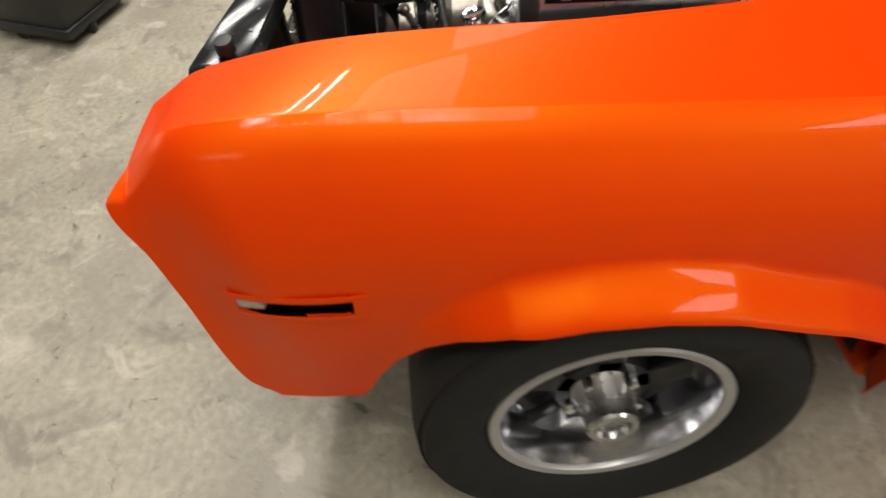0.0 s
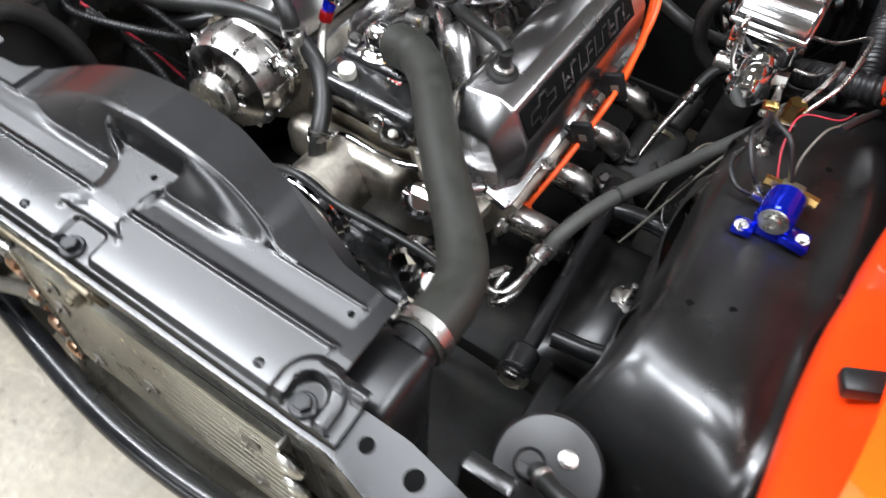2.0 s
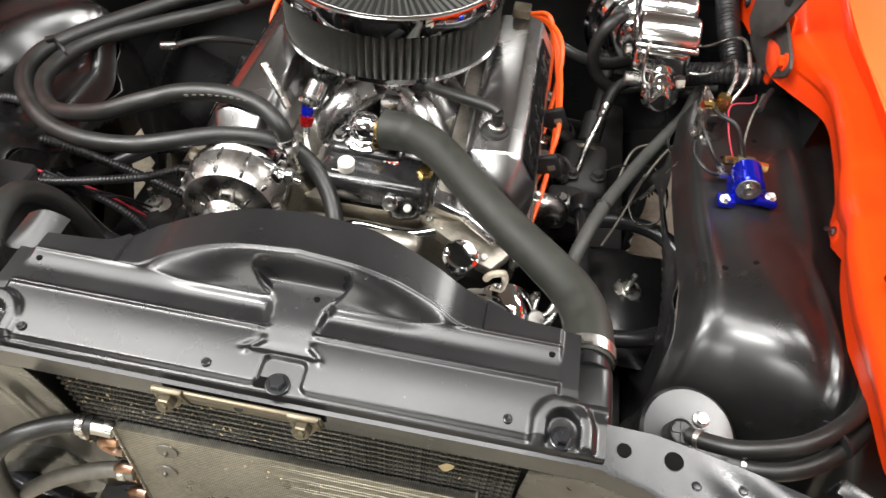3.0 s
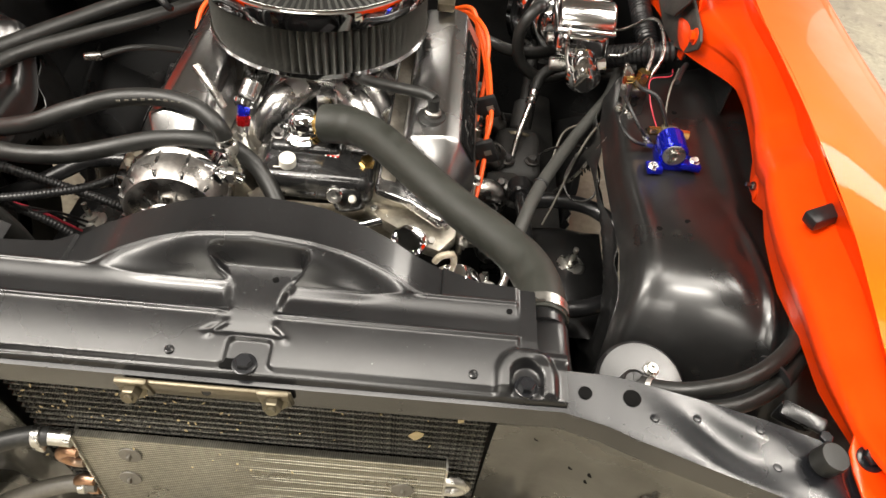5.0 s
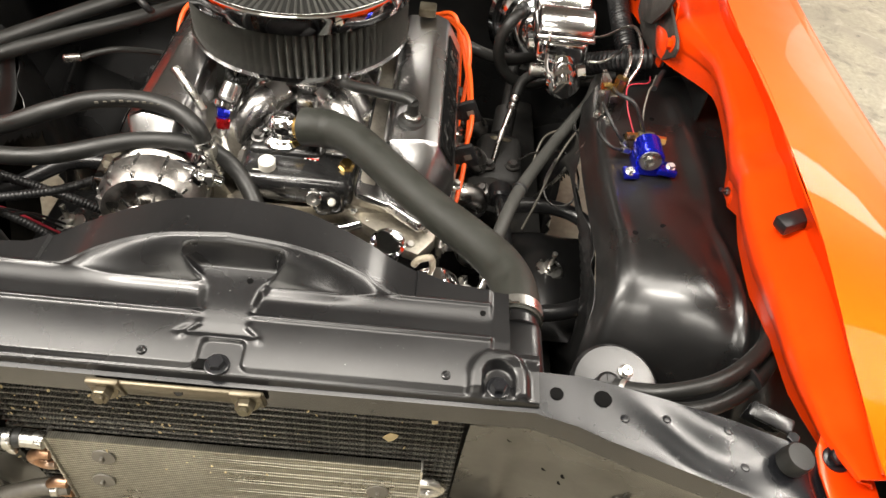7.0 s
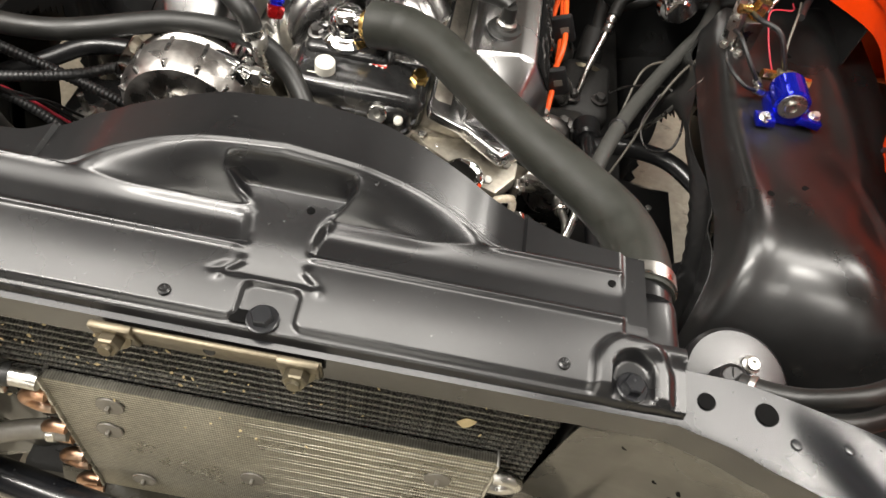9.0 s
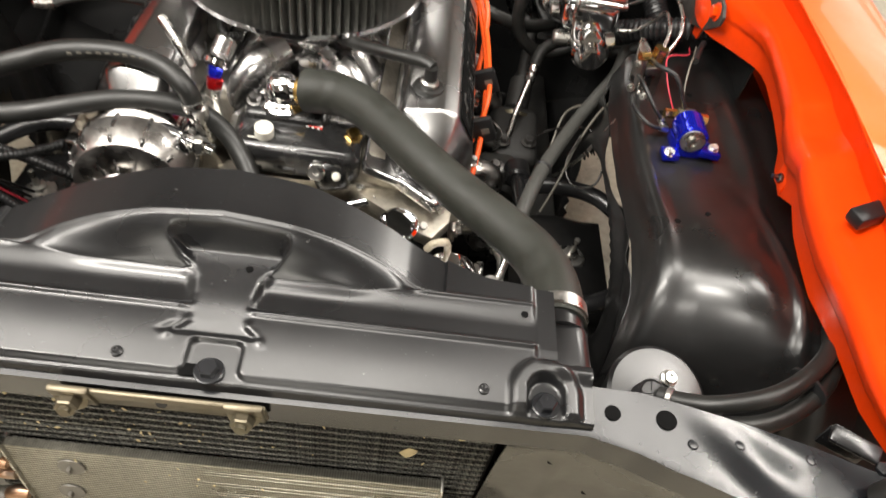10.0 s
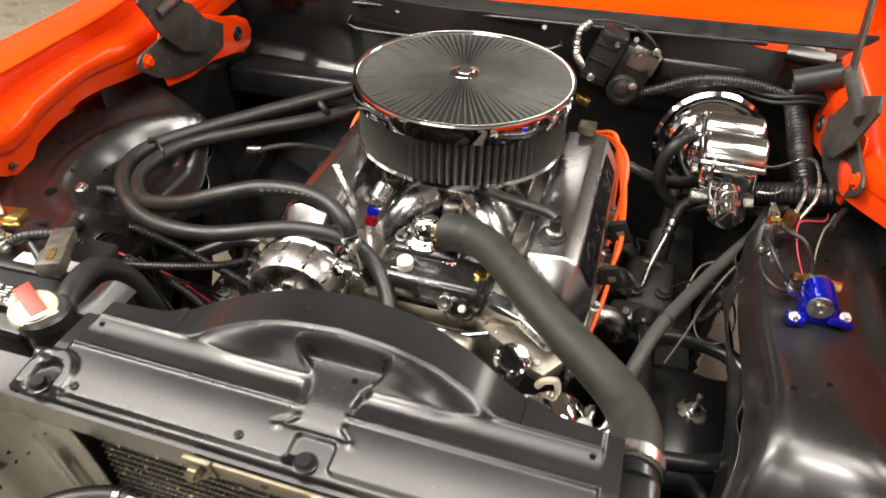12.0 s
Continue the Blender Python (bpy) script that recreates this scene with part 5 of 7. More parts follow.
b = bmesh.new()
for k in range(90):
    on_core = k < 64
    x = rng.uniform(-0.245, -0.02) if k % 3 else rng.uniform(-0.2, 0.19)
    y, z, s = (0.0120, rng.uniform(0.612, 0.728), rng.uniform(0.0006, 0.0019)) if on_core else (-0.0045, rng.uniform(0.44, 0.60), rng.uniform(0.0006, 0.0016))
    pts = [(s * math.cos(a) * rng.uniform(0.6, 1.8), s * math.sin(a) * rng.uniform(0.4, 1.0)) for a in (0.1, 1.5, 2.7, 4.0, 5.2)]
    prism(b, pts, 0.0005, to((x, y, z), (rng.uniform(-0.4, 0.4), -1, rng.uniform(0.0, 0.8))) @ Matrix.Rotation(rng.uniform(0, 6), 4, "Z"))
tagged(part("leaf_litter", b, M_LEAF), "tiny dry leaf crumbs caught in the radiator fins", "debris", kind="stuff")

# ---- fan shroud body and fan ----
shr = thing("fan_shroud", (XC, 0.13, SZ - SHR), "black fan shroud drum behind the radiator", "fan shroud")
b = bmesh.new()
m = to((XC, 0.106, SZ), (0, 1, 0))
lathe(b, [(SHR - 0.006, 0.0), (SHR - 0.006, 0.046), (SHR - 0.010, 0.046), (SHR - 0.010, 0.0)], m, 96, close=False)
part("drum", b, M_PLASTIC, shr, angle=40)
b = bmesh.new()
box(b, (XC, 0.100, 0.535), (0.46, 0.006, 0.36), bev=0.003)
part("back_plate", b, M_PLASTIC, shr)
fan = thing("cooling_fan", (XC, 0.20, 0.40), "black engine fan with polished hub behind the shroud", "fan")
b = bmesh.new()
cyl(b, (XC, 0.165, 0.50), (XC, 0.235, 0.50), 0.045, seg=40, bev=0.006)
part("clutch_hub", b, M_CAST, fan)
for k in range(6):
    b = bmesh.new()
    m = to((XC, 0.18, 0.50), (0, 1, 0)) @ Matrix.Rotation(k * math.pi / 3 + 0.2, 4, "Z") @ pose(0, 0, 0, 28, 0, 0)
    box(b, (0.125, 0, 0), (0.17, 0.065, 0.003), bev=0.0012, m=m)
    part("blade", b, M_PLASTIC, fan)

# ---- engine ----
eng = thing("engine", (ENG, 0.66, 0.22), "black and polished aluminium V8 engine in an open engine bay", "engine")
b = bmesh.new()
box(b, (ENG, 0.66, 0.37), (0.24, 0.44, 0.26), bev=0.02)
box(b, (ENG, 0.66, 0.26), (0.30, 0.40, 0.10), bev=0.03)
part("block", b, M_ENGINE, eng, "gloss black engine block", angle=30)
b = bmesh.new()
box(b, (ENG, 1.02, 0.33), (0.30, 0.22, 0.28), bev=0.05, seg=3)
part("bell_housing", b, M_ENGINE, eng, angle=30)
b = bmesh.new()
box(b, (ENG, 0.60, 0.225), (0.24, 0.50, 0.06), bev=0.02)
part("oil_pan", b, M_ENGINE, eng)
for side in (1, -1):
    fix = (lambda q: q) if side > 0 else (lambda q: mirror_x(q, ENG))
    b = bmesh.new()
    box(b, (0.118, 0.635, 0.535), (0.17, 0.43, 0.11), (0, 26, 0), bev=0.010)
    hd = part("cylinder_head", fix(b), M_CAST, eng, "cast cylinder head", angle=30)
    b = bmesh.new()
    box(b, (0.30, 0.60, 0.30), (0.10, 0.09, 0.06), bev=0.01)
    part("engine_mount", fix(b), M_ENGINE, eng)

# intake manifold
b = bmesh.new()
box(b, (ENG, 0.66, 0.565), (0.19, 0.40, 0.05), bev=0.01)
man = part("intake_manifold", b, M_POLISH, eng, "polished aluminium intake manifold", angle=30)
for k, y in enumerate((0.53, 0.60, 0.73, 0.80)):
    for side in (1, -1):
        b = bmesh.new()
        tube(b, [(ENG + side * 0.03, 0.665 + (y - 0.665) * 0.55, 0.650), (ENG + side * 0.065, 0.665 + (y - 0.665) * 0.8, 0.635), (ENG + side * 0.098, y, 0.590)], 0.024, 16, flat=0.8)
        part("runner", b, M_POLISH, man, angle=60)
b = bmesh.new()
box(b, (ENG, 0.665, 0.640), (0.13, 0.14, 0.035), bev=0.008)
part("plenum", b, M_POLISH, man, angle=30)
# gloss black front water crossover with sticker and plugs
b = bmesh.new()
box(b, (ENG + 0.015, 0.445, 0.600), (0.17, 0.075, 0.052), (6, 0, 0), bev=0.014, seg=3)
box(b, (ENG - 0.005, 0.485, 0.622), (0.11, 0.06, 0.03), bev=0.010, seg=3)
box(b, (-0.0075, 0.460, 0.6185), (0.040, 0.034, 0.014), (22, 0, -6), bev=0.004)
box(b, (ENG + 0.062, 0.425, 0.585), (0.05, 0.05, 0.05), (0, 0, 15), bev=0.014, seg=3)
cross = part("water_crossover", b, M_ENGINE, man, "gloss black water crossover", angle=40)
b = lathe(bmesh.new(), [(0.0115, 0), (0.0115, 0.012), (0.010, 0.0135), (0.0045, 0.0135), (0.0042, 0.010), (0, 0.010)], to((0.005, 0.407, 0.596), (0.05, -1, 0.55)), 28)
part("threaded_plug", b, M_STEEL, cross.parent, "bright threaded plug", angle=30)
b = lathe(bmesh.new(), [(0.0058, 0), (0.0058, 0.012), (0.004, 0.014), (0, 0.014)], to((0.031, 0.405, 0.592), (0.1, -1, 0.7)), 20)
part("sender_cap", b, M_WHITE, man, "white nylon sender cap", angle=30)
b = lathe(bmesh.new(), [(0.012, 0), (0.012, 0.006), (0.0085, 0.008), (0.0085, 0.016), (0, 0.016)], to((0.046, 0.448, 0.622), (0.1, -0.3, 1)), 6)
part("brass_plug", b, M_BRASS, man, "brass hex plug", angle=25)
m = Matrix.Translation((-0.0075, 0.456, 0.6275)) @ pose(0, 0, 0, 22, 0, -6) @ Matrix.Scale(0.68, 4)
b = bmesh.new()
box(b, (0, 0, 0), (0.036, 0.020, 0.0012), bev=0.0004, m=m)
stk = part("sticker", b, M_TAPE, man, "red white and blue sticker")
b = bmesh.new()
box(b, (0, 0.0045, 0.0009), (0.0345, 0.0095, 0.0008), m=m)
part("sticker_band", b, M_LABEL, man)
part("sticker_word", letters("USA", 0.0105, 0.0003, m @ pose(0, 0.0045, 0.0018)), M_PLASTIC, man)
b = bmesh.new()
for k in range(3):
    box(b, (-0.011 + 0.011 * k, -0.005, 0.0010), (0.004, 0.004, 0.0008), m=m)
part("sticker_mark", b, M_LABEL, man)
# chrome thermostat housing and gold hose end
b = bmesh.new()
bmesh.ops.create_uvsphere(b, u_segments=28, v_segments=18, radius=0.024, matrix=pose(-0.052, 0.488, 0.655))
lathe(b, [(0.034, 0), (0.034, 0.006), (0.026, 0.010), (0.020, 0.016)], pose(-0.052, 0.488, 0.634), 32)
tube(b, [(-0.052, 0.488, 0.657), (-0.035, 0.484, 0.660), (-0.014, 0.478, 0.666)], 0.0165, 20)
thm = part("thermostat_housing", b, M_CHROME, eng, "chrome thermostat housing", angle=60)
b = lathe(bmesh.new(), [(0.0172, 0), (0.0185, 0.002), (0.0185, 0.012), (0.0172, 0.014)], to((-0.030, 0.4825, 0.661), (1, -0.25, 0.25)), 28)
part("gold_collar", b, M_BRASS, thm, "gold-coloured collar")
for p, d in (((-0.088, 0.478, 0.640), (0, -0.2, 1)), ((-0.02, 0.512, 0.645), (0.1, 0, 1))):
    bolt(p, d, 0.008, 0.008, M_DARKSTEEL, thm, washer=0.011)
b = bmesh.new()
prism(b, [(-0.03, -0.010), (0.03, -0.014), (0.044, 0), (0.03, 0.014), (-0.03, 0.012), (-0.042, 0)], 0.005, pose(-0.055, 0.486, 0.631, 0, 0, -15), 0.0015)
part("flange", b, M_CAST, thm, angle=30)
b = bmesh.new()
cyl(b, (-0.142, 0.418, 0.668), (-0.138, 0.425, 0.610), 0.011, seg=18, bev=0.002)
part("heater_nipple", b, M_STEEL, eng, "steel heater hose nipple", angle=30)
# white vacuum cap
b = lathe(bmesh.new(), [(0.0120, 0), (0.0125, 0.010), (0.0120, 0.022), (0.0090, 0.025), (0, 0.026)], to((-0.067, 0.432, 0.616), (0.06, -0.15, 1)), 28)
box(b, (-0.080, 0.424, 0.622), (0.014, 0.004, 0.004), bev=0.001)
part("vacuum_cap", b, M_WHITE, eng, "milky white vacuum cap", angle=40)
# front timing cover and bracket plate
b = bmesh.new()
prism(b, [(-0.10, 0.36), (0.06, 0.36), (0.125, 0.44), (0.155, 0.535), (0.135, 0.560), (0.055, 0.575), (-0.02, 0.562), (-0.13, 0.57), (-0.15, 0.50)], 0.02, Matrix(((1, 0, 0, 0), (0, 0, -1, 0.435), (0, 1, 0, 0), (0, 0, 0, 1))) @ pose(0, 0, 0), 0.004)
tc = part("timing_cover", b, M_CAST, eng, "dull cast timing cover", angle=30)
b = bmesh.new()
prism(b, [(0.040, 0.420), (0.052, 0.436), (0.091, 0.449), (0.150, 0.425), (0.188, 0.399), (0.186, 0.372), (0.164, 0.340), (0.142, 0.348), (0.129, 0.360), (0.073, 0.396)], 0.020, pose(0, 0, 0.546), 0.004)
part("bracket_plate", b, M_CAST, tc, "bare cast accessory bracket", angle=30)
b = bmesh.new()
box(b, (0.122, 0.416, 0.590), (0.128, 0.038, 0.020), (-14, 0, -37), bev=0.007, seg=3)
hp = part("end_plate", b, M_POLISH, tc, "polished end plate", angle=30)
box_in = bmesh.new()
box(box_in, (0.121, 0.413, 0.5985), (0.108, 0.022, 0.006), (-14, 0, -37), bev=0.002)
part("end_panel", box_in, M_CERAMIC, hp, "mirror-polished inset", angle=30)
for x, y, z in ((0.062, 0.415, 0.566), (0.152, 0.358, 0.566), (0.172, 0.390, 0.566)):
    bolt((x, y, z), (0, -0.3, 1), 0.006, 0.005, M_STEEL, tc)
# water pump, pulleys and belt
b = bmesh.new()
cyl(b, (ENG, 0.40, 0.50), (ENG, 0.30, 0.50), 0.055, seg=32, bev=0.008)
box(b, (ENG, 0.385, 0.52), (0.20, 0.05, 0.07), bev=0.02, seg=3)
cyl(b, (-0.063, 0.372, 0.53), (-0.063, 0.352, 0.575), 0.013, seg=18)
wp = part("water_pump", b, M_CAST, eng, "cast aluminium water pump", angle=40)


def pulley(x, y, z, r, material=M_CHROME):
    b = lathe(bmesh.new(), [(0.012, 0.030), (r * 0.55, 0.030), (r * 0.62, 0.022), (r * 0.92, 0.020), (r, 0.016), (r * 0.94, 0.010), (r, 0.004), (r * 0.94, -0.002), (r, -0.008), (r * 0.9, -0.012), (0, -0.012)], to((x, y, z), (0, -1, 0)), 48)
    return part("pulley", b, material, eng, "chrome belt pulley", angle=30)


pulley(ENG, 0.285, 0.50, 0.075)
pulley(ENG, 0.300, 0.36, 0.085)
pulley(0.165, 0.300, 0.50, 0.060)
# power steering pump with chrome nose and cap
b = lathe(bmesh.new(), [(0.0, 0.062), (0.012, 0.060), (0.022, 0.050), (0.028, 0.038), (0.030, 0.030), (0.042, 0.028), (0.044, 0.022), (0.040, 0.018), (0.044, 0.012), (0.040, 0.006), (0.044, 0.0), (0.044, -0.04), (0.03, -0.05)], to((0.195, 0.285, 0.515), (0.18, -1, 0.15)), 40)
ps = part("steering_pump", b, M_CHROME, eng, "chrome power steering pump", angle=35)
b = lathe(bmesh.new(), [(0.016, -0.02), (0.016, 0.004), (0.024, 0.006), (0.025, 0.016), (0.021, 0.019), (0.016, 0.017), (0, 0.017)], to((0.120, 0.340, 0.572), (0, -0.25, 1)), 32)
for k in range(2):
    box(b, (0.120 + (0.02 if k else -0.02), 0.337, 0.586), (0.010, 0.014, 0.008), bev=0.002)
part("filler_cap", b, M_CHROME, eng, "chrome filler cap", angle=30)
b = bmesh.new()
tube(b, [(ENG - 0.079, 0.283, 0.50), (ENG - 0.06, 0.283, 0.548), (ENG, 0.283, 0.577), (ENG + 0.07, 0.283, 0.562), (0.165, 0.283, 0.562), (0.226, 0.285, 0.51), (0.19, 0.287, 0.45), (0.08, 0.293, 0.34), (ENG, 0.293, 0.275), (ENG - 0.085, 0.293, 0.36), (ENG - 0.079, 0.283, 0.50)], 0.006, 8)
part("drive_belt", b, M_RUBBER, eng, "black rubber drive belt", angle=60)
b = bmesh.new()
tube(b, [(0.085, 0.402, 0.56), (0.03, 0.392, 0.548), (-0.04, 0.390, 0.553), (-0.07, 0.385, 0.545)], 0.007, 12)
part("bypass_pipe", b, M_CHROME, eng, angle=60)


# ---- rocker covers ----
def rocker_cover(side):
    fix = (lambda q: q) if side > 0 else (lambda q: mirror_x(q, ENG))
    t = thing("rocker_cover", (ENG + side * 0.18, 0.62, 0.56), "tall polished aluminium rocker cover on the engine", "rocker cover", "rocker covers")
    Y_A, Y_B = 0.408, 0.838
    sec = [(0.092, 0.612), (0.100, 0.674), (0.110, 0.686), (0.158, 0.692), (0.178, 0.684), (0.204, 0.636), (0.207, 0.612), (0.202, 0.566)]
    b = bmesh.new()

    def shell(yy, inset, dz):
        cx, cz = 0.14, 0.60
        return [b.verts.new((cx + (x - cx) * (1 - inset), yy, cz + (z - cz) * (1 - inset) + dz)) for x, z in sec]
    rings = [shell(Y_A + 0.002, 0.34, -0.012), shell(Y_A + 0.003, 0.30, -0.01), shell(Y_A + 0.034, 0.012, 0), shell(Y_A + 0.037, 0.0, 0), shell(Y_B - 0.037, 0.0, 0), shell(Y_B - 0.034, 0.012, 0), shell(Y_B - 0.003, 0.30, -0.01), shell(Y_B - 0.002, 0.34, -0.012)]
    for r0, r1 in zip(rings, rings[1:]):
        for k in range(len(sec)):
            k2 = (k + 1) % len(sec)
            b.faces.new((r0[k], r0[k2], r1[k2], r1[k]))
    b.faces.new(rings[0])
    b.faces.new(rings[-1])
    bmesh.ops.recalc_face_normals(b, faces=b.faces)
    bmesh.ops.bevel(b, geom=[e for e in b.edges if e.calc_face_angle(0) > 0.35], offset=0.003, segments=2, profile=0.5, affect="EDGES")
    body = part("body", fix(b), M_SATIN, t, angle=32)
    # base flange
    b = bmesh.new()
    prism(b, [(-0.074, -0.222), (0.074, -0.222), (0.078, -0.21), (0.078, 0.21), (0.074, 0.222), (-0.074, 0.222), (-0.078, 0.21), (-0.078, -0.21)], 0.012, pose(0.134, 0.623, 0.580, 0, 21, 0), 0.003)
    part("base_flange", fix(b), M_SATIN, t, "polished mounting flange", angle=30)
    # badge panel on the outer face
    d = V((0.204 - 0.178, 0, 0.636 - 0.684)).normalized()
    n = V((0.048, 0, 0.026)).normalized()
    mm = Matrix(((0, d.x * -1, n.x, 0.1915), (1, 0, 0, 0.60), (0, d.z * -1, n.z, 0.6605), (0, 0, 0, 1)))
    b = bmesh.new()
    prism(b, [(-0.150, -0.020), (0.160, -0.020), (0.160, 0.020), (-0.150, 0.020)], 0.0016, mm, 0.0004)
    badge = part("badge_panel", fix(b), M_HOLE, t, "black recessed badge panel")
    # raised outline emblem and bars
    b = bmesh.new()
    ems = [(-0.140, -0.006), (-0.134, 0.006), (-0.112, 0.006), (-0.108, 0.015), (-0.092, 0.015), (-0.094, 0.006), (-0.072, 0.006), (-0.078, -0.006), (-0.100, -0.006), (-0.104, -0.015), (-0.120, -0.015), (-0.118, -0.006), (-0.140, -0.006)]
    for (x0, y0), (x1, y1) in zip(ems, ems[1:]):
        l, a = math.hypot(x1 - x0, y1 - y0), math.degrees(math.atan2(y1 - y0, x1 - x0))
        box(b, ((x0 + x1) / 2, (y0 + y1) / 2, 0.0024), (l + 0.0018, 0.0020, 0.0022), (0, 0, a), m=mm)
    part("emblem", fix(b), M_POLISH, badge, "polished raised emblem")
    for k in range(9):
        b = bmesh.new()
        x0 = -0.052 + 0.0225 * k
        box(b, (x0, 0, 0.0024), (0.0030, 0.026, 0.0022), (0, 0, -14), m=mm)
        box(b, (x0 + 0.009, 0.011 if k % 2 else -0.011, 0.0024), (0.013, 0.0030, 0.0022), m=mm)
        if k % 3 == 0:
            box(b, (x0 + 0.009, 0, 0.0024), (0.010, 0.0030, 0.0022), m=mm)
        part("raised_bar", fix(b), M_POLISH, badge, "polished raised bar")
    # oil breather grommet and hold-down bolts
    for y in (0.50, 0.64, 0.76):
        part("bolt", fix(hexbolt(bmesh.new(), (0.213, y, 0.563), (0.4, 0, 1), 0.006, 0.008, 0.009)), M_STEEL, t, angle=25)
    if side > 0:
        b = lathe(bmesh.new(), [(0.020, 0), (0.0215, 0.003), (0.0190, 0.007), (0.014, 0.008), (0.012, 0.011), (0.008, 0.012)], pose(0.136, 0.486, 0.688, 0, 5, 0), 32)
        part("grommet", b, M_RUBBER, t, "black rubber grommet", angle=40)
        b = bmesh.new()
        cyl(b, (0.136, 0.486, 0.696), (0.137, 0.486, 0.704), 0.0125, seg=26, bev=0.002)
        part("valve_collar", b, M_STEEL, t)
    if side > 0:
        b = bmesh.new()
        box(b, (0.140, 0.80, 0.700), (0.030, 0.03, 0.016), bev=0.003)
        part("oil_fill_cap", b, M_LATCH, t, "tan square filler cap")
    return t


rocker_cover(1)
rocker_cover(-1)

# breather hose to the carburettor
h = thing("breather_hose", (0.05, 0.55, 0.66), "thin black breather hose on the rocker cover", "hose")
b = bmesh.new()
tube(b, [(0.137, 0.486, 0.702), (0.137, 0.486, 0.722)], 0.0085, 14)
tube(b, [(0.138, 0.488, 0.720), (0.125, 0.497, 0.7215), (0.08, 0.520, 0.712), (0.03, 0.550, 0.700), (-0.01, 0.585, 0.690), (-0.035, 0.62, 0.675)], 0.0085, 14)
part("hose", b, M_RUBBER, h, angle=60)

# ---- carburettor and air cleaner ----
AX, AY = -0.060, 0.700
carb = thing("carburettor", (AX, AY, 0.655), "polished four-barrel carburettor under the air cleaner", "carburettor")
b = bmesh.new()
box(b, (AX, AY, 0.682), (0.11, 0.16, 0.05), bev=0.008)
part("main_body", b, M_CAST, carb, angle=30)
for sy in (-0.085, 0.085):
    b = bmesh.new()
    box(b, (AX, AY + sy, 0.677), (0.10, 0.045, 0.045), bev=0.007)
    bowl = part("fuel_bowl", b, M_POLISH, carb, angle=30)
    for sx in (-0.035, 0.035):
        bolt((AX + sx, AY + sy + math.copysign(0.0225, sy), 0.69), (0, math.copysign(1, sy), 0), 0.005, 0.006, M_STEEL, bowl)
b = bmesh.new()
box(b, (AX + 0.075, AY - 0.02, 0.672), (0.03, 0.05, 0.05), bev=0.006)
cyl(b, (AX + 0.09, AY - 0.05, 0.66), (AX + 0.13, AY - 0.09, 0.645), 0.012, seg=16)
part("choke_linkage", b, M_POLISH, carb, angle=30)
b = bmesh.new()
tube(b, [(AX + 0.06, AY + 0.02, 0.66), (AX + 0.10, AY - 0.02, 0.665), (AX + 0.12, AY - 0.06, 0.68), (AX + 0.10, AY - 0.08, 0.66)], 0.0035, 8)
part("throttle_rod", b, M_STEEL, carb, angle=60)
b = bmesh.new()
box(b, (AX + 0.035, AY - 0.165, 0.664), (0.028, 0.022, 0.030), bev=0.003)
part("fuel_inlet", b, M_POLISH, carb, angle=30)
b = bmesh.new()
tube(b, [(AX - 0.095, AY - 0.09, 0.70), (AX - 0.10, AY - 0.10, 0.68), (AX - 0.09, AY - 0.12, 0.665), (AX - 0.07, AY - 0.11, 0.66)], 0.007, 12, ridge=0.2, pitch=0.004)
part("choke_tube", b, M_RUBBER, carb, angle=60)

air = thing("air_cleaner", (AX, AY, 0.702), "round chrome-rimmed air cleaner with pleated gauze lid on the carburettor", "air cleaner")
m = pose(AX, AY, 0.0)
part("base_ring", lathe(bmesh.new(), [(0.06, 0.702), (0.150, 0.700), (0.170, 0.703), (0.1745, 0.708), (0.1735, 0.714), (0.166, 0.716), (0.06, 0.712)], m, 96), M_CHROME, air, "chrome base pan", angle=40)
b = bmesh.new()
N = 86
ring = [[], []]
for k in range(2 * N):
    a = math.pi * k / N
    r = 0.1710 if k % 2 else 0.1560
    for j, z in enumerate((0.713, 0.795)):
        ring[j].append(b.verts.new((AX + r * math.cos(a), AY + r * math.sin(a), z)))
for k in range(2 * N):
    k2 = (k + 1) % (2 * N)
    b.faces.new((ring[0][k], ring[0][k2], ring[1][k2], ring[1][k]))
part("pleated_element", b, M_FILTER, air, "dark grey pleated filter element", angle=8)
part("lid_rim", lathe(bmesh.new(), [(0.1755, 0.784), (0.1785, 0.786), (0.1785, 0.811), (0.1772, 0.8140), (0.1745, 0.8152), (0.1710, 0.8145), (0.1695, 0.8120), (0.1695, 0.804)], m, 120), M_CHROME, air, "chrome lid rim", angle=40)
part("gauze_top", lathe(bmesh.new(), [(0.1705, 0.8065), (0.155, 0.8075), (0.12, 0.8090), (0.085, 0.8105), (0.05, 0.8120), (0.02, 0.8130), (0, 0.8130)], m, 96), M_GAUZEDARK, air, "gauze lid with the shade between its pleats put into the colour", angle=40)
b = bmesh.new()
for k in range(92):
    a = 2 * math.pi * (k + 0.25 * rng.random()) / 92
    ca, sa = math.cos(a), math.sin(a)
    rows = []
    for r, base in ((0.021, 0.8128), (0.05, 0.8120), (0.085, 0.8105), (0.12, 0.8090), (0.1695, 0.8065)):
        w = 0.0004 + 0.016 * r
        hgt = 0.0042 * min(1.0, r / 0.06)
        rows.append([b.verts.new((AX + r * ca - q * sa, AY + r * sa + q * ca, base + z)) for q, z in ((-w, -0.001), (0.15 * w, hgt), (w, -0.001))])
    for r0, r1 in zip(rows, rows[1:]):
        for q in range(2):
            b.faces.new((r0[q], r1[q], r1[q + 1], r0[q + 1]))
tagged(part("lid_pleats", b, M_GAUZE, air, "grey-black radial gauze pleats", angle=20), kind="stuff")
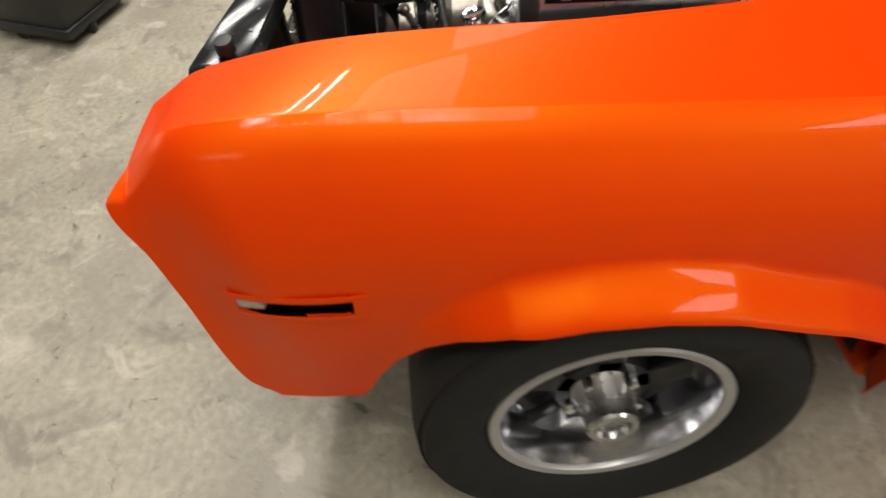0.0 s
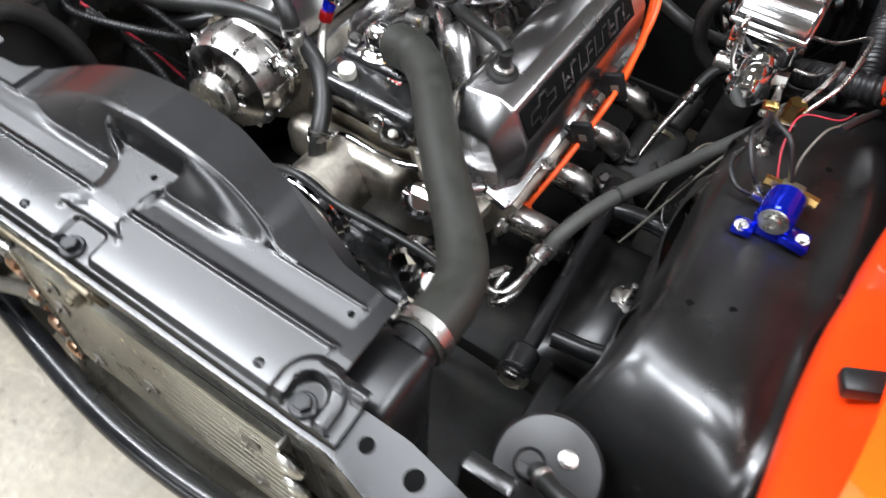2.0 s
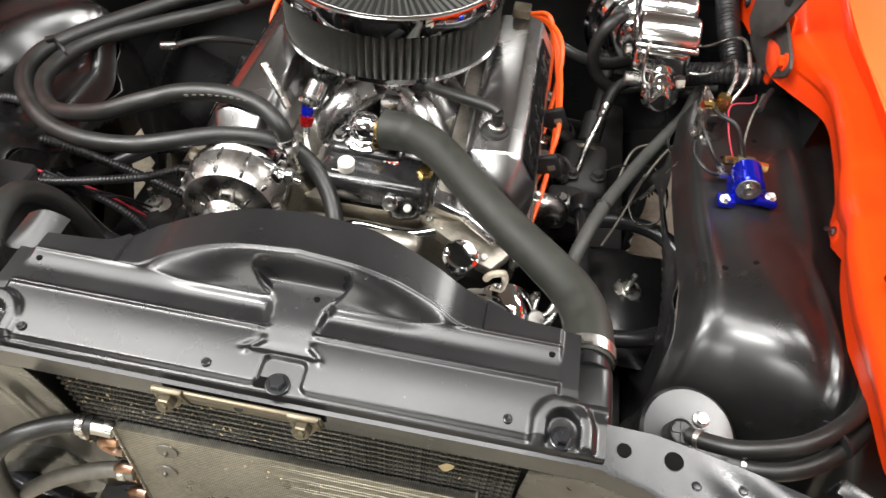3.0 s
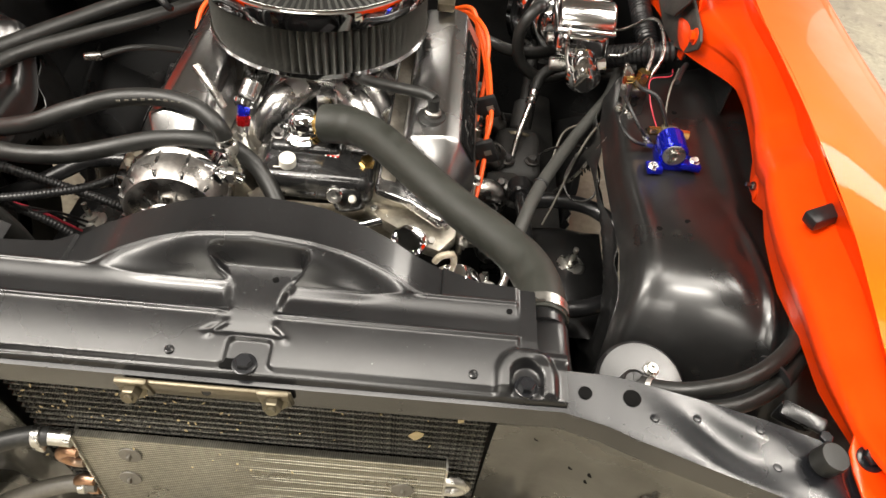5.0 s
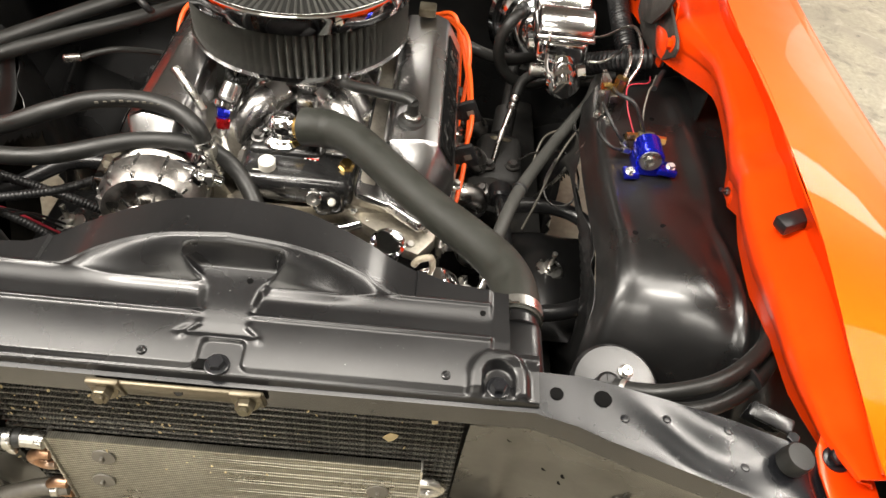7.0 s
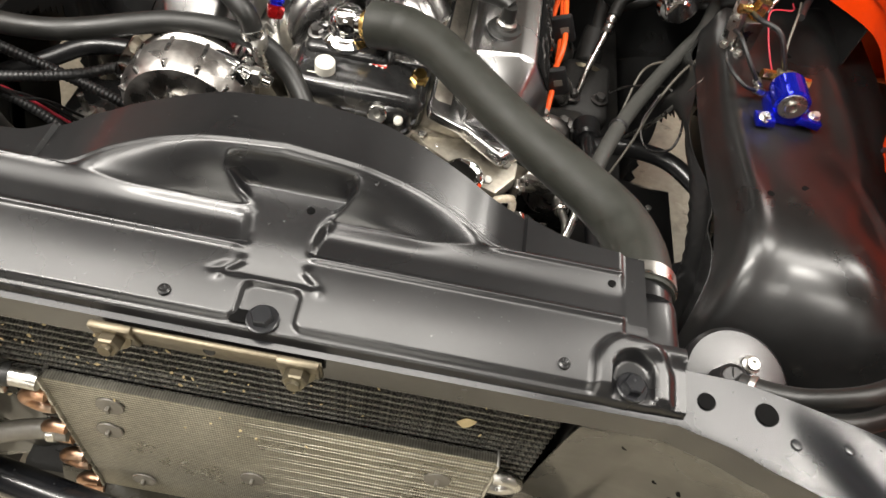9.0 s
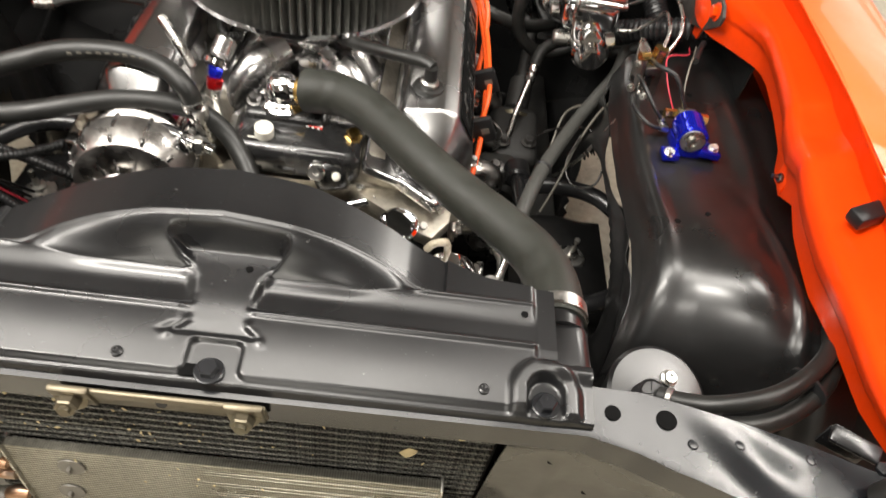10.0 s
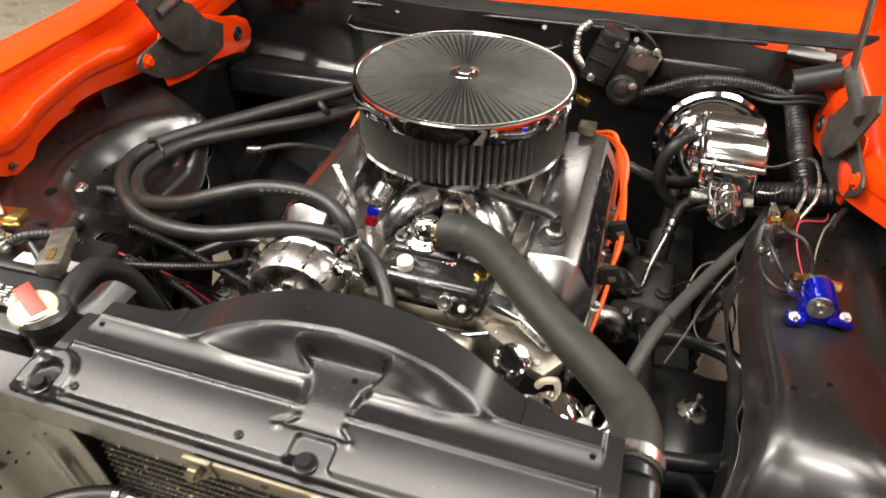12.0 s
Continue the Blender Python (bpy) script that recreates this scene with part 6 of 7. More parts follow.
part("centre_boss", lathe(bmesh.new(), [(0.0245, 0.812), (0.0245, 0.8155), (0.022, 0.8175), (0.0135, 0.8185), (0.0130, 0.8205), (0.0115, 0.8215), (0, 0.8215)], m, 40), M_CHROME, air, "chrome centre nut plate", angle=35)
part("rubber_washer", lathe(bmesh.new(), [(0.0085, 0.8210), (0.0095, 0.8230), (0.0085, 0.8250), (0.004, 0.8250), (0, 0.8240)], m, 28), M_RUBBER, air)

# ---- braided fuel line ----
fl = thing("fuel_line", (-0.13, 0.46, 0.57), "braided steel fuel line with blue and red anodised fittings", "fuel line")
b = bmesh.new()
cyl(b, (-0.128, 0.520, 0.700), (-0.136, 0.500, 0.682), 0.0135, seg=28, bev=0.003)
part("filter_body", b, M_POLISH, fl, "clear polished inline filter")
b = bmesh.new()
cyl(b, (-0.136, 0.500, 0.683), (-0.139, 0.493, 0.674), 0.0165, seg=28, bev=0.003)
part("end_cap", b, M_CHROME, fl)
part("blue_fitting", lathe(bmesh.new(), [(0.0100, 0), (0.0100, 0.012), (0.008, 0.013), (0.008, 0.016)], to((-0.139, 0.493, 0.675), (-0.05, -0.55, -0.8)), 6), M_BLUE, fl, "blue anodised fitting", angle=25)
part("red_fitting", lathe(bmesh.new(), [(0.0108, 0), (0.0108, 0.010), (0.0095, 0.015), (0.007, 0.016)], to((-0.1398, 0.4845, 0.6625), (-0.02, -0.45, -0.85)), 6), M_REDAN, fl, "red anodised fitting", angle=25)
b = bmesh.new()
tube(b, [(-0.140, 0.479, 0.652), (-0.139, 0.468, 0.635), (-0.127, 0.448, 0.618), (-0.105, 0.420, 0.59), (-0.085, 0.40, 0.56), (-0.09, 0.38, 0.52)], 0.0066, 14)
part("braided_hose", b, M_BRAID, fl, angle=60)


st = thing("support_strut", (-0.197, 0.525, 0.640), "pale grey metal strut leaning on the rocker cover", "strut")
b = bmesh.new()
box(b, (0, 0, 0), (0.013, 0.009, 0.070), bev=0.004, m=to((-0.176, 0.475, 0.715), (-0.040, 0.024, 0.052)))
part("bar", b, M_STEEL, st, angle=30)

# ---- hoses ----
def hose_clamp(parent, p, d, r, w=0.010, tab=True):
    b = lathe(bmesh.new(), [(r, 0), (r + 0.0012, 0.0004), (r + 0.0012, w - 0.0004), (r, w)], to(p, d), 32)
    if tab:
        q = to(p, d)
        box(b, (r + 0.004, 0.0, w / 2), (0.008, 0.014, w * 0.9), bev=0.0015, m=q)
        box(b, (r + 0.003, 0.012, w / 2), (0.0015, 0.022, w * 0.8), (0, 0, 25), m=q)
    return part("hose_clamp", b, M_STEEL, parent, "worm-drive steel hose clamp", angle=30)


h = thing("radiator_hose", (0.15, 0.30, 0.66), "thick matt black upper radiator hose from tank to thermostat", "hose")
b = bmesh.new()
tube(b, [(0.272, 0.106, 0.731), (0.273, 0.128, 0.729), (0.271, 0.165, 0.722), (0.257, 0.205, 0.714), (0.222, 0.250, 0.706), (0.176, 0.300, 0.699), (0.132, 0.349, 0.696), (0.098, 0.391, 0.692), (0.066, 0.428, 0.688), (0.035, 0.455, 0.682), (0.008, 0.470, 0.674), (-0.018, 0.478, 0.667)],
     lambda u: 0.0262 - 0.002 * math.sin(math.pi * u) + (0.002 if u > 0.9 else 0), 26, step=0.006)
part("hose", b, M_FOAM, h, angle=60)
hose_clamp(h, (0.2722, 0.110, 0.7308), (0.02, 1, -0.06), 0.0268, 0.014)
hose_clamp(h, (-0.012, 0.4765, 0.6685), (-1, 0.3, -0.25), 0.0245, 0.006, False)

h = thing("heater_hose", (-0.35, 0.45, 0.56), "long black heater hose looped across the engine bay", "hose", "heater hoses")
b = bmesh.new()
tube(b, [(-0.20, 1.08, 0.645), (-0.325, 0.891, 0.660), (-0.479, 0.697, 0.660), (-0.560, 0.590, 0.658), (-0.588, 0.520, 0.656), (-0.559, 0.446, 0.654), (-0.475, 0.383, 0.650), (-0.362, 0.370, 0.655), (-0.236, 0.412, 0.665), (-0.155, 0.425, 0.655), (-0.112, 0.421, 0.625), (-0.080, 0.390, 0.597), (-0.063, 0.355, 0.572), (-0.060, 0.345, 0.545)], 0.0125, 18, step=0.006)
part("hose", b, M_RUBBER, h, angle=60)
hose_clamp(h, (-0.0655, 0.360, 0.580), (0.05, -0.3, -0.8), 0.0128, 0.010)
h2 = thing("heater_hose", (-0.35, 0.50, 0.56), "long black heater hose with faded print looped to the manifold", "hose", "heater hoses")
b = bmesh.new()
tube(b, [(-0.18, 1.08, 0.60), (-0.348, 0.792, 0.640), (-0.470, 0.675, 0.643), (-0.540, 0.600, 0.645), (-0.562, 0.530, 0.645), (-0.548, 0.470, 0.647), (-0.495, 0.415, 0.655), (-0.410, 0.398, 0.680), (-0.345, 0.412, 0.702), (-0.296, 0.437, 0.708), (-0.238, 0.449, 0.707), (-0.188, 0.440, 0.703), (-0.156, 0.424, 0.688), (-0.146, 0.418, 0.664)], 0.0125, 18, step=0.006)
part("hose", b, M_RUBBER, h2, angle=60)
hose_clamp(h2, (-0.1485, 0.4195, 0.672), (0.25, -0.1, -1), 0.0128, 0.010)
b = bmesh.new()
for k in range(9):
    box(b, (-0.286 + 0.010 * k, 0.4305 + 0.0012 * k - 0.00032 * (k - 4) ** 2, 0.7125), (0.005, 0.0015, 0.0015 if k % 3 else 0.003), (0, 0, 10))
part("printed_line", b, M_GREYPLASTIC, h2)
z = thing("cable_tie", (-0.57, 0.53, 0.65), "black cable tie binding the two heater hoses", "cable tie")
b = lathe(bmesh.new(), [(0.0260, 0), (0.0272, 0.0004), (0.0272, 0.004), (0.0260, 0.0044)], to((-0.572, 0.560, 0.652), (-0.6, -1.0, 0)) @ Matrix.Diagonal((1, 0.62, 1, 1)), 32)
box(b, (-0.575, 0.552, 0.672), (0.012, 0.010, 0.006), (0, 0, 40), bev=0.001)
part("strap", b, M_PLASTIC, z, angle=30)

# vacuum tee beside the heater hoses
v = thing("vacuum_hose", (-0.40, 0.75, 0.60), "thin dusty vacuum hose with pale end clip", "hose")
b = bmesh.new()
tube(b, [(-0.405, 0.61, 0.652), (-0.385, 0.635, 0.650), (-0.355, 0.66, 0.645), (-0.31, 0.70, 0.62), (-0.275, 0.72, 0.60)], 0.005, 12)
part("hose", b, M_RUBBER, v, angle=60)
b = bmesh.new()
cyl(b, (-0.423, 0.602, 0.655), (-0.400, 0.615, 0.652), 0.0065, seg=18, bev=0.002)
part("end_clip", b, M_EXHAUST, v)
b = bmesh.new()
tube(b, [(-0.330, 0.72, 0.70), (-0.325, 0.705, 0.712), (-0.312, 0.70, 0.700), (-0.315, 0.715, 0.690)], 0.006, 12)
part("tee", b, M_PLASTIC, v, angle=60)

# ---- wiring harness on the battery side ----
HARNESS = [
    ([(-0.500, 0.47, 0.60), (-0.572, 0.455, 0.622), (-0.612, 0.452, 0.625), (-0.634, 0.425, 0.622), (-0.605, 0.385, 0.624), (-0.553, 0.338, 0.645), (-0.492, 0.280, 0.705), (-0.441, 0.226, 0.747)], 0.0085),
    ([(-0.535, 0.205, 0.735), (-0.547, 0.232, 0.712), (-0.574, 0.309, 0.665), (-0.552, 0.337, 0.625), (-0.497, 0.323, 0.600), (-0.377, 0.376, 0.582), (-0.304, 0.420, 0.582), (-0.27, 0.44, 0.575)], 0.0070),
    ([(-0.554, 0.343, 0.625), (-0.542, 0.392, 0.606), (-0.511, 0.415, 0.585), (-0.421, 0.438, 0.525), (-0.359, 0.437, 0.500), (-0.30, 0.44, 0.46)], 0.0080),
    ([(-0.49, 0.335, 0.60), (-0.455, 0.350, 0.57), (-0.40, 0.36, 0.52), (-0.36, 0.36, 0.46)], 0.0065),
]
for pts, r in HARNESS:
    t = thing("wiring_loom", pts[len(pts) // 2], "black corrugated wiring loom on the battery side", "wiring loom", "corrugated wiring looms")
    b = bmesh.new()
    tube(b, pts, r, 12, ridge=0.16, pitch=0.0052)
    part("conduit", b, M_PLASTIC, t, angle=60)
M_GRIMY = mat("grimy_connector_plastic", (0.055, 0.05, 0.042), 0.4, 0, 0, var=0.4, scale=60, second=(0.12, 0.10, 0.075), second_scale=45)
t = thing("wiring_connector", (-0.425, 0.20, 0.738), "grimy grey wiring connector with a yellow mark", "connector")
b = bmesh.new()
m = to((-0.437, 0.217, 0.748), (0.40, -0.80, 0.02))
box(b, (0, 0, 0.02), (0.026, 0.018, 0.045), bev=0.003, m=m)
box(b, (0, 0, 0.056), (0.031, 0.022, 0.034), bev=0.005, m=m)
part("body", b, M_GRIMY, t, angle=30)
b = bmesh.new()
box(b, (0.002, 0.0125, 0.056), (0.008, 0.0012, 0.018), m=m)
part("yellow_mark", b, M_BRASS, t, "yellow paint mark")
for k in range(3):
    t = thing("wire", (-0.44 + 0.02 * k, 0.36, 0.55), "thin red and black wire below the wiring loom", "wire", "loose wires")
    b = bmesh.new()
    tube(b, [(-0.505 + 0.02 * k, 0.34, 0.605), (-0.47 + 0.02 * k, 0.355, 0.575 - 0.01 * k), (-0.44 + 0.015 * k, 0.38, 0.53), (-0.40, 0.40 + 0.01 * k, 0.47)], 0.0022, 8)
    part("strand", b, M_WIRERED if k == 0 else M_PLASTIC, t, angle=60)

# ---- battery ----
bt = thing("battery", (-0.515, 0.165, 0.482), "black car battery with printed vent caps beside the radiator", "battery")
b = bmesh.new()
box(b, (-0.515, 0.165, 0.595), (0.235, 0.165, 0.225), bev=0.006)
part("case", b, M_PLASTIC, bt, angle=30)
b = bmesh.new()
box(b, (-0.515, 0.165, 0.711), (0.240, 0.170, 0.014), bev=0.004)
lid = part("lid", b, M_PLASTIC, bt, angle=30)
for cx, cy in ((-0.440, 0.118), (-0.530, 0.108)):
    b = bmesh.new()
    prism(b, [(-0.036, -0.016), (0.030, -0.016), (0.036, -0.009), (0.036, 0.016), (-0.030, 0.016), (-0.036, 0.010)], 0.014, pose(cx, cy, 0.7175, 0, 0, 6), 0.002)
    vc = part("vent_cap", b, M_PLASTIC, bt, "black vent cap with white print", angle=30)
    for j in range(6):
        for i in range(4):
            b = bmesh.new()
            box(b, (cx - 0.022 + 0.015 * i + (0.002 if j % 2 else 0), cy + 0.0105 - 0.0042 * j, 0.7320), (0.011 - 0.002 * ((i + j) % 3), 0.0014, 0.0006), (0, 0, 6))
            part("print_bar", b, M_LABEL, vc)
b = bmesh.new()
box(b, (-0.50, 0.168, 0.7200), (0.20, 0.012, 0.008), (0, 0, 3), bev=0.003)
part("carry_strap", b, M_RUBBER, bt)
b = bmesh.new()
box(b, (-0.452, 0.190, 0.7195), (0.085, 0.018, 0.0012), (0, 0, 3))
part("label_strip", b, M_LABEL, bt, "white label strip")
# terminal with silver clamp, copper strap and gold blocks
b = bmesh.new()
cyl(b, (-0.522, 0.192, 0.715), (-0.522, 0.192, 0.748), 0.009, seg=20, bev=0.002)
box(b, (-0.522, 0.192, 0.733), (0.034, 0.026, 0.016), bev=0.005)
box(b, (-0.548, 0.184, 0.732), (0.032, 0.022, 0.014), bev=0.005)
tm = part("terminal_clamp", b, M_STEEL, bt, "bright battery terminal clamp", angle=30)
bolt((-0.548, 0.184, 0.739), (0, 0, 1), 0.007, 0.006, M_COPPER, tm, washer=0.011)
bolt((-0.517, 0.190, 0.745), (0, 0, 1), 0.006, 0.007, M_STEEL, tm, washer=0.009)
for x, y in ((-0.523, 0.222), (-0.575, 0.212)):
    b = bmesh.new()
    box(b, (x, y, 0.750), (0.034, 0.024, 0.014), (0, 0, 12), bev=0.001)
    part("gold_block", b, M_BRASS, tm, "gold-plated distribution block", angle=30)
b = bmesh.new()
box(b, (-0.545, 0.222, 0.766), (0.016, 0.046, 0.004), (16, 0, 52), bev=0.001)
part("copper_strap", b, M_COPPER, tm, "copper strap", angle=30)
b = bmesh.new()
box(b, (-0.561, 0.235, 0.771), (0.018, 0.012, 0.006), (16, 0, 52), bev=0.002)
part("strap_sleeve", b, M_GREYPLASTIC, tm)
b = bmesh.new()
tube(b, [(-0.505, 0.195, 0.735), (-0.485, 0.205, 0.742), (-0.455, 0.225, 0.735), (-0.44, 0.24, 0.70), (-0.43, 0.25, 0.62)], 0.0075, 12, ridge=0.14, pitch=0.005)
part("battery_cable", b, M_PLASTIC, bt, angle=60)
b = bmesh.new()
tube(b, [(-0.49, 0.205, 0.735), (-0.47, 0.195, 0.727), (-0.455, 0.185, 0.720)], 0.006, 12)
part("battery_cable", b, M_PLASTIC, bt, angle=60)
b = bmesh.new()
box(b, (-0.515, 0.165, 0.475), (0.26, 0.19, 0.012), bev=0.003)
box(b, (-0.515, 0.165, 0.40), (0.05, 0.12, 0.14), bev=0.004)
part("battery_tray", b, M_BLACK, car, angle=30)
# overflow hose at the filler neck
t = thing("overflow_hose", (-0.37, 0.19, 0.65), "thick black hose arched beside the radiator cap", "hose")
b = bmesh.new()
tube(b, [(-0.345, 0.095, 0.735), (-0.360, 0.132, 0.745), (-0.374, 0.185, 0.735), (-0.374, 0.225, 0.690), (-0.370, 0.245, 0.63), (-0.365, 0.25, 0.56)], 0.0135, 16)
part("hose", b, M_RUBBER, t, angle=60)

# ---- alternator ----
al = thing("alternator", (-0.215, 0.36, 0.52), "polished alternator at the front corner of the engine", "alternator")
m = to((-0.222, 0.425, 0.585), (0.10, -1, 0.06))
b = lathe(bmesh.new(), [(0.030, -0.022), (0.062, -0.018), (0.074, -0.004), (0.074, 0.028), (0.070, 0.034), (0.074, 0.040), (0.074, 0.064), (0.064, 0.084), (0.040, 0.092), (0.018, 0.093), (0.018, 0.104), (0, 0.104)], m, 56)
body = part("body", b, M_EXHAUST, al, angle=32)
for k in range(12):
    mk = m @ Matrix.Rotation(k * math.pi / 6 + 0.15, 4, "Z")
    b = bmesh.new()
    box(b, (0.050, 0, 0.083), (0.046, 0.005, 0.010), (0, 22, 0), bev=0.0015, m=mk)
    box(b, (0.073, 0, 0.050), (0.006, 0.005, 0.028), bev=0.0015, m=mk)
    part("rib", b, M_POLISH, body, "polished housing rib", angle=20)
for k in range(5):
    b = bmesh.new()
    mk = m @ Matrix.Rotation(1.9 + 0.33 * k, 4, "Z")
    box(b, (0.077, 0, 0.012), (0.014, 0.018, 0.030), bev=0.005, m=mk)
    part("fin", b, M_RAWCAST, body, "cream-grey cast cooling block", angle=20)
for k in range(3):
    b = bmesh.new()
    box(b, (0.074, 0, 0.030), (0.022, 0.022, 0.062), bev=0.005, m=m @ Matrix.Rotation(0.6 + k * 2.1, 4, "Z"))
    part("lug", b, M_CHROME, body, "chrome mounting lug", angle=30)
b = bmesh.new()
box(b, (-0.170, 0.395, 0.640), (0.11, 0.012, 0.010), (0, 12, -12), bev=0.002)
part("adjusting_arm", b, M_CHROME, al, "chrome adjusting arm")
bolt((-0.135, 0.386, 0.632), (0, -1, 0.3), 0.009, 0.008, M_STEEL, al, washer=0.013)
part("pulley", lathe(bmesh.new(), [(0.012, 0.122), (0.030, 0.122), (0.034, 0.118), (0.028, 0.110), (0.034, 0.102), (0.012, 0.100)], m, 40), M_STEEL, al, angle=30)
b = bmesh.new()
box(b, (-0.15, 0.455, 0.60), (0.03, 0.03, 0.05), (0, 0, 20), bev=0.006)
part("bracket", b, M_ENGINE, al)


# ---- headers and plug wires ----
PLUGS = [0.475, 0.583, 0.690, 0.798]


def header(side):
    fix = (lambda q: q) if side > 0 else (lambda q: mirror_x(q, ENG))
    t = thing("exhaust_header", (ENG + side * 0.26, 0.62, 0.30), "dull grey steel tube exhaust header bolted to the cylinder head", "exhaust header", "exhaust headers")
    for y in (0.450, 0.560, 0.668, 0.776):
        b = bmesh.new()
        tube(b, [(0.192, y, 0.490), (0.222, y, 0.492), (0.252, y + 0.010, 0.478), (0.262, y + 0.03, 0.440), (0.255, y + 0.07, 0.38), (0.245, y * 0.5 + 0.42, 0.30)], 0.0210, 20)
        part("tube", fix(b), M_EXHAUST, t, angle=60)
    b = bmesh.new()
    box(b, (0.196, 0.615, 0.492), (0.010, 0.42, 0.045), bev=0.004)
    part("flange", fix(b), M_EXHAUST, t, angle=30)
    for y in (0.415, 0.505, 0.612, 0.722, 0.825):
        part("bolt", fix(hexbolt(bmesh.new(), (0.201, y, 0.505), (1, 0, 0.3), 0.007, 0.006, 0.010)), M_STEEL, t, angle=25)
    return t


header(1)
header(-1)


def plug_wires(side):
    fix = (lambda q: q) if side > 0 else (lambda q: mirror_x(q, ENG))
    for k, y in enumerate(PLUGS):
        t = thing("spark_plug_wire", (ENG + side * 0.25, y, 0.52), "bright orange spark plug wire along the rocker cover", "spark plug wire", "orange spark plug wires")
        o = 0.0075 * (k - 1.5)
        b = bmesh.new()
        pts = [(0.150, 0.90, 0.640), (0.195, 0.855, 0.650 + o * 0.5)]
        for yy, xx, zz in ((0.79, 0.222, 0.622), (0.71, 0.233, 0.600), (0.63, 0.235, 0.578), (0.55, 0.230, 0.556), (0.49, 0.218, 0.530)):
            if yy > y + 0.02:
                pts.append((xx + o * 0.4, yy, zz + o * 1.1))
        pts += [(0.212, y + 0.006, 0.508 + (0.02 if k == 3 else 0)), (0.203, y, 0.478)]
        tube(b, pts, 0.0042, 10)
        part("lead", fix(b), M_WIRE, t, angle=60)
        b = bmesh.new()
        tube(b, [(0.207, y + 0.002, 0.492), (0.196, y - 0.002, 0.468), (0.186, y - 0.004, 0.452)], lambda u: 0.0085 - 0.002 * u, 14)
        part("boot", fix(b), M_WIRE, t, "orange plug boot", angle=60)
    for y, x, z in ((0.665, 0.226, 0.590), (0.575, 0.226, 0.565)):
        s = thing("wire_separator", (ENG + side * (x - ENG), y, z), "black plastic spark plug wire separator", "wire separator", "wire separators")
        b = bmesh.new()
        box(b, (x + 0.004, y, z), (0.032, 0.012, 0.044), (0, -24, 0), bev=0.004)
        box(b, (x - 0.016, y, z - 0.006), (0.03, 0.010, 0.020), (0, 10, 0), bev=0.003)
        part("holder", fix(b), M_PLASTIC, s, angle=30)
        b = bmesh.new()
        box(b, (x + 0.006, y - 0.0062, z + 0.002), (0.012, 0.0008, 0.010), (0, -24, 0))
        part("printed_mark", fix(b), M_GREYPLASTIC, s)


plug_wires(1)
plug_wires(-1)

# ---- brake booster and master cylinder ----
bb = thing("brake_booster", (0.385, 1.00, 0.52), "round chrome brake booster on the firewall", "brake booster")
m = to((0.366, 1.06, 0.585), (0.08, -1, 0.20))
part("shell", lathe(bmesh.new(), [(0.050, -0.01), (0.094, 0.0), (0.101, 0.020), (0.1035, 0.046), (0.109, 0.052), (0.109, 0.060), (0.102, 0.066), (0.097, 0.090), (0.085, 0.104), (0.075, 0.106), (0.070, 0.118), (0.055, 0.130), (0.040, 0.134), (0.038, 0.150), (0, 0.150)], m, 72), M_CHROME, bb, angle=35)
b = bmesh.new()
cyl(b, (0.325, 0.935, 0.655), (0.318, 0.905, 0.660), 0.012, seg=20, bev=0.002)
part("check_valve", b, M_PLASTIC, bb)
mc = thing("master_cylinder", (0.385, 0.80, 0.605), "chrome brake master cylinder with reservoir lid on the booster", "master cylinder")
b = bmesh.new()
box(b, (0.380, 0.812, 0.676), (0.090, 0.140, 0.050), bev=0.014, seg=4)
part("reservoir", b, M_CHROME, mc, angle=35)
b = bmesh.new()
box(b, (0.380, 0.812, 0.706), (0.102, 0.152, 0.010), bev=0.004)
for y in (0.775, 0.848):
    # two rounded chambers across the lid
    bulge = [(0.036 * math.cos(math.pi * k / 14), 0.034 * math.sin(math.pi * k / 14)) for k in range(15)]
    prism(b, bulge, 0.096, Matrix(((0, 0, 1, 0.332), (1, 0, 0, y), (0, 1, 0, 0.709), (0, 0, 0, 1))), 0.006)
part("lid", b, M_SOFTCHROME, mc, "chrome double-domed reservoir lid", angle=50)
b = bmesh.new()
cyl(b, (0.388, 0.905, 0.635), (0.390, 0.715, 0.630), 0.030, seg=36, bev=0.005)
cyl(b, (0.390, 0.720, 0.630), (0.390, 0.700, 0.630), 0.019, seg=28, bev=0.003)
part("bore", b, M_CHROME, mc, angle=35)
for y in (0.760, 0.845):
    part("port_fitting", cyl(bmesh.new(), (0.400, y, 0.630), (0.432, y, 0.635), 0.013, seg=6), M_STEEL, mc, angle=30)
    part("port_plug", cyl(bmesh.new(), (0.360, y, 0.630), (0.332, y, 0.628), 0.012, seg=18, bev=0.002), M_STEEL, mc, angle=30)
b = bmesh.new()
tube(b, [(0.352, 0.812, 0.716), (0.350, 0.735, 0.716), (0.350, 0.728, 0.700), (0.356, 0.730, 0.655), (0.37, 0.735, 0.635)], 0.003, 8)
part("bail_wire", b, M_STEEL, mc, angle=60)
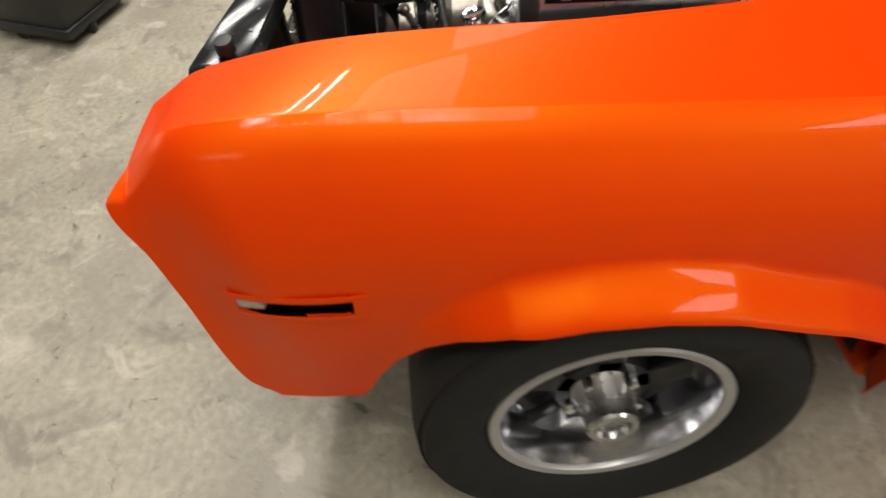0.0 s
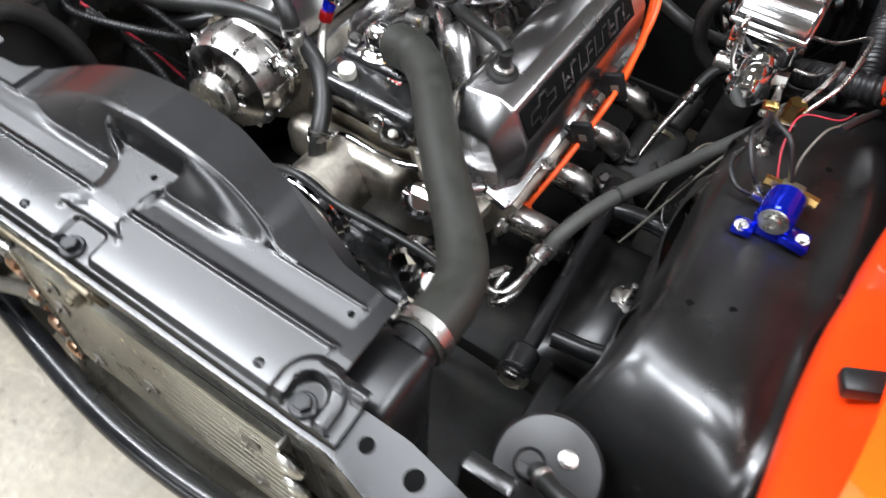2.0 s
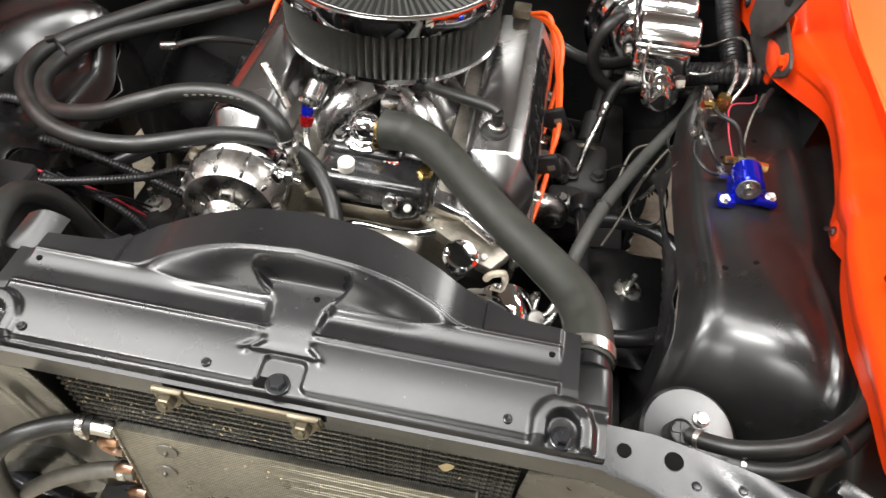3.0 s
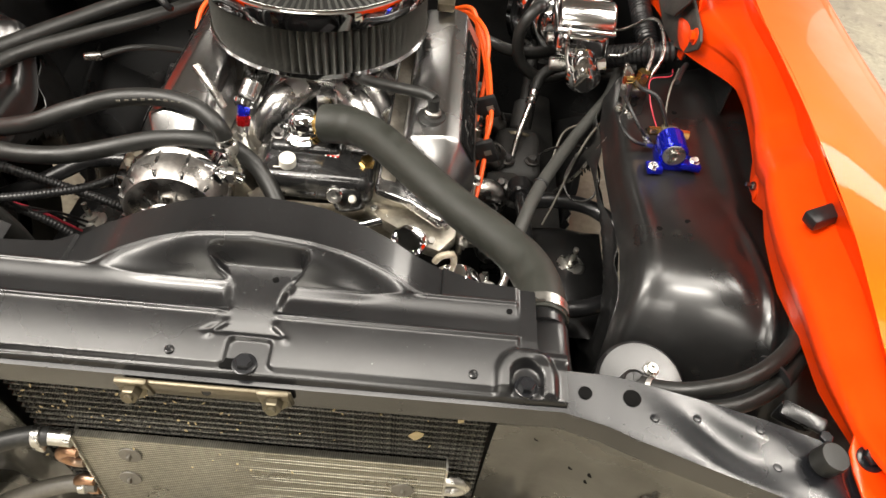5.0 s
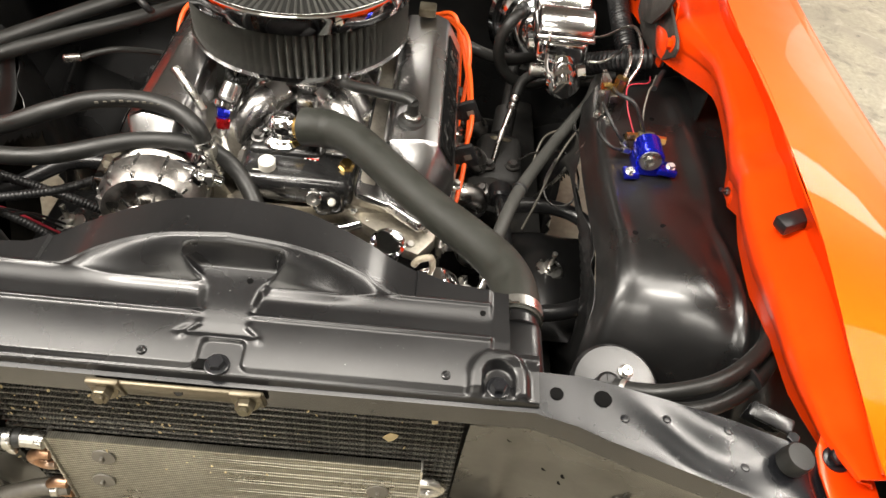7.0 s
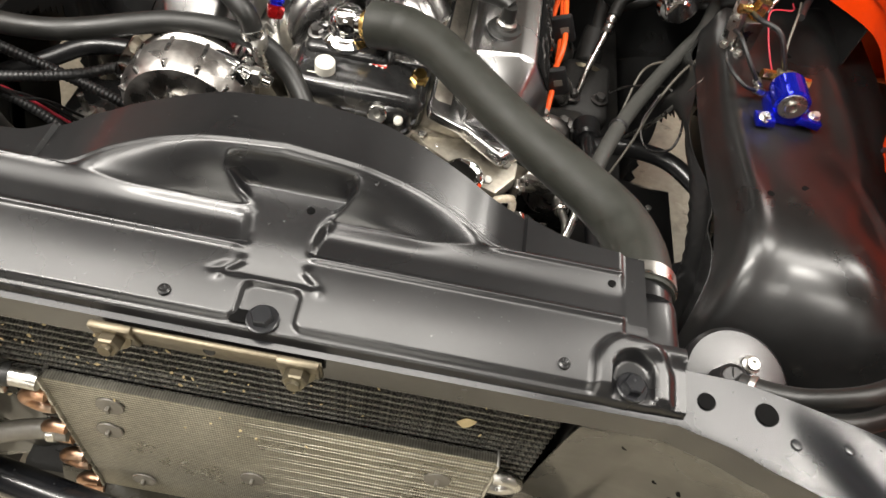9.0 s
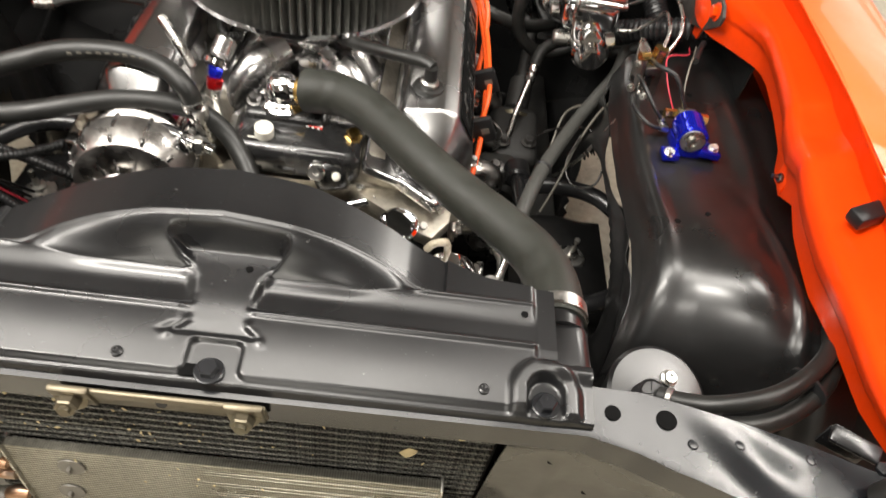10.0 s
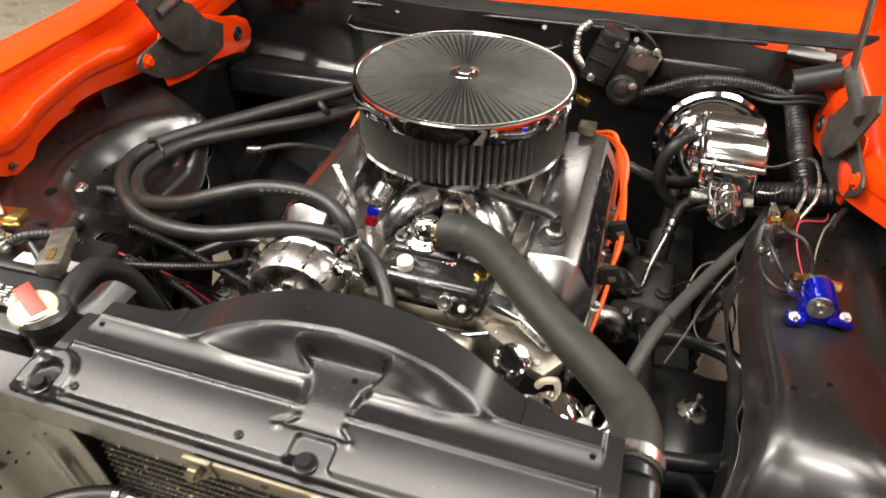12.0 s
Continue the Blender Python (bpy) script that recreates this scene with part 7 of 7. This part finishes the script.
# vacuum hose looped under the booster
t = thing("vacuum_hose", (0.32, 0.88, 0.50), "black vacuum hose looped round the brake booster", "hose")
b = bmesh.new()
tube(b, [(0.318, 0.905, 0.660), (0.300, 0.872, 0.662), (0.282, 0.862, 0.625), (0.290, 0.862, 0.570), (0.325, 0.865, 0.535), (0.37, 0.88, 0.525), (0.42, 0.91, 0.54)], 0.0115, 16)
part("hose", b, M_RUBBER, t, angle=60)
t = thing("vacuum_hose", (0.25, 0.90, 0.56), "black hose running behind the engine to the booster", "hose")
b = bmesh.new()
tube(b, [(0.15, 0.905, 0.605), (0.20, 0.89, 0.595), (0.26, 0.885, 0.575), (0.31, 0.90, 0.56), (0.36, 0.93, 0.555)], 0.012, 16)
part("hose", b, M_RUBBER, t, angle=60)

# proportioning valve, brake lines
pv = thing("brake_valve", (0.445, 0.595, 0.655), "brass and steel brake proportioning valve on a bracket", "brake valve")
b = bmesh.new()
box(b, (0.432, 0.600, 0.690), (0.006, 0.030, 0.085), (0, -6, 10), bev=0.001)
part("bracket", b, M_STEEL, pv, angle=30)
b = bmesh.new()
box(b, (0.449, 0.596, 0.682), (0.026, 0.024, 0.048), (0, -4, 10), bev=0.003)
part("body", b, M_DARKSTEEL, pv, angle=30)
b = bmesh.new()
cyl(b, (0.450, 0.597, 0.705), (0.452, 0.598, 0.730), 0.0105, seg=6)
cyl(b, (0.434, 0.585, 0.722), (0.420, 0.580, 0.723), 0.006, seg=12)
part("brass_nut", b, M_BRASS, pv, "brass fitting", angle=25)
for p in ((0.428, 0.588, 0.668), (0.427, 0.590, 0.708), (0.448, 0.582, 0.662)):
    bolt(p, (-0.6, -1, 0.1), 0.006, 0.007, M_STEEL, pv, shank=0.004)
for pts in ([(0.432, 0.760, 0.656), (0.455, 0.752, 0.664), (0.470, 0.735, 0.690), (0.475, 0.70, 0.728), (0.468, 0.64, 0.735), (0.455, 0.602, 0.728)],
            [(0.432, 0.845, 0.656), (0.465, 0.83, 0.67), (0.492, 0.79, 0.715), (0.492, 0.72, 0.742), (0.482, 0.635, 0.742), (0.462, 0.60, 0.715)],
            [(0.440, 0.585, 0.665), (0.425, 0.565, 0.645), (0.405, 0.56, 0.60), (0.39, 0.58, 0.53), (0.37, 0.62, 0.45)]):
    t = thing("brake_line", pts[2], "thin bent steel brake line beside the master cylinder", "brake line", "brake lines")
    b = bmesh.new()
    tube(b, pts, 0.0028, 8, step=0.004)
    part("pipe", b, M_STEEL, t, angle=60)

# ---- steering ----
sg = thing("steering_box", (0.30, 0.74, 0.33), "grimy black steering gearbox with column coupling", "steering box")
b = bmesh.new()
box(b, (0.305, 0.735, 0.405), (0.09, 0.13, 0.10), (12, 0, 0), bev=0.02, seg=3)
cyl(b, (0.290, 0.66, 0.40), (0.285, 0.61, 0.39), 0.035, seg=24, bev=0.008)
box(b, (0.275, 0.64, 0.42), (0.07, 0.06, 0.06), bev=0.015)
part("gearbox", b, M_UNDER, sg, angle=30)
b = bmesh.new()
cyl(b, (0.310, 0.800, 0.440), (0.318, 0.860, 0.470), 0.022, seg=24, bev=0.004)
cyl(b, (0.318, 0.860, 0.470), (0.34, 1.05, 0.56), 0.012, seg=18)
part("column_shaft", b, M_UNDER, sg, angle=30)
b = lathe(bmesh.new(), [(0.036, 0), (0.038, 0.006), (0.030, 0.010), (0.018, 0.012)], to((0.306, 0.775, 0.433), (0.1, 0.8, 0.4)), 28)
part("coupling", b, M_LATCH, sg, "dull coupling flange", angle=30)
for p, d in (((0.282, 0.69, 0.455), (0, 0, 1)), ((0.33, 0.70, 0.45), (0, 0, 1)), ((0.27, 0.62, 0.455), (-0.2, -0.3, 1))):
    bolt(p, d, 0.009, 0.009, M_DARKSTEEL, sg, washer=0.014)
# pressure line with crimp and rubber sleeve
t = thing("pressure_hose", (0.32, 0.76, 0.50), "power steering pressure hose with aluminium crimp", "hose")
b = bmesh.new()
tube(b, [(0.292, 0.705, 0.452), (0.300, 0.735, 0.485), (0.312, 0.765, 0.515), (0.318, 0.780, 0.530)], 0.0055, 12)
pl = part("metal_pipe", b, M_EXHAUST, t, angle=60)
b = lathe(bmesh.new(), [(0.0090, 0), (0.0105, 0.003), (0.0090, 0.007), (0.0105, 0.012), (0.0090, 0.017), (0.0105, 0.021), (0.0100, 0.028), (0.0085, 0.030)], to((0.316, 0.776, 0.526), (0.2, 0.6, 0.5)), 24)
part("crimp", b, M_POLISH, t, "bright crimped ferrule", angle=30)
b = bmesh.new()
tube(b, [(0.322, 0.795, 0.545), (0.335, 0.825, 0.562), (0.37, 0.845, 0.572), (0.41, 0.835, 0.580), (0.45, 0.80, 0.592), (0.50, 0.80, 0.61)], 0.0105, 14)
part("rubber_hose", b, M_RUBBER, t, angle=60)
t = thing("return_hose", (0.36, 0.58, 0.50), "grey-black return hose crossing the steering box", "hose")
b = bmesh.new()
tube(b, [(0.47, 0.80, 0.600), (0.448, 0.735, 0.592), (0.415, 0.683, 0.580), (0.385, 0.636, 0.570), (0.345, 0.56, 0.566), (0.310, 0.48, 0.572), (0.285, 0.41, 0.560), (0.276, 0.380, 0.535)], 0.0105, 16)
part("hose", b, M_GREYHOSE, t, angle=60)
b = lathe(bmesh.new(), [(0.0106, 0), (0.0120, 0.002), (0.0108, 0.007), (0.0120, 0.012), (0.0108, 0.017), (0.0120, 0.022), (0.0085, 0.026)], to((0.280, 0.394, 0.548), (-0.25, -0.75, -0.62)), 22)
part("ferrule", b, M_POLISH, t, "bright crimped ferrule", angle=30)
b = bmesh.new()
tube(b, [(0.275, 0.376, 0.532), (0.268, 0.350, 0.510), (0.256, 0.330, 0.496), (0.236, 0.326, 0.492), (0.222, 0.335, 0.490)], 0.0058, 12)
part("metal_pipe", b, M_STEEL, t, "bent steel pipe end", angle=60)
b = lathe(bmesh.new(), [(0.0120, 0), (0.0130, 0.001), (0.0130, 0.004), (0.0120, 0.005)], to((0.318, 0.50, 0.571), (-0.4, -0.8, 0)), 24)
part("tie_strap", b, M_PLASTIC, t)
t = thing("pressure_hose", (0.26, 0.36, 0.45), "steel pump line with a swaged ferrule", "hose")
b = bmesh.new()
tube(b, [(0.255, 0.420, 0.488), (0.262, 0.395, 0.498), (0.268, 0.360, 0.500), (0.262, 0.325, 0.490), (0.245, 0.318, 0.480), (0.238, 0.345, 0.482), (0.240, 0.37, 0.49), (0.225, 0.34, 0.50)], 0.0055, 12)
part("metal_pipe", b, M_STEEL, t, angle=60)
b = lathe(bmesh.new(), [(0.009, 0), (0.0105, 0.003), (0.009, 0.008), (0.0105, 0.013), (0.0105, 0.022), (0.009, 0.026)], to((0.262, 0.395, 0.496), (-0.1, 1, -0.15)), 24)
part("crimp", b, M_POLISH, t, "bright crimped ferrule", angle=30)

# thin cables looping by the steering box
for k, pts in enumerate(([(0.385, 0.60, 0.56), (0.370, 0.575, 0.52), (0.385, 0.548, 0.50), (0.420, 0.552, 0.505), (0.430, 0.59, 0.53), (0.405, 0.63, 0.55), (0.36, 0.66, 0.52), (0.34, 0.70, 0.47)],
                         [(0.400, 0.66, 0.58), (0.372, 0.68, 0.54), (0.355, 0.64, 0.50), (0.345, 0.60, 0.45)],
                         [(0.435, 0.60, 0.66), (0.41, 0.62, 0.60), (0.385, 0.60, 0.545), (0.36, 0.55, 0.50), (0.34, 0.52, 0.46)])):
    t = thing("cable", pts[1], "thin dark cable looping beside the steering box", "cable", "thin loose cables")
    b = bmesh.new()
    tube(b, pts, 0.0020, 8)
    part("strand", b, M_GREYPLASTIC if k else M_DARKSTEEL, t, angle=60)

# ---- line lock solenoid ----
so = thing("solenoid", (0.487, 0.47, 0.67), "bright blue anodised solenoid on the inner fender", "solenoid")
m = to((0.4890, 0.5017, 0.6820), (-0.05, -0.99, 0.05))
b = lathe(bmesh.new(), [(0.0185, 0.0), (0.0205, 0.002), (0.0205, 0.040), (0.0180, 0.042), (0.0175, 0.0425), (0, 0.0425)], m, 40)
part("body", b, M_BLUE, so, angle=35)
b = lathe(bmesh.new(), [(0.0165, 0.0425), (0.0160, 0.044), (0.009, 0.0445), (0.0085, 0.049), (0.004, 0.0492), (0.0035, 0.047), (0, 0.047)], m, 32)
part("end_plate", b, M_STEEL, so, "zinc end plate", angle=35)
b = bmesh.new()
box(b, (0.516, 0.468, 0.666), (0.030, 0.028, 0.010), (-6, 8, 0), bev=0.002)
box(b, (0.464, 0.456, 0.662), (0.022, 0.022, 0.010), (-6, -8, 0), bev=0.002)
box(b, (0.489, 0.482, 0.662), (0.038, 0.044, 0.020), (-10, 0, 0), bev=0.003)
part("mount_lug", b, M_BLUE, so, "blue anodised mounting lug", angle=30)
for p in ((0.522, 0.466, 0.671), (0.461, 0.452, 0.667)):
    bolt(p, (0, -0.3, 1), 0.0050, 0.005, M_STEEL, so, washer=0.0075)
b = bmesh.new()
cyl(b, m @ V((0, 0, -0.010)), m @ V((0, 0, 0.002)), 0.014, seg=24, bev=0.002)
box(b, (0, 0, -0.016), (0.026, 0.018, 0.014), bev=0.003, m=m)
part("brass_head", b, M_LATCH, so, "worn brass valve head", angle=30)
for sx in (-1, 1):
    b = bmesh.new()
    cyl(b, m @ V((sx * 0.012, 0, -0.016)), m @ V((sx * 0.030, 0, -0.014)), 0.0065, seg=6)
    part("brass_nut", b, M_BRASS, so, "brass hex nut", angle=25)
WIRES = [([(0.480, 0.512, 0.672), (0.466, 0.53, 0.694), (0.458, 0.555, 0.712), (0.462, 0.59, 0.722), (0.50, 0.62, 0.712), (0.515, 0.66, 0.700)], M_WIRERED, 0.0011, "pink-red"),
         ([(0.488, 0.514, 0.675), (0.482, 0.54, 0.706), (0.490, 0.575, 0.724), (0.505, 0.61, 0.716), (0.522, 0.655, 0.706)], M_GREYPLASTIC, 0.0014, "grey"),
         ([(0.462, 0.510, 0.668), (0.442, 0.515, 0.690), (0.425, 0.545, 0.706), (0.430, 0.585, 0.690)], M_PLASTIC, 0.0028, "black"),
         ([(0.464, 0.502, 0.666), (0.437, 0.494, 0.676), (0.420, 0.52, 0.680), (0.425, 0.56, 0.672)], M_PLASTIC, 0.0028, "black"),
         ([(0.492, 0.516, 0.676), (0.464, 0.535, 0.725), (0.440, 0.555, 0.728), (0.440, 0.590, 0.716)], M_PLASTIC, 0.0032, "black")]
for pts, mt, r, word in WIRES:
    t = thing("wire", pts[2], word + " wire curving from the blue solenoid", "wire", "solenoid wires")
    b = bmesh.new()
    tube(b, pts, r, 8, step=0.004)
    part("strand", b, mt, t, angle=60)
    b = bmesh.new()
    cyl(b, V(pts[0]) - (V(pts[1]) - V(pts[0])) * 0.1, V(pts[0]) + (V(pts[1]) - V(pts[0])).normalized() * 0.010, r * 1.7, seg=10)
    part("terminal", b, M_STEEL, t)
b = bmesh.new()
tube(b, [(0.505, 0.60, 0.716), (0.520, 0.635, 0.712), (0.535, 0.665, 0.708)], 0.0048, 10)
t = thing("heat_shrink", (0.52, 0.635, 0.70), "shiny black taped wire splice on the inner fender", "wire splice")
part("sleeve", b, M_PLASTIC, t, angle=60)

# convoluted tubes by the booster
for pts, r in (([(0.500, 1.07, 0.70), (0.506, 1.0, 0.685), (0.512, 0.92, 0.660), (0.520, 0.84, 0.640), (0.53, 0.77, 0.62)], 0.021), ([(0.44, 0.80, 0.63), (0.475, 0.765, 0.660), (0.515, 0.742, 0.682), (0.56, 0.745, 0.690), (0.60, 0.76, 0.69)], 0.019)):
    t = thing("convoluted_tube", pts[2], "black ribbed plastic conduit beside the brake booster", "conduit", "ribbed conduits")
    b = bmesh.new()
    tube(b, pts, r, 18, ridge=0.17, pitch=0.0085)
    part("conduit", b, M_PLASTIC, t, angle=60)
t = thing("wiring_loom", (0.3, 1.03, 0.68), "black corrugated loom along the firewall", "wiring loom", "corrugated wiring looms")
b = bmesh.new()
tube(b, [(0.17, 1.035, 0.655), (0.24, 1.035, 0.680), (0.31, 1.03, 0.715), (0.38, 1.03, 0.725), (0.45, 1.04, 0.715), (0.50, 1.045, 0.70)], 0.011, 14, ridge=0.15, pitch=0.006)
part("conduit", b, M_PLASTIC, t, angle=60)
for k in range(2):
    t = thing("cable", (0.5, 1.02, 0.72), "dark cable along the firewall to the fender", "cable", "thin loose cables")
    b = bmesh.new()
    tube(b, [(0.40, 1.045, 0.700 + 0.012 * k), (0.46, 1.03, 0.695 + 0.012 * k), (0.52, 1.0, 0.720 + 0.010 * k), (0.57, 0.97, 0.735)], 0.0045, 10)
    part("strand", b, M_PLASTIC, t, angle=60)
t = thing("air_duct", (0.53, 0.95, 0.79), "short open black tube near the hood hinge", "tube")
b = lathe(bmesh.new(), [(0.020, 0), (0.022, 0.0), (0.022, 0.075), (0.0195, 0.075), (0.0195, 0.002)], to((0.470, 0.965, 0.765), (1, 0.05, 0.35)), 28, close=False)
part("pipe", b, M_PLASTIC, t, angle=40)

# ---- wiper motor ----
wm = thing("wiper_motor", (0.16, 1.03, 0.64), "black wiper motor with grey plate on the firewall", "wiper motor")
b = bmesh.new()
box(b, (0.135, 1.040, 0.735), (0.055, 0.06, 0.10), (0, 18, 0), bev=0.006)
box(b, (0.150, 1.025, 0.785), (0.05, 0.05, 0.02), (0, 18, 0), bev=0.004)
part("gear_case", b, M_PLASTIC, wm, angle=30)
for dz in (-0.030, 0.0, 0.030):
    b = bmesh.new()
    box(b, (0.127 + 0.32 * dz, 1.0085, 0.735 + dz), (0.048, 0.003, 0.004), (0, 18, 0), bev=0.001)
    part("case_rib", b, M_BLACK, wm)
for p in ((0.118, 1.008, 0.700), (0.158, 1.006, 0.775), (0.200, 1.016, 0.690), (0.232, 1.015, 0.765)):
    bolt(p, (0, -1, 0.1), 0.006, 0.005, M_STEEL, wm, washer=0.008)
b = bmesh.new()
box(b, (0.195, 1.045, 0.720), (0.070, 0.05, 0.090), (0, 18, 0), bev=0.006)
part("pump_case", b, M_BLACK, wm, angle=30)
b = bmesh.new()
box(b, (0.212, 1.018, 0.745), (0.055, 0.004, 0.045), (0, 18, 0), bev=0.001)
part("cover_plate", b, M_EXHAUST, wm, "grey metal cover plate")
b = lathe(bmesh.new(), [(0.030, 0), (0.030, 0.006), (0.022, 0.008), (0.020, 0.005), (0.010, 0.006), (0.009, 0.011), (0, 0.011)], to((0.182, 1.020, 0.680), (0, -1, 0.15)), 36)
part("pump_boss", b, M_BLACK, wm, angle=30)
b = bmesh.new()
tube(b, [(0.10, 1.02, 0.715), (0.085, 1.0, 0.745), (0.082, 1.01, 0.785), (0.10, 1.03, 0.80)], 0.0085, 14, ridge=0.3, pitch=0.005)
part("washer_spring", b, M_STEEL, wm, "ribbed steel conduit", angle=60)
b = bmesh.new()
box(b, (0.108, 1.0, 0.655), (0.035, 0.03, 0.022), (0, 20, 0), bev=0.003)
part("connector", b, M_BRASS, wm, "dull yellow connector")
b = bmesh.new()
tube(b, [(0.10, 1.03, 0.805), (0.14, 1.03, 0.808), (0.19, 1.03, 0.800), (0.225, 1.03, 0.775), (0.24, 1.03, 0.75)], 0.0025, 8)
part("wire_clip", b, M_PLASTIC, wm, angle=60)

# ---- vapour canister ----
ca = thing("vapour_canister", (0.412, 0.115, 0.50), "gloss black round vapour canister with two hoses beside the radiator", "canister")
m = pose(0.412, 0.120, 0.610, 15, 2, 0)
b = lathe(bmesh.new(), [(0.045, -0.14), (0.050, -0.13), (0.051, -0.012), (0.054, -0.008), (0.054, -0.002), (0.050, 0.0015), (0.030, 0.003), (0, 0.0035)], m, 64)
part("can", b, M_PANEL, ca, angle=35)
b = lathe(bmesh.new(), [(0.015, 0.003), (0.0150, 0.025), (0.0135, 0.027), (0.0115, 0.0258), (0, 0.0258)], m @ pose(-0.016, -0.006, 0), 28)
box(b, (-0.016, -0.006, 0.0262), (0.022, 0.003, 0.002), m=m)
box(b, (-0.016, -0.006, 0.0262), (0.003, 0.022, 0.002), m=m)
part("purge_cap", b, M_PLASTIC, ca, "black cross-marked purge cap", angle=30)
b = lathe(bmesh.new(), [(0.009, 0.003), (0.009, 0.006), (0.006, 0.007), (0.006, 0.011), (0.003, 0.011), (0.003, 0.008), (0, 0.008)], m @ pose(0.012, 0.018, 0), 20)
part("centre_nut", b, M_STEEL, ca, "steel centre nut", angle=30)
b = bmesh.new()
box(b, (0.372, 0.075, 0.55), (0.05, 0.02, 0.20), bev=0.004)
part("bracket", b, M_BLACK, ca)
for k, pts in enumerate(([(0.404, 0.107, 0.631), (0.420, 0.098, 0.640), (0.451, 0.088, 0.657), (0.500, 0.095, 0.672), (0.540, 0.118, 0.678), (0.572, 0.150, 0.680), (0.590, 0.185, 0.672)],
                         [(0.440, 0.080, 0.640), (0.470, 0.072, 0.648), (0.510, 0.080, 0.655), (0.552, 0.106, 0.662), (0.585, 0.145, 0.662), (0.600, 0.185, 0.655)])):
    t = thing("vapour_hose", pts[3], "black rubber vapour hose running to the fender", "hose", "vapour hoses")
    b = bmesh.new()
    tube(b, pts, 0.0095, 16)
    part("hose", b, M_RUBBER, t, angle=60)
    part("hose_clamp", lathe(bmesh.new(), [(0.0099, 0), (0.0108, 0.0008), (0.0108, 0.0052), (0.0099, 0.006)], to(V(pts[0]) * 0.6 + V(pts[1]) * 0.4, V(pts[1]) - V(pts[0])), 22), M_STEEL, t, "thin steel spring clamp", angle=30)
t = thing("cable_tie", (0.535, 0.11, 0.665), "black cable tie round the two vapour hoses", "cable tie")
b = lathe(bmesh.new(), [(0.0130, 0), (0.0142, 0.0004), (0.0142, 0.0034), (0.0130, 0.0038)], to((0.542, 0.112, 0.670), (0.8, 0.55, 0.1)) @ Matrix.Diagonal((1.5, 0.95, 1, 1)), 28)
part("strap", b, M_PLASTIC, t, angle=30)
t = thing("bracket_tab", (0.507, 0.010, 0.72), "small shiny black tab bracket behind the support", "bracket")
b = bmesh.new()
box(b, (0.507, 0.012, 0.748), (0.040, 0.016, 0.006), (14, 0, -28), bev=0.0025)
box(b, (0.507, 0.018, 0.735), (0.036, 0.004, 0.026), (0, 0, -28), bev=0.001)
part("tab", b, M_PANEL, t, angle=30)
# dipstick tube and return pipe by the water pump
t = thing("dipstick_tube", (0.20, 0.36, 0.50), "bent steel pipe beside the timing cover", "pipe")
b = bmesh.new()
tube(b, [(0.188, 0.33, 0.50), (0.186, 0.335, 0.56), (0.178, 0.330, 0.572), (0.166, 0.328, 0.568), (0.160, 0.33, 0.555)], 0.0052, 12)
part("pipe", b, M_CAP, t, angle=60)
t = thing("hose_fitting", (0.245, 0.22, 0.62), "pale threaded hose fitting below the radiator hose", "fitting")
b = bmesh.new()
cyl(b, (0.225, 0.20, 0.66), (0.225, 0.235, 0.60), 0.0065, seg=16)
lathe(b, [(0.0095, 0), (0.0105, 0.002), (0.0105, 0.010), (0.009, 0.013)], to((0.225, 0.205, 0.652), (0, -0.5, 0.86)), 20)
part("stem", b, M_STEEL, t, angle=30)
